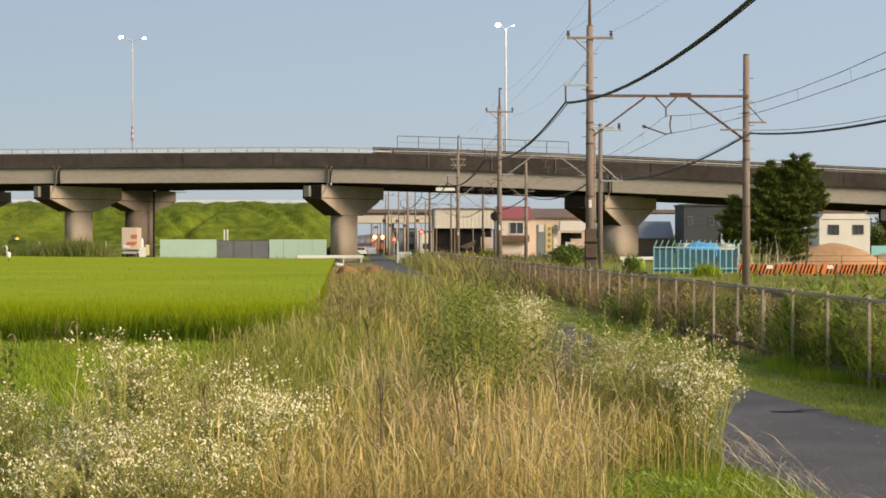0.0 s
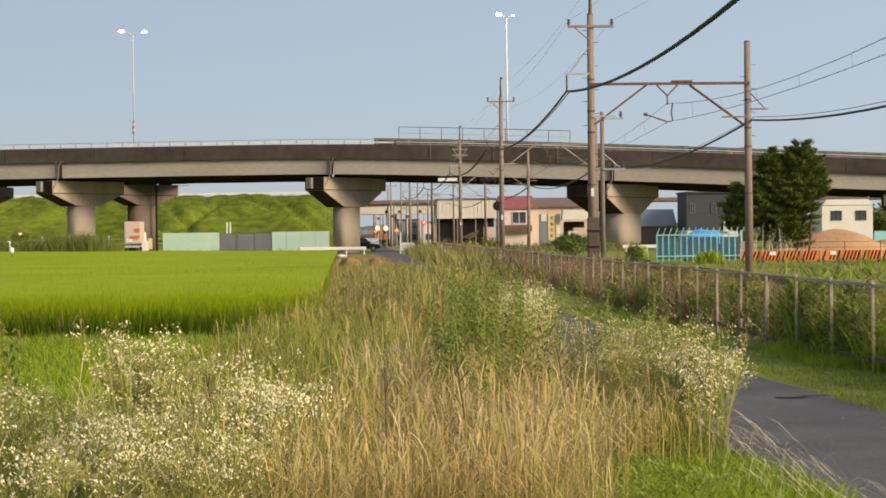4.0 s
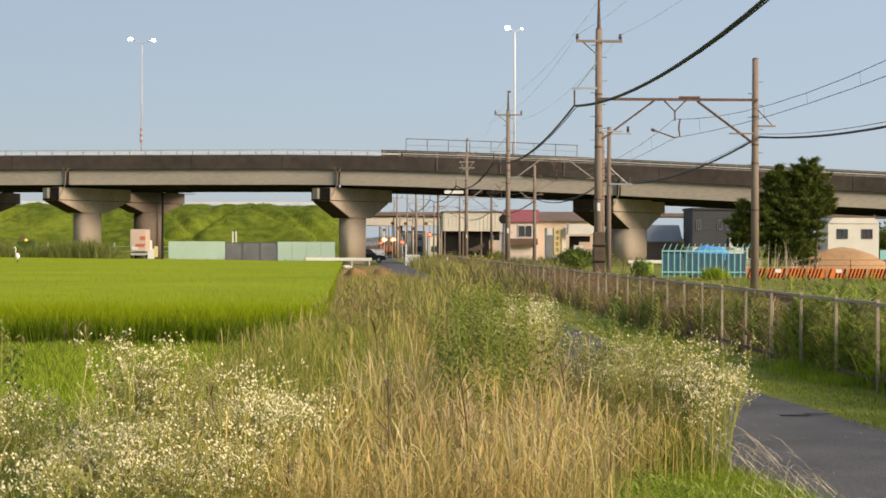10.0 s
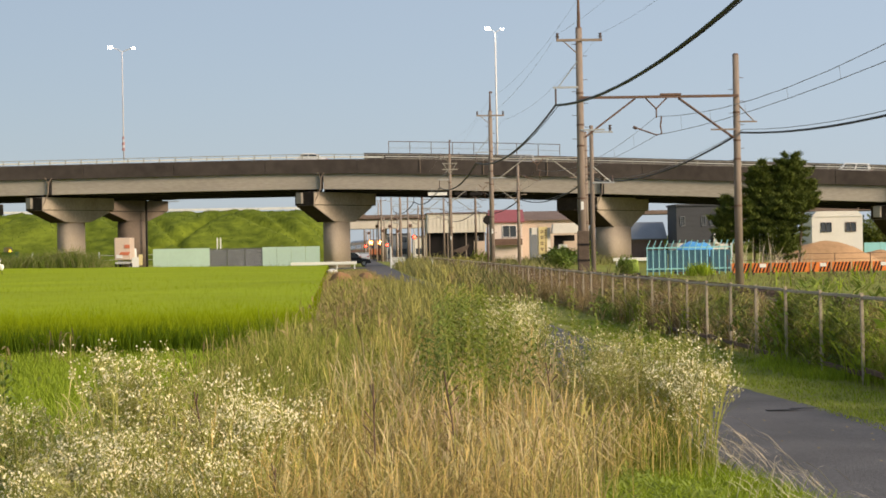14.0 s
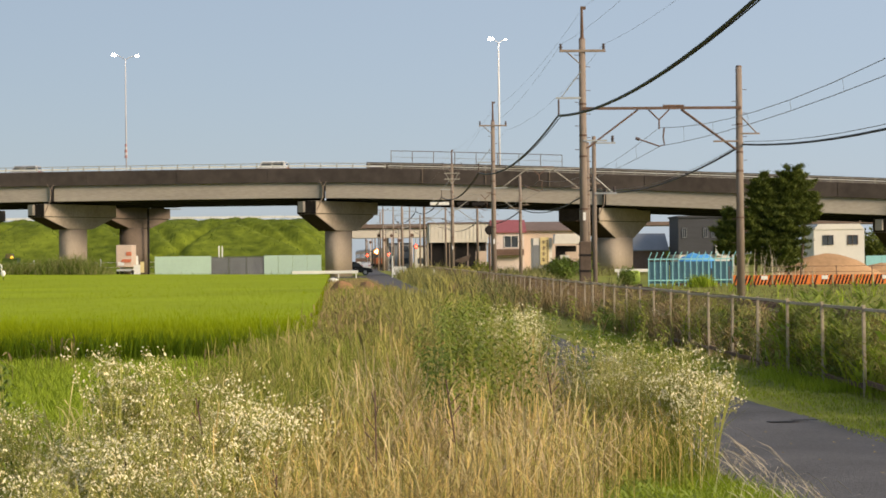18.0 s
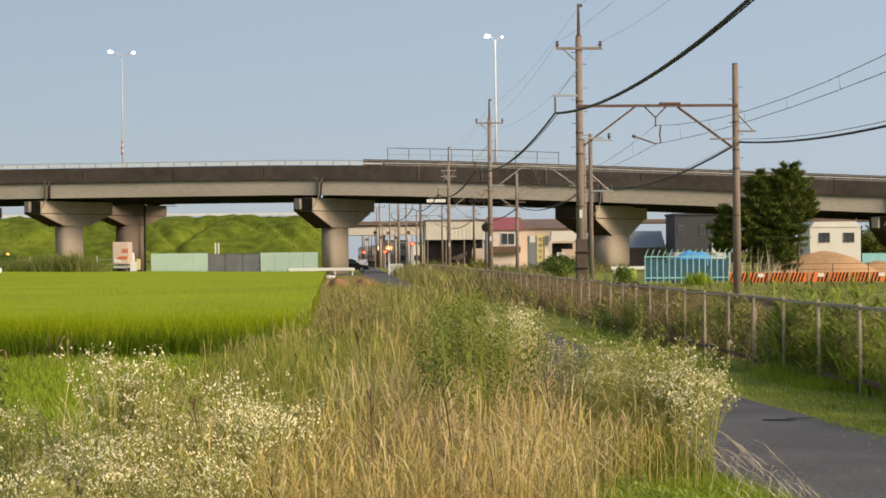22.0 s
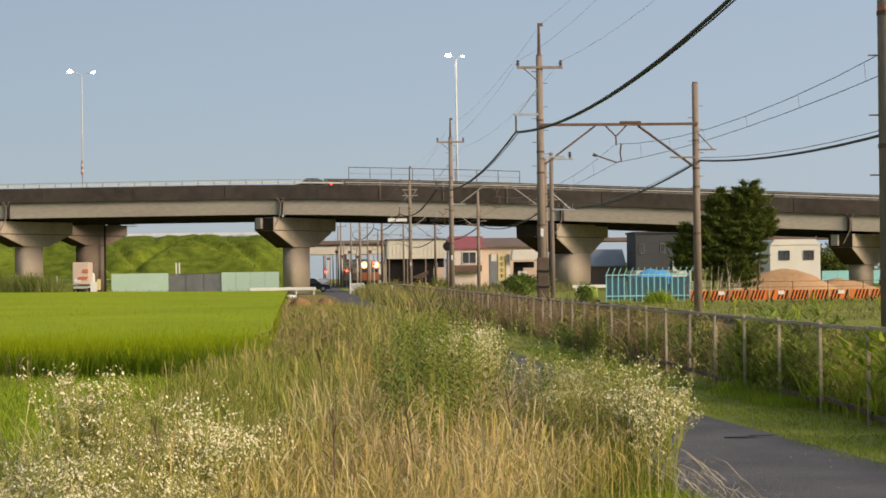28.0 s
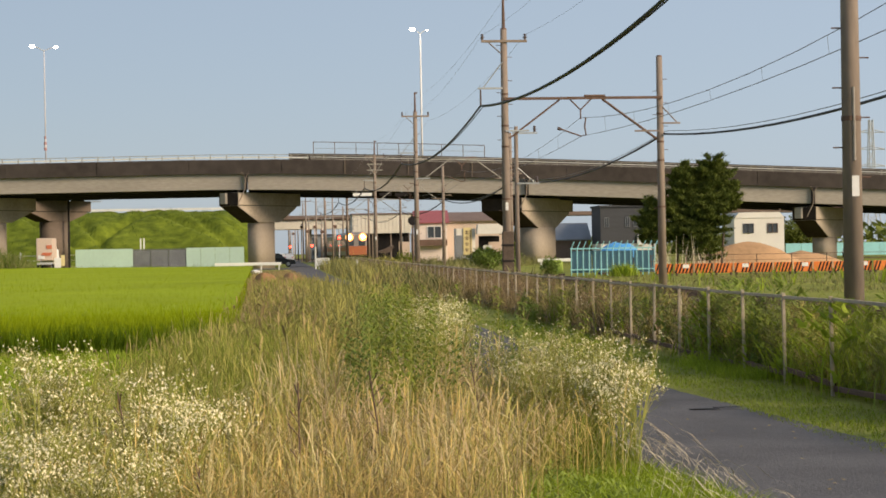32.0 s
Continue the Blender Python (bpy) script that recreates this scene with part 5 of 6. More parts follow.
        rows.append(np.stack([px + wx, py + wy, pz], -1))
    v = np.stack(rows, 1).reshape(-1, 3)
    base = (np.arange(n) * 2 * (segs + 1))[:, None]
    quads = np.concatenate([base + np.array([2 * s, 2 * s + 1, 2 * s + 3, 2 * s + 2]) for s in range(segs)], 1).reshape(-1, 4)
    me = bpy.data.meshes.new(name)
    me.vertices.add(len(v))
    me.vertices.foreach_set("co", v.astype(np.float32).ravel())
    me.loops.add(quads.size)
    me.loops.foreach_set("vertex_index", quads.astype(np.int32).ravel())
    me.polygons.add(len(quads))
    me.polygons.foreach_set("loop_start", np.arange(0, quads.size, 4, dtype=np.int32))
    me.update(calc_edges=True)
    me.materials.append(material)
    return me


def straw(name, n, x0, x1, y0, y1, h0, h1, label, material="dry", thick=0.0035, ear=0.010, clump=0.10, lean=0.055, bend=(0.05, 1.0)):
    x, y = area(n, x0, x1, y0, y1, clump)
    ok = x < 2.25 - 1.5 * np.clip((y - 26) / 110, 0, 1) + 0.4 * np.clip((20 - y) / 6, 0, 1) + 0.12 * np.sin(y * 1.3)
    ok &= x < (np.where(y < 12.0, 0.122, 0.175) + rng.normal(0, 0.012, len(x))) * y
    ok &= (x < 0.098 * y) | (y < 15.5) | (y > 60) | (rng.random(len(x)) < 0.08)
    x, y = x[ok], y[ok]
    n = len(x)
    patch = 0.82 + 0.18 * np.sin(x * 2.3 + 1.0) * np.sin(y * 1.1)
    z = 0.25 * np.clip((y - 40) / 140, 0, 1) - 0.04
    me = stalks_mesh(name, M[material], x, y, z, rng.uniform(h0, h1, n) * patch, rng.uniform(bend[0], bend[1], n), rng.uniform(0.0, lean, n), thick, ear)
    return stuff(name, me, label, "grass")


def off_corner(x, y):
    """Leaves free the corner by the lane where only short grass grows."""
    return ~((x > (0.112 + rng.normal(0, 0.012, len(x))) * y) & (y < 12.2))


growth("short_grass", M["lush"], 40000, -9, -0.6, 16, 31.2, 0.08, 0.24, 0.010, 0.022, 0.5, "short bright grass on the field bank", "grass", 0.3, 3)
growth("undergrowth", M["grass"], 9500, -2.6, 2.4, 7.4, 16, 0.25, 0.72, 0.006, 0.013, 0.4, "green undergrowth between field and lane", "grass", 0.12, keep=off_corner)
growth("green_grass", M["grass"], 10000, -1.0, 2.4, 11.5, 30, 0.45, 0.95, 0.006, 0.013, 0.5, "green rough grass between field and lane", "grass", 0.18, keep=off_corner)
growth("tall_grass", M["grass"], 4200, -1.2, 0.5, 11.8, 22, 0.65, 1.1, 0.005, 0.010, 0.35, "tall green grass between the flowers and the rice", "grass", 0.16)
growth("low_greens", M["freshweed"], 5000, -2.6, -0.4, 8.4, 11.8, 0.25, 0.6, 0.006, 0.014, 0.5, "fresh green leaves between the flowers", "grass", 0.14)
growth("straw_blades", M["halfdry"], 3200, -0.6, 2.2, 8.6, 15, 0.45, 0.95, 0.005, 0.011, 0.6, "yellowing grass blades among the straw", "grass", 0.12, keep=off_corner)
growth("dry_leaves", M["brown"], 4200, -0.2, 1.6, 8.4, 14, 0.35, 0.8, 0.006, 0.012, 0.4, "withered leaves at the foot of the straw", "grass", 0.14, keep=off_corner)
straw("straw_grass", 3700, 0.0, 2.5, 8.4, 13.8, 0.62, 1.15, "tall dry straw-coloured grass with drooping ears", thick=0.003, ear=0.0055, clump=0.16)
straw("straw_grass", 1700, -0.75, 0.2, 8.4, 12.5, 0.65, 1.05, "loose dry straw among the flowers", thick=0.003, ear=0.0055, clump=0.2)
straw("straw_grass", 1900, -0.1, 2.1, 9.5, 17, 0.8, 1.22, "pinkish dry grass among the straw", "pinkstraw", 0.003, 0.0055, 0.12)
straw("straw_grass", 900, -0.3, 1.95, 8.6, 14, 0.85, 1.25, "pale yellow straw standing above the dry grass", "yellowstraw", 0.0034, 0.006, 0.12)
straw("nodding_grass", 520, -0.2, 2.1, 10.6, 15.4, 0.85, 1.2, "arching pale grass with loose nodding ears", "yellowstraw", 0.0028, 0.009, 0.3, 0.12, (0.9, 1.5))
straw("nodding_grass", 420, -1.2, 0.6, 11, 20, 0.85, 1.2, "arching green-yellow grass towards the rice", "yellowstraw", 0.003, 0.010, 0.3, 0.12, (0.9, 1.5))
straw("straw_grass_behind", 2400, 0.2, 1.9, 13, 24, 0.75, 1.15, "dry grass standing behind the flowers", thick=0.004, ear=0.008, clump=0.2)
straw("straw_grass_thin", 700, -2.2, -0.3, 8.2, 16, 0.6, 1.05, "thin dry grass among the flowers", "yellowstraw", 0.003, 0.006)
straw("pale_green_grass", 6500, -1.1, 1.9, 9, 28, 0.65, 1.12, "half-dried pale green grass in ear", "halfdry", 0.0038, 0.007, 0.16)
straw("pale_green_grass_edge", 3400, -1.3, 0.4, 10.5, 22, 0.75, 1.18, "half-dried arching grass towards the rice", "halfdry", 0.0038, 0.007, 0.16)
straw("brown_dock", 1500, -0.6, 1.3, 17, 58, 0.7, 1.15, "rusty brown seed spikes of dock", "brown", 0.007, 0.034, 0.25, 0.06)
straw("brown_dock", 150, -5.5, -0.8, 25, 30.8, 0.45, 0.85, "withered brown spikes in front of the rice", "brown", 0.007, 0.03, 0.25, 0.06)
growth("withered_grass", M["brown"], 4200, -0.8, 2.0, 20, 78, 0.4, 1.0, 0.010, 0.02, 0.4, "withered brown weeds along the lane", "weeds", 0.3, 4)
straw("lane_edge_straw", 4200, 0.75, 2.1, 22, 46, 1.0, 1.5, "wispy pale weeds at the lane edge", "halfdry", 0.006, 0.014, 0.22)
growth("lane_edge_weeds", M["dustweed"], 3000, 0.9, 2.1, 23, 46, 0.85, 1.35, 0.008, 0.02, 0.45, "tall olive weeds at the lane edge", "weeds", 0.22, 4)
straw("lane_straw", 3600, -0.7, 1.9, 20, 80, 0.55, 1.05, "dry grass along the lane", "halfdry", 0.008, 0.016, 0.3)
growth("lane_weeds", M["grass"], 5600, -0.7, 2.2, 18, 75, 0.4, 0.98, 0.010, 0.024, 0.5, "olive weeds along the lane", "weeds", 0.25, 3)
growth("grey_weeds", M["dustweed"], 1600, 1.15, 2.35, 19, 31, 0.8, 1.32, 0.008, 0.02, 0.35, "tall grey-green weeds at the lane edge", "weeds", 0.2, 4)
growth("fresh_grass", M["lush"], 18000, 0.9, 2.9, 10.2, 12.7, 0.10, 0.30, 0.006, 0.012, 0.6, "fresh green grass at the lane edge", "grass", 0.12, keep=lambda x, y: x > 0.092 * y)
growth("far_weeds", M["brown"], 3000, -1.2, 1.2, 75, 130, 0.3, 0.6, 0.03, 0.06, 0.4, "weeds on the far stretch of the lane", "weeds", 0.5, 2)
n = 190
y = rng.uniform(9.6, 15.5, n)
x = 2.55 + rng.uniform(-0.4, 0.15, n)
stuff("leaning_straw", stalks_mesh("leaning_straw", M["palestraw"], x, y, np.full(n, 0.02), rng.uniform(0.25, 0.52, n), rng.uniform(1.0, 1.6, n), rng.uniform(0.1, 0.5, n), 0.0015, 0.0035, 8, 1.2), "pale dry stalks leaning over the lane", "grass")


def fleabane(seed, spread, height, heads):
    """A bushy plant with masses of small white flowers."""
    r = random.Random(seed)
    t = thing("fleabane_plant", 0, -50, 0, "bushy fleabane covered in small creamy white flowers", "wild flower", "fleabane plants")
    st, fl, ce, lf = Shape(), Shape(), Shape(), Shape()
    for i in range(9):
        a = i * 0.7 + r.uniform(0, 0.5)
        d = r.uniform(0.15, 1.0) * spread
        top = (math.cos(a) * d, math.sin(a) * d, height * r.uniform(0.72, 0.97))
        mid = (top[0] * 0.35, top[1] * 0.35, top[2] * 0.5)
        st.line([(top[0] * 0.05, top[1] * 0.05, 0), mid, top], 0.0035, 3)
        for j in range(10):
            u = r.uniform(0.1, 1.0)
            q = [mid[k] * u for k in range(3)] if u < 0.6 else [mid[k] + (top[k] - mid[k]) * (u - 0.6) * 2 for k in range(3)]
            b = r.uniform(0, 6.28)
            l = r.uniform(0.04, 0.08)
            c, sn = math.cos(b), math.sin(b)
            lf.add([q, (q[0] + l * c * 0.5 - 0.007 * sn, q[1] + l * sn * 0.5 + 0.007 * c, q[2] + 0.02), (q[0] + l * c, q[1] + l * sn, q[2]), (q[0] + l * c * 0.5 + 0.007 * sn, q[1] + l * sn * 0.5 - 0.007 * c, q[2] + 0.02)], [(0, 1, 2, 3)])
        for j in range(7):
            low = r.uniform(0.0, 1.0) ** 0.4
            o = [mid[k] + (top[k] - mid[k]) * low for k in range(3)]
            b, w = r.uniform(0, 6.28), r.uniform(0.03, 0.13)
            hub = (o[0] + w * math.cos(b), o[1] + w * math.sin(b), o[2] + r.uniform(0.03, 0.13))
            st.tube(o, hub, 0.002, n=3, caps=False)
            for k in range(heads):
                e = (hub[0] + r.gauss(0, 0.024), hub[1] + r.gauss(0, 0.024), hub[2] + r.gauss(0, 0.013))
                if k % 3 == 0:
                    st.tube((hub[0], hub[1], hub[2] - 0.03), e, 0.0012, n=3, caps=False)
                rad = r.uniform(0.0038, 0.0068)
                tx, ty = r.uniform(-0.9, 0.9), r.uniform(-1.4, 0.2)
                ring = [(e[0] + rad * math.cos(q * 1.257), e[1] + rad * math.sin(q * 1.257), e[2] + rad * (tx * math.cos(q * 1.257) + ty * math.sin(q * 1.257))) for q in range(5)]
                fl.add([(e[0], e[1], e[2] + 0.001)] + ring, [(0, q + 1, (q + 1) % 5 + 1) for q in range(5)])
                if k % 3 == 1:
                    ce.add([(e[0] + 0.003 * math.cos(q * 1.57), e[1] + 0.003 * math.sin(q * 1.57) - 0.001, e[2] + 0.004 + 0.003 * (tx * math.cos(q * 1.57) + ty * math.sin(q * 1.57))) for q in range(4)], [(0, 1, 2, 3)])
    for name, sh, m in (("stalk_tangle", st, "stem"), ("leafage", lf, "freshweed"), ("bloom", fl, "petal"), ("bloom_centre", ce, "pollen")):
        tagged(part(name, sh, M[m], t), kind="stuff")
    return t


def tall_weed(seed, height, green):
    """An upright weed with narrow leaves all along its stem."""
    r = random.Random(seed)
    t = thing("tall_weed", 0, -52, 0, "tall green weed with narrow drooping leaves", "weed", "tall weeds")
    part("stem", Shape().tube((0, 0, 0), (0.03, 0, height), 0.006, 0.003, 5), M["stem"], t)
    s = Shape()
    n = int(height / 0.012)
    for i in range(n):
        u = 0.12 + 0.88 * i / n
        a = i * 2.4 + r.uniform(-0.3, 0.3)
        l = 0.15 * (1 - 0.6 * u) + r.uniform(0, 0.04)
        z = height * u
        c, d = math.cos(a), math.sin(a)
        w = 0.010
        s.add([(0.03 * u, 0, z), (c * l * 0.5 - d * w, d * l * 0.5 + c * w, z + l * 0.35), (c * l, d * l, z + l * 0.05), (c * l * 0.5 + d * w, d * l * 0.5 - c * w, z + l * 0.35)], [(0, 1, 2, 3)])
    tagged(part("leafage", s, M[green], t), kind="stuff")
    return t


rs = random.Random(11)
SWAY = []
FLEA_H = (1.16, 1.04, 0.92, 0.80, 0.66, 1.26)
flea = [fleabane(i, 0.20 + 0.03 * (i % 3), FLEA_H[i], 7) for i in range(6)]
spots = []
for i in range(32):
    y = rs.uniform(9.0, 11.0)
    x = y * rs.uniform(-0.165, -0.04)
    spots.append((x, y, 0.76 - 1.1 * max(0.0, -0.12 - x / y)))
for i in range(10):
    y = rs.uniform(8.6, 9.4)
    spots.append((y * rs.uniform(-0.19, -0.06), y, 0.62))
for cx, cy, wide, tall, many in ((-1.24, 10.2, 0.13, 1.14, 7), (-1.12, 10.3, 0.05, 1.04, 2), (-0.85, 10.0, 0.26, 0.9, 4), (-1.98, 10.2, 0.14, 0.92, 4), (-0.55, 10.6, 0.2, 0.95, 3)):
    for i in range(many):
        spots.append((cx + wide * rs.uniform(-1, 1), cy + rs.uniform(-0.3, 0.3), tall))
for i in range(18):
    spots.append((rs.uniform(1.85, 2.55), rs.uniform(12.9, 15.8), 0.88 + 0.16 * rs.random()))
for i in range(8):
    spots.append((rs.uniform(1.85, 2.45), rs.uniform(12.6, 13.8), 0.72 + 0.16 * rs.random()))
for i in range(10):
    y = rs.uniform(15.5, 19.0)
    spots.append((y * rs.uniform(0.07, 0.096), y, 1.16))
for i, (x, y, want) in enumerate(spots):
    k = min(range(6), key=lambda q: abs(FLEA_H[q] - want + 0.06 * rs.uniform(-1, 1)))
    m = pose(x, y, -0.03, rs.uniform(-6, 6), rs.uniform(-6, 6), rs.uniform(0, 360))
    SWAY.append(copy_thing(flea[k], m))
weeds = [tall_weed(i, 1.08 + 0.08 * (i % 4), ("weed", "grass", "freshweed", "grass", "weed")[i]) for i in range(5)]
spots = [(0.66 + 0.22 * rs.uniform(-1, 1), 12.4 + 0.4 * rs.uniform(-1, 1)) for i in range(11)]
spots += [(1.12 + 0.2 * rs.uniform(-1, 1), 13.6 + 0.5 * rs.uniform(-1, 1)) for i in range(8)]
spots += [(y * rs.uniform(0.045, 0.094), y) for y in [rs.uniform(15, 24) for i in range(40)]] + [(rs.uniform(-2.5, -2.05), rs.uniform(10, 11.5)) for i in range(6)]
spots += [(rs.uniform(1.9, 2.4), rs.uniform(14, 16)) for i in range(6)] + [(y * rs.uniform(0.055, 0.092), y) for y in [rs.uniform(18, 27) for i in range(16)]]
for i, (x, y) in enumerate(spots):
    m = pose(x, y, -0.03, rs.uniform(-5, 5), rs.uniform(-5, 5), rs.uniform(0, 360))
    SWAY.append(copy_thing(weeds[i % len(weeds)], m))
for i, ob in enumerate(flea + weeds):
    ob.matrix_basis = pose(1.15 + 0.1 * i, 17.4 + 0.3 * (i % 3), -0.03, 0, 0, 40 * i)
    SWAY.append(ob)


def dead_stalk(x, y, h, seed):
    """A bare dark stalk with a few short twigs."""
    r = random.Random(seed)
    t = thing("dead_stalk", x, y, -0.03, "bare dark brown dead weed stalk", "weed", "dead stalks")
    lean = r.uniform(-0.16, 0.02)
    part("stem", Shape().line([(0, 0, 0), (lean * 0.4, 0, h * 0.5), (lean, 0.02, h)], 0.0048, 5), M["rust"], t)
    for i in range(7):
        u = 0.5 + 0.07 * i
        a = r.uniform(0, 6.28)
        part("twig", Shape().tube((lean * u, 0, h * u), (lean * u + 0.06 * math.cos(a), 0.06 * math.sin(a), h * u + 0.07), 0.0025, 0.004, 4), M["rust"], t)


for i, (x, y, h) in enumerate(((0.10, 9.8, 0.98), (-0.74, 9.9, 0.95), (-0.42, 9.1, 0.62), (0.62, 10.4, 1.0), (1.35, 11.8, 0.95), (-1.15, 9.4, 0.7))):
    dead_stalk(x, y, h, i)


# ---- growth along the fence ----
def lineside(name, material, n, x0, x1, y0, y1, h0, h1, w0, w1, droop, label, clump, segs=4):
    x, y = area(n, x0, x1, y0, y1, clump)
    x = np.maximum(x, 4.45 - np.clip((y - 50) / 70, 0, 1))
    z = 0.25 * np.clip((y - 40) / 140, 0, 1)
    wave = 0.72 + 0.28 * np.sin(x * 2.1 + y * 0.41) * np.sin(y * 0.77 + x)
    return stuff(name, blades_mesh(name, material, x, y, z, rng.uniform(h0, h1, len(x)) * wave, rng.uniform(w0, w1, len(x)), rng.uniform(droop * 0.3, droop, len(x)), segs), label, "weeds")


def thicket(name, material, clumps, x0, x1, y0, y1, h0, h1, spread, leaves, size, label, upright=0.3, twigs=True):
    """Leafy clumps with gaps between them: each has a few stems and leaves gathered round them."""
    cx, cy = rng.uniform(x0, x1, clumps), rng.uniform(y0, y1, clumps)
    ch = rng.uniform(h0, h1, clumps)
    pick = np.repeat(np.arange(clumps), leaves)
    n = len(pick)
    u = rng.random(n) ** 0.75
    wide = spread * (0.45 + 0.9 * u) * (1.12 - u ** 4)
    x, y = cx[pick] + rng.normal(0, 0.5, n) * wide * 0.7, cy[pick] + rng.normal(0, 0.5, n) * wide
    x = np.maximum(x, x0 - 0.12)
    z = 0.25 * np.clip((y - 40) / 140, 0, 1) + ch[pick] * u
    me = blades_mesh(name, material, x, y, z, rng.uniform(0.6, 1.4, n) * size, rng.uniform(0.22, 0.5, n) * size, rng.uniform(0.2, 1.0, n), 2, rng.uniform(upright, upright + 1.0, n))
    stuff(name, me, label, "weeds")
    if twigs:
        m = clumps * 9
        pk = rng.integers(0, clumps, m)
        tx, ty = cx[pk] + rng.normal(0, spread * 0.25, m), cy[pk] + rng.normal(0, spread * 0.3, m)
        me = stalks_mesh(name + "_stems", M["palestraw" if material is M["brown"] else "stem"], tx, ty, 0.25 * np.clip((ty - 40) / 140, 0, 1), ch[pk] * rng.uniform(0.7, 1.25, m), rng.uniform(0.1, 0.9, m), rng.uniform(0.0, 0.3, m), 0.005, 0.009, 6)
        stuff(name + "_stems", me, "thin stems of " + label, "weeds")


# a mass behind the fence, shade put into its dark leaves, then clumps in and before it
lineside("fence_backdrop", M["freshweed"], 4500, 6.6, 7.8, 12, 25, 0.5, 1.05, 0.014, 0.03, 0.5, "leafy green weeds between the fence and the track", 0.3)
lineside("fence_backdrop", M["leaf"], 8000, 6.6, 7.8, 24, 54, 0.5, 1.0, 0.016, 0.04, 0.5, "dense weeds between the fence and the track, coloured dark for shade", 0.3)
lineside("fence_backdrop", M["brown"], 11000, 6.35, 8.0, 33, 84, 0.6, 1.15, 0.014, 0.03, 0.5, "dense withered weeds between the fence and the track", 0.3)
lineside("track_side_weeds", M["grass"], 3000, 8.0, 9.4, 26, 80, 0.5, 1.15, 0.014, 0.034, 0.55, "olive weeds beside the ballast", 0.35)
lineside("track_reeds", M["grass"], 3000, 6.8, 8.7, 13, 48, 0.8, 1.28, 0.012, 0.028, 0.6, "tall olive grass between the fence and the ballast", 0.22, 5)
lineside("fence_reeds", M["lush"], 3400, 6.1, 7.0, 12, 27, 0.65, 1.4, 0.010, 0.024, 0.7, "tall bright reeds behind the wire fence", 0.16, 5)
lineside("fence_reeds", M["lush"], 700, 6.2, 6.9, 31.5, 34, 0.8, 1.35, 0.012, 0.024, 0.7, "clump of reeds rising over the wire fence", 0.2, 5)
lineside("fence_clump", M["grass"], 800, 6.1, 6.5, 36.5, 40, 0.7, 1.3, 0.010, 0.02, 0.6, "clump of tall olive grass behind the fence", 0.2, 5)
lineside("fence_brown_weeds", M["brown"], 15000, 6.02, 6.7, 34, 82, 0.6, 1.25, 0.006, 0.014, 0.4, "withered brown stems behind the wire fence", 0.2)
lineside("fence_straw", M["pinkstraw"], 900, 6.0, 6.4, 26, 64, 0.5, 1.05, 0.006, 0.012, 0.7, "pale dry stems hanging in the wire fence", 0.13)
lineside("fence_foot_grass", M["lush"], 1500, 5.6, 5.95, 21.6, 25.2, 0.10, 0.42, 0.006, 0.014, 0.6, "fresh tufts of grass at the foot of the fence", 0.16, 3)
lineside("fence_foot_grass", M["grass"], 1300, 5.7, 6.0, 13, 60, 0.06, 0.22, 0.006, 0.014, 0.6, "tufts of grass along the foot of the fence", 0.2, 3)
thicket("fence_green_thicket", M["freshweed"], 26, 6.02, 6.5, 12, 27, 0.6, 1.2, 0.40, 120, 0.12, "leafy yellow-green weeds in the wire fence")
thicket("fence_dark_thicket", M["weed"], 36, 6.0, 6.5, 22, 46, 0.35, 0.95, 0.40, 120, 0.10, "dark green leafy weeds tangled in the wire fence")
thicket("fence_olive_thicket", M["halfdry"], 46, 5.95, 6.4, 14, 44, 0.4, 1.0, 0.34, 90, 0.09, "olive half-dried weeds tangled in the wire fence")
thicket("fence_brown_thicket", M["brown"], 70, 5.98, 6.4, 24, 78, 0.5, 1.05, 0.36, 120, 0.07, "withered brown vines tangled in the wire fence")
thicket("fence_bright_thicket", M["lush"], 16, 6.0, 6.25, 13, 26, 0.5, 1.15, 0.3, 90, 0.16, "bright green long-leaved weeds in the wire fence", 0.05)
thicket("corner_weeds", M["freshweed"], 80, 1.05, 2.2, 10.0, 12.5, 0.08, 0.30, 0.18, 45, 0.036, "fresh leafy weeds in the corner by the lane", twigs=False)
thicket("fence_front_weeds", M["weed"], 7, 5.7, 5.85, 40.5, 43, 0.25, 0.5, 0.3, 150, 0.06, "dark green weeds before the foot of the fence", twigs=False)
lineside("verge_grass", M["grass"], 9000, 4.55, 5.75, 12, 42, 0.03, 0.08, 0.006, 0.012, 0.6, "olive short grass of the verge", 0.0, 2)
lineside("verge_grass", M["lush"], 9000, 4.55, 5.75, 12, 42, 0.03, 0.09, 0.006, 0.012, 0.6, "short grass of the verge", 0.0, 2)
lineside("far_fence_weeds", M["dustweed"], 6000, 4.9, 9.0, 60, 165, 0.5, 1.5, 0.04, 0.09, 0.5, "weeds along the far stretch of the fence", 0.5, 3)
lineside("far_fence_dry", M["brown"], 7000, 4.2, 8.6, 55, 165, 0.5, 1.3, 0.03, 0.06, 0.5, "withered weeds along the far fence", 0.5, 3)
lineside("lane_tall_weeds", M["dustweed"], 2800, 3.4, 6.5, 84, 165, 0.7, 1.85, 0.02, 0.045, 0.5, "tall olive weeds in front of the far fence", 0.55, 3)
lineside("lane_tall_weeds", M["dustweed"], 1900, 4.9, 6.3, 62, 90, 0.5, 1.3, 0.03, 0.06, 0.5, "tall olive weeds before the fence", 0.5, 3)
lineside("lane_tall_weeds_yellow", M["halfdry"], 1100, 3.5, 7.5, 80, 165, 0.8, 1.9, 0.03, 0.06, 0.5, "yellowing tall weeds in front of the far fence", 0.4, 3)
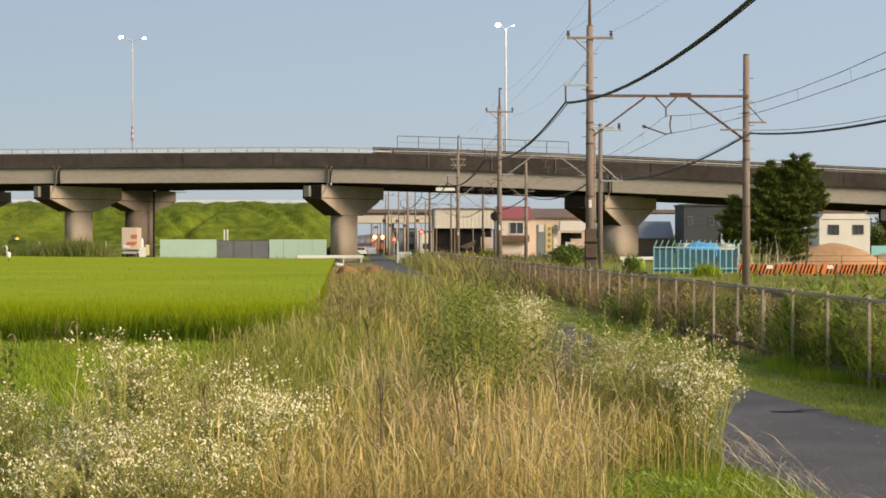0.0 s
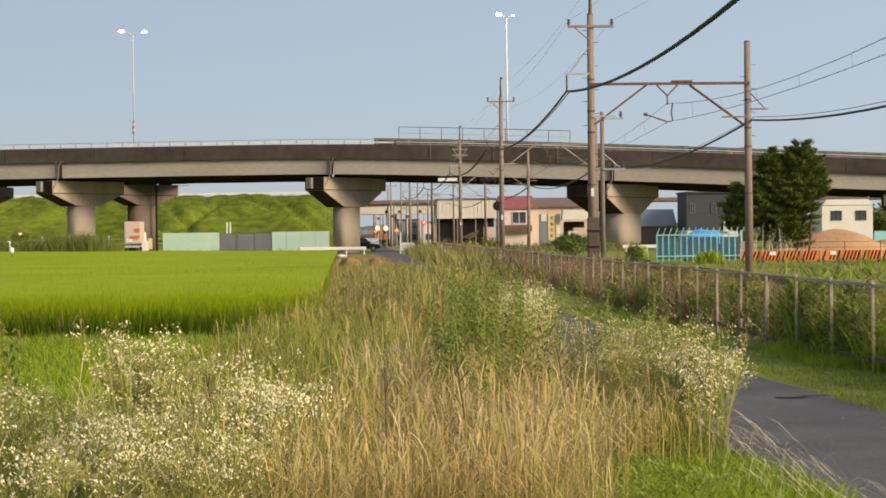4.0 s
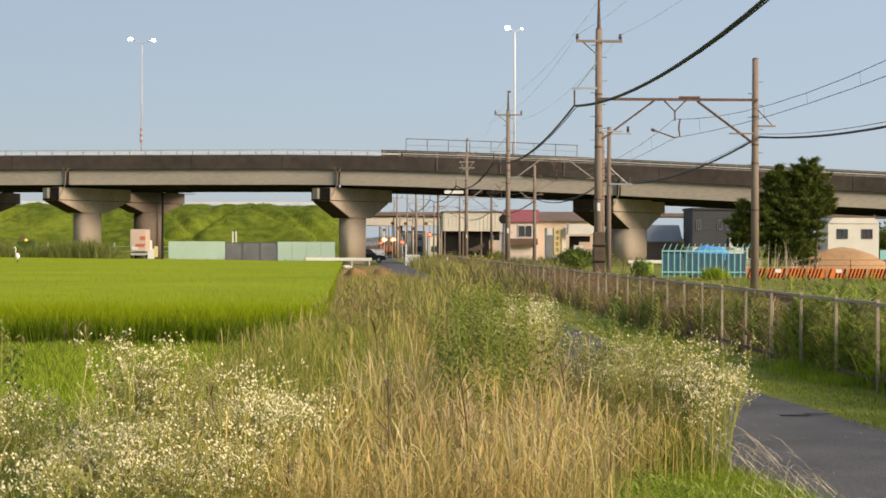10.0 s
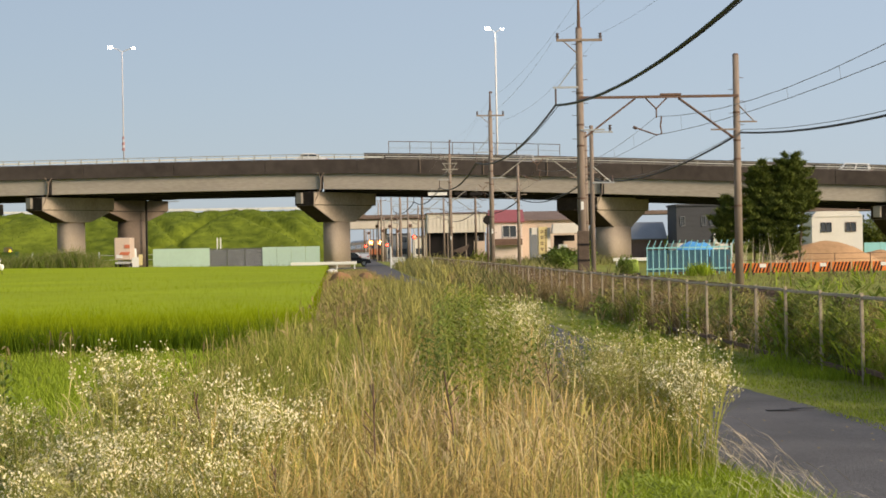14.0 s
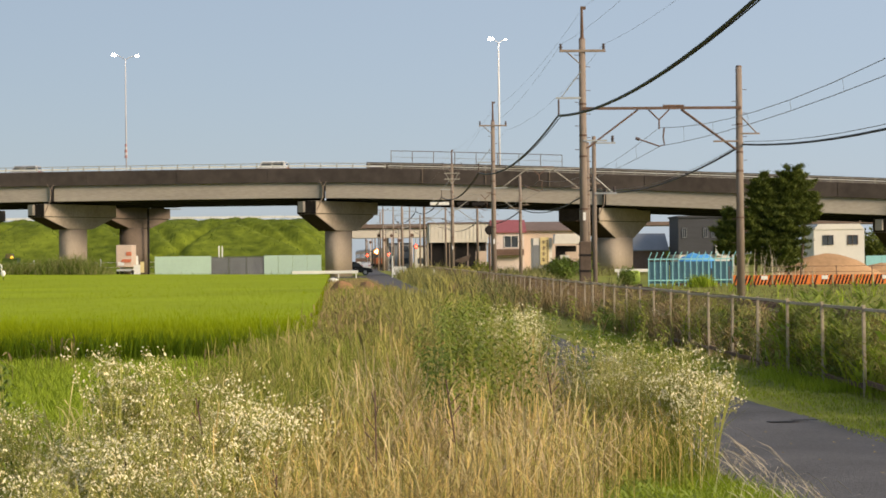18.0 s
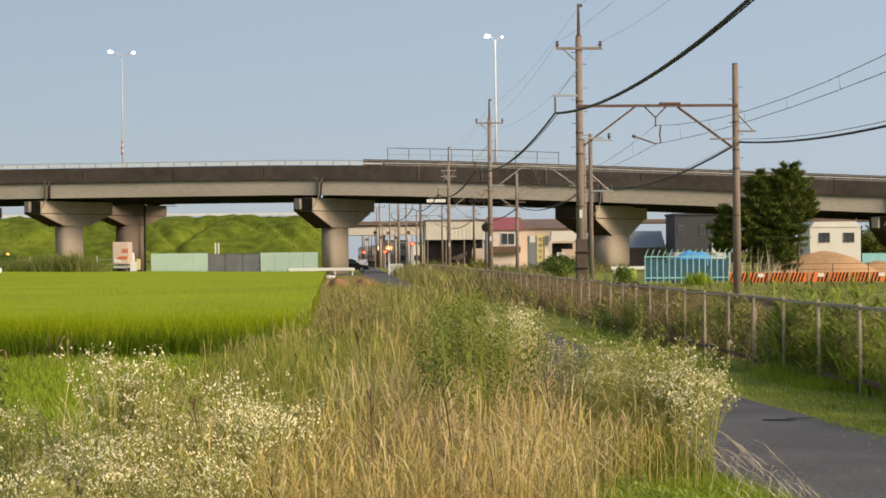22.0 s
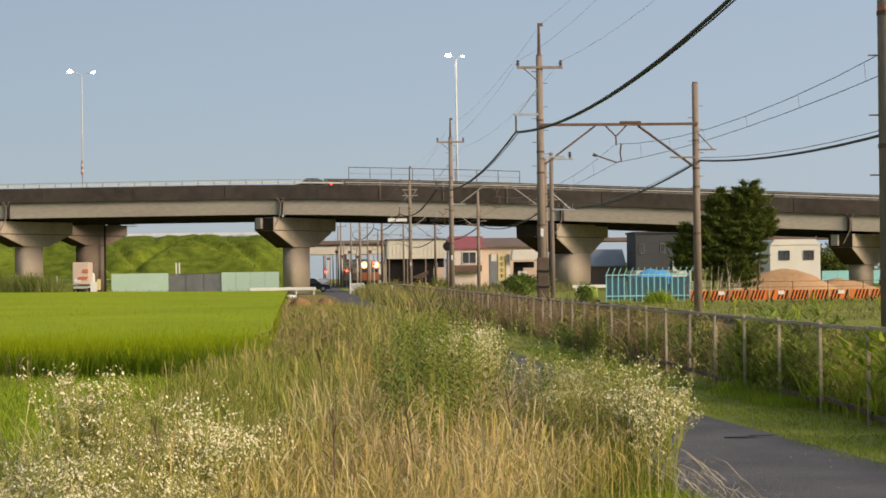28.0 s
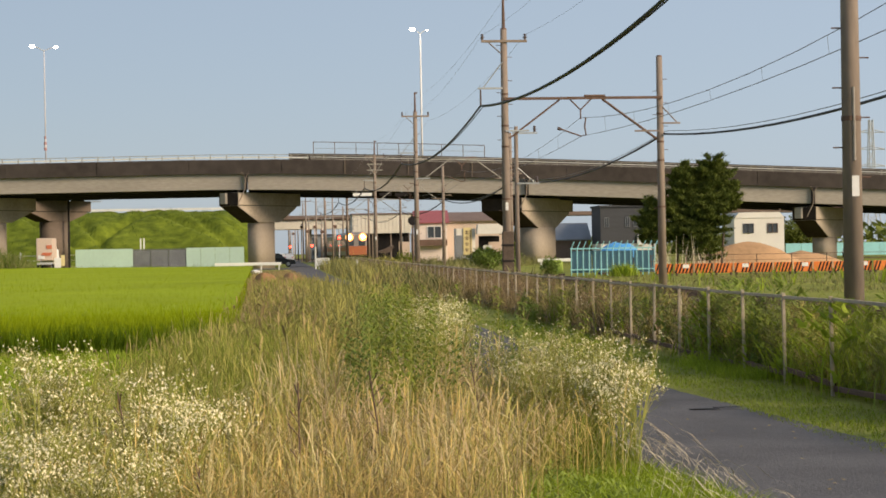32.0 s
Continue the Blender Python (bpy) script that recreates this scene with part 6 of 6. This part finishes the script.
lineside("works_weeds", M["dustweed"], 1500, 14.2, 26, 160, 204, 0.6, 1.5, 0.04, 0.09, 0.5, "olive weeds along the sheds beside the track", 0.5, 3)
lineside("works_weeds", M["grass"], 900, 5.5, 8.3, 168, 215, 0.5, 1.3, 0.04, 0.08, 0.5, "olive weeds between the lane and the track", 0.5, 3)
lineside("yard_grass", M["dustweed"], 6000, 15.6, 36, 60, 95, 0.1, 0.32, 0.02, 0.05, 0.5, "rough grass in the yard beyond the track", 0.5, 3)
lineside("yard_tall_weeds", M["lush"], 230, 15.6, 34, 60, 96, 0.6, 1.2, 0.03, 0.06, 0.5, "tall weeds beyond the track", 0.35, 4)


def bush(name, x, y, rx, ry, h, n, leaf, material, label, category="bush"):
    t = thing(name, x, y, rise(y), label, category)
    st = Shape()
    for i in range(7):
        a = i * 0.9
        st.tube((0, 0, -0.02), (rx * 0.6 * math.cos(a), ry * 0.6 * math.sin(a), h * 0.6), 0.03, 0.01, 5)
    tagged(part("branch_tangle", st, M["bark"], t), kind="stuff")
    u = rng.uniform(0, 1, n) ** 0.4
    a, b = rng.uniform(0, 6.283, n), rng.uniform(-0.95, 1, n)
    k = np.sqrt(np.clip(1 - b * b, 0, 1))
    lump = 1 + 0.25 * np.sin(a * 3 + b * 4)
    xx, yy, zz = rx * u * lump * k * np.cos(a), ry * u * lump * k * np.sin(a), np.maximum(0.02, h * 0.42 + h * 0.5 * u * lump * b)
    part("foliage", blades_mesh("foliage", material, xx, yy, zz, np.full(n, leaf), np.full(n, leaf * 0.5), rng.uniform(0.2, 0.9, n), 2, rng.uniform(0.2, 1.2, n)), None, t)
    return t


x, y = area(22000, -62, -22.8, 164, 172, 0.5)
h = rng.uniform(1.5, 2.9, len(x)) * (0.85 + 0.15 * np.sin(x * 0.45)) * np.clip((-22.3 - x) / 5 + 0.35, 0.35, 1.0)
for k, paint in enumerate(("bankweed", "dustweed")):
    xx, yy, hh = x[k::2], y[k::2], h[k::2]
    stuff("reed_mound", blades_mesh("reed_mound", M[paint], xx, yy, 0.2 + field_rise(xx, yy), hh, rng.uniform(0.03, 0.07, len(xx)), rng.uniform(0.1, 0.6, len(xx)), 3), "long mound of tall olive-green grass beyond the rice", "grass")
bush("bush", 21.5, 190, 2.0, 1.5, 1.7, 2200, 0.22, M["grass"], "low green bush by the sheds")
bush("bush", 15.2, 102.5, 0.55, 0.5, 1.2, 1100, 0.12, M["weed"], "dark green bush beside the turquoise fence")
bush("bush", 14.6, 130, 1.0, 1.0, 1.7, 700, 0.25, M["weed"], "dark green bush near the fence")
lineside("fence_tuft", M["lush"], 420, 18.1, 19.1, 97.4, 98.6, 0.6, 1.3, 0.03, 0.06, 0.5, "tuft of tall green weeds before the turquoise fence", 0.2, 3)
for bx, by, bh, bm in ((7.4, 128, 1.2, "halfdry"), (12.8, 188, 1.5, "grass"), (20.0, 160, 1.4, "weed")):
    bush("roadside_bush", bx, by, 1.2, 1.5, bh, 380, 0.24, M[bm], "loose yellow-green bush beside the lane and track")
bush("hedge", 68.0, 235, 4.0, 3.0, 5.2, 2600, 0.5, M["leaf"], "tall dark hedge beside the white house", "hedge")


# ---- the tree by the pole ----
def spray_tree(x, y, lobes, stems, seed):
    """A many-stemmed evergreen: outward sprays of foliage in loose tiers, with dark gaps between them."""
    r = random.Random(seed)
    t = thing("tree", x, y, rise(y), "dense dark evergreen tree with tiered sprays and several trunks", "tree")
    limbs = Shape()
    for sx, sy, tx, tz in stems:
        part("trunk", Shape().line([(sx, sy, -0.05), (sx + (tx - sx) * 0.3, sy, tz * 0.4), (tx, sy * 0.6, tz)], 0.075, 7), M["bark"], t, smooth=True)
    px, py, pz, ang, out = [], [], [], [], []
    for cx, cy, cz, rx, ry, rz, many in lobes:
        for k in range(many):
            a = r.uniform(0, 6.283)
            b = r.uniform(-0.85, 1.0)
            q = math.sqrt(max(0.0, 1 - b * b))
            d = r.uniform(0.55, 1.02) * (1 + 0.16 * math.sin(3 * a + 5 * b + cx))
            z = cz + rz * b * d
            z = round(z / 0.42) * 0.42 + r.uniform(-0.08, 0.08)
            tip = (cx + rx * q * d * math.cos(a), cy + ry * q * d * math.sin(a), z)
            root = (cx + rx * 0.25 * q * math.cos(a), cy + ry * 0.25 * q * math.sin(a), z - 0.25)
            limbs.tube(root, tip, 0.022, 0.008, 4, caps=False)
            n = 130
            u = rng.uniform(0.15, 1.08, n)
            side = rng.normal(0, 0.20, n) * (1.15 - 0.6 * u)
            ca, sa = math.cos(a), math.sin(a)
            px.append(root[0] + (tip[0] - root[0]) * u - sa * side)
            py.append(root[1] + (tip[1] - root[1]) * u + ca * side)
            pz.append(root[2] + (tip[2] - root[2]) * u + rng.normal(0, 0.05, n) - 0.25 * np.abs(side))
    tagged(part("limb_tangle", limbs, M["bark"], t), kind="stuff")
    xx, yy, zz = np.concatenate(px), np.concatenate(py), np.concatenate(pz)
    ok = zz > 0.6
    xx, yy, zz = xx[ok], yy[ok], zz[ok]
    n = len(xx)
    tagged(part("crown", blades_mesh("crown", M["conifer"], xx, yy, zz, rng.uniform(0.14, 0.28, n), rng.uniform(0.045, 0.09, n), rng.uniform(0.0, 0.5, n), 2, rng.uniform(0.3, 1.6, n)), None, t), kind="stuff")
    return t


spray_tree(25.5, 112, [(0.55, 0, 2.3, 2.0, 1.5, 1.6, 120), (0.9, 0, 4.1, 2.2, 1.6, 1.45, 140), (1.4, 0, 6.1, 1.5, 1.1, 1.15, 75), (-0.4, 0, 5.4, 1.25, 1.0, 1.3, 75),
                       (-2.45, 0.4, 3.0, 1.0, 0.9, 1.6, 85), (2.45, 0, 4.8, 1.15, 0.9, 1.0, 45), (-1.2, 0, 3.4, 1.2, 1.0, 1.7, 80)],
           [(-0.9, 0.0, -0.5, 5.0), (-0.3, 0.4, 0.3, 5.8), (0.5, -0.2, 1.2, 6.6), (1.2, 0.3, 1.9, 5.4), (-2.3, 0.4, -2.4, 3.4), (1.9, -0.1, 2.3, 4.6)], 4)

lineside("tree_reeds", M["palestraw"], 150, 22.6, 27.0, 107.5, 109.5, 0.9, 2.6, 0.02, 0.04, 0.15, "tall pale dry reeds before the tree", 0.3, 4)

# far tree belt that closes the land behind the houses
n = 9000
bx = rng.uniform(-260, 330, n)
bx = np.where((bx > -30) & (bx < 30), bx + 75, bx)
by = rng.uniform(360, 420, n)
bz = rng.uniform(0, 1, n) ** 0.7 * (3.4 + 1.6 * np.sin(bx * 0.06) + 1.0 * np.sin(bx * 0.21))
stuff("far_trees", blades_mesh("far_trees", M["leaf"], bx, by, np.clip(bz, 0.0, 9), np.full(n, 1.6), np.full(n, 1.4), rng.uniform(0.2, 0.9, n), 2, rng.uniform(0.3, 1.0, n)), "belt of distant dark trees", "trees")


# ---- vehicles ----
def car(x, y, z, paint, label, kind="saloon", tail=False, head=False, group="cars", turn=0.0):
    """A car that heads along its own -X."""
    t = thing("car" if kind != "van" else "van", x, y, z, label, "car" if kind != "van" else "van", group, turn=turn)
    L, W, H = (4.3, 1.7, 1.45) if kind == "saloon" else (3.9, 1.65, 1.52)
    body = Shape().prism([(-L / 2, 0.3), (-L / 2 + 0.08, 0.72), (-L / 2 + 1.05, 0.86), (L / 2 - 0.12, 0.92), (L / 2, 0.7), (L / 2 - 0.04, 0.28)], -W / 2, W / 2, "y")
    part("body", body, M[paint], t, bevel=0.06, smooth=False)
    if kind == "saloon":
        cab = [(-L / 2 + 1.0, 0.85), (-L / 2 + 1.75, H), (L / 2 - 1.3, H), (L / 2 - 0.35, 0.9)]
    else:
        cab = [(-L / 2 + 0.7, 0.85), (-L / 2 + 1.25, H), (L / 2 - 0.3, H), (L / 2 - 0.1, 0.9)]
    part("cabin", Shape().prism(cab, -W / 2 + 0.1, W / 2 - 0.1, "y"), M[paint], t, "painted cabin and roof", bevel=0.05)

    def side(u, v):
        """A point on the cabin's side: u along it, v up it."""
        lo, hi = cab[0][0] + (cab[3][0] - cab[0][0]) * u, cab[1][0] + (cab[2][0] - cab[1][0]) * u
        return lo + (hi - lo) * v, 0.87 + (H - 0.87) * v

    for sy in (-1, 1):
        for u0, u1 in ((0.06, 0.47), (0.52, 0.92)):
            part("side_window", Shape().prism([side(u0, 0.08), side(u0, 0.84), side(u1, 0.84), side(u1, 0.08)], sy * (W / 2 - 0.11), sy * (W / 2 - 0.09), "y"), M["glass"], t)
    for u, d, name in ((0.0, -0.012, "windscreen"), (1.0, 0.012, "rear_window")):
        p, q = side(u, 0.1), side(u, 0.86)
        part(name, Shape().prism([(p[0] + d, p[1]), (q[0] + d, q[1]), (q[0] - d, q[1]), (p[0] - d, p[1])], -W / 2 + 0.2, W / 2 - 0.2, "y"), M["glass"], t)
    for sx in (-L / 2 + 0.8, L / 2 - 0.8):
        for sy in (-1, 1):
            w = part("wheel", Shape().tube((sx, sy * (W / 2 - 0.18), 0.31), (sx, sy * (W / 2 + 0.01), 0.31), 0.31, n=16), M["rubber"], t)
            part("rim", Shape().tube((sx, sy * (W / 2 + 0.012), 0.31), (sx, sy * (W / 2 + 0.02), 0.31), 0.19, n=12), M["steel"], w)
    for sy in (-0.6, 0.6):
        part("headlight", Shape().box(-L / 2 + 0.03, sy, 0.55, 0.06, 0.34, 0.15), M["carlamp" if head else "white"], t)
        part("tail_light", Shape().box(L / 2 - 0.02, sy, 0.76, 0.06, 0.32, 0.16), M["taillamp" if tail else "redroof"], t)
    return t


LANE = 4.2


def lane_pose(x):
    """A place on the flyover's lane."""
    x = min(118.0, max(-128.0, x))
    dz = (deck_z(x + 1) - deck_z(x - 1)) / 2
    return pose(x, fascia_y(x) + LANE, deck_z(x) + 0.81, 0, -math.degrees(math.atan(dz)), math.degrees(math.atan(-0.15)))


black_car = car(-2.4, 196, rise(196) + 0.02, "carblack", "black car waiting on the lane under the flyover", group="waiting cars", turn=180)
car(1.3, 300, rise(300) + 0.02, "carsilver", "silver car queueing before the level crossing", tail=False, group="waiting cars", turn=-92)
car(0.9, 312, rise(312) + 0.02, "carwhite", "white car queueing before the crossing with tail lamps lit", tail=True, group="waiting cars", turn=-92)
car(-0.4, 296, rise(296) + 0.02, "carwhite", "white car facing the flyover", head=False, group="waiting cars", turn=88)
car(62.5, 196, rise(196) - 0.03, "carnavy", "dark blue van parked under the flyover", "van", group="waiting cars", turn=70)
car(23.6, 210, rise(210) + 0.02, "carwhite", "white van parked before the signboard shed", "van", group="waiting cars", turn=96)
dark_pair = [car(118, 0, 0, "carblack", "dark car driving over the flyover with tail lamps lit", tail=True, group="flyover traffic"),
             car(118, 0, 0, "carnavy", "dark blue car driving over the flyover with tail lamps lit", tail=True, group="flyover traffic")]
white_car = car(118, 0, 0, "carwhite", "white car driving over the flyover", group="flyover traffic")
dark_van = car(118, 0, 0, "carsilver", "grey van driving over the flyover", "van", group="flyover traffic")
white_van = car(118, 0, 0, "carwhite", "white van driving over the flyover", "van", group="flyover traffic")
last_car = car(118, 0, 0, "carblack", "dark car with lit tail lamps on the flyover", tail=True, group="flyover traffic")


def train():
    t = thing("train", 4, 330, 0.9, "approaching orange and grey electric train with bright headlights", "train")
    # it runs along its own -Y; the front stands at the origin
    W, H = 2.75, 2.75
    for i in range(3):
        y0 = i * 18.6
        part("car_body", Shape().box(0, y0 + 9.1, 0.2, W, 18.0, H), M["trainface"], t, bevel=0.12)
        part("car_stripe", Shape().box(0, y0 + 9.1, 0.75, W + 0.03, 17.8, 0.55), M["trainside"], t, "orange band")
        part("car_roof", Shape().prism([(-W / 2 + 0.05, H + 0.15), (-W / 2 + 0.5, H + 0.45), (W / 2 - 0.5, H + 0.45), (W / 2 - 0.05, H + 0.15)], y0 + 0.2, y0 + 18, "y"), M["greywall"], t)
        for sx in (-1, 1):
            for k in range(6):
                part("side_window", Shape().box(sx * (W / 2 + 0.005), y0 + 2.4 + k * 2.65, 1.5, 0.03, 2.0, 0.8), M["glass"], t)
        for yy in (2.6, 15.6):
            part("bogie", Shape().box(0, y0 + yy, -0.3, 2.0, 2.4, 0.5), M["black"], t)
    part("front_panel", Shape().box(0, -0.02, 0.25, W - 0.1, 0.12, 1.15), M["trainside"], t, "orange front panel", bevel=0.04)
    part("windscreen", Shape().box(-0.68, -0.03, 1.45, 0.95, 0.06, 0.9).box(0.68, -0.03, 1.45, 0.95, 0.06, 0.9), M["glass"], t)
    part("front_door", Shape().box(0, -0.04, 0.4, 0.62, 0.06, 2.0), M["trainface"], t)
    part("skirt", Shape().box(0, 0.1, -0.35, 2.3, 0.3, 0.5), M["black"], t)
    for sx in (-0.86, 0.86):
        part("headlight", Shape().tube((sx, -0.06, 2.55), (sx, -0.16, 2.55), 0.24, n=16), M["headlight"], t, "bright warm headlight")
    # wide glowing discs draw the glare round each headlight
    for sx in (-0.86, 0.86):
        part("lamp_reflector", Shape().tube((sx, -0.05, 2.55), (sx, -0.10, 2.55), 0.52, n=16), M["lampglow"], t, "glowing disc for the headlight's glare")
    part("pantograph", Shape().line([(-0.6, 9, 3.2), (0, 8, 4.1), (0.6, 9, 3.2)], 0.03, 5).box(0, 8, 4.1, 1.6, 0.1, 0.06), M["steel"], t)
    return t


express = train()
far_car = car(-6, 308, 8.72, "carblack", "distant dark car on the embankment road", group="embankment traffic")


def train_pose(y):
    slope = -2 * 1.4e-4 * max(0.0, y - 115)
    return pose(track_x(y), y, rise(y) + 0.85, 0, 0, -math.degrees(math.atan(slope)))


def ride(ob, rows):
    """Drive a thing along the flyover; it waits at the ends."""
    walk(ob, [(t, lane_pose(x)) for t, x in rows])


def motions():
    ride(dark_pair[0], [(0, 98.9), (2, 65.3), (4, 31.7), (6, -1.9), (7, -19.2), (8, -34.8), (10, -67), (13, -115), (14, -118), (32, -118)])
    ride(dark_pair[1], [(0, 101.9), (2, 68.3), (4, 34.7), (6, 1.2), (7, -15.6), (8, -31), (10, -62), (13, -108), (14, -111), (32, -111)])
    ride(white_car, [(0, 116), (6, 116), (7, 112), (9, 80), (11, 46.5), (12, 28.9), (13.5, 3.1), (14.5, -12.6), (16, -36), (20, -100), (21, -104), (32, -104)])
    ride(dark_van, [(0, 109), (7, 109), (8, 105), (10, 77), (12, 47.5), (13, 32.5), (14, 16.5), (16.5, -18), (17, -24), (18, -35), (24, -97), (25, -99), (32, -99)])
    ride(white_van, [(0, 102), (9, 102), (10.5, 98), (12, 80), (14, 49.6), (15.5, 27), (17, 5.0), (18, -9), (19, -22), (20, -33.8), (24, -80), (26, -94), (32, -94)])
    ride(last_car, [(0, 95), (18, 95), (20, 91), (22, 70), (23.5, 52), (25, 34), (25.5, 27.7), (27, 9), (28, -0.4), (29, -9.5), (30, -18.4), (31, -27), (32, -35.5)])
    walk(express, [(t, train_pose(y)) for t, y in ((0, 362), (6, 360), (12, 356), (16, 350), (19, 339), (21, 331), (23, 320), (25, 304.5), (26.5, 290.5), (28, 273), (29, 263), (30, 253.5), (31, 244), (32, 234))])
    walk(black_car, [(0, pose(-2.7, 196, 0.27, 0, 0, 180)), (1, pose(-0.6, 196, 0.27, 0, 0, 180)), (2, pose(-0.9, 196, 0.27, 0, 0, 180)),
                     (3.5, pose(-0.6, 196, 0.27, 0, 0, 180)), (5, pose(-0.6, 196, 0.27, 0, 0, 180)), (32, pose(-0.6, 196, 0.27, 0, 0, 180))])
    walk(far_car, [(0, pose(-4.5, 308, 7.95)), (7.4, pose(-4.6, 308, 7.95)), (8.2, pose(-10.5, 308, 8.2)), (9, pose(-22, 308, 8.2)), (12, pose(-67, 308, 8.2)), (17, pose(-140, 308, 8.2)), (32, pose(-150, 308, 8.2))])
    r = random.Random(5)
    for ob in SWAY:
        base, a, p = ob.matrix_basis.copy(), r.uniform(0.5, 1.6), r.uniform(0, 6.28)
        walk(ob, [(t, base @ pose(0, 0, 0, a * math.sin(1.1 * t + p), a * 0.7 * math.sin(0.8 * t + 2 * p), 0)) for t in range(0, 33, 2)])


motions()
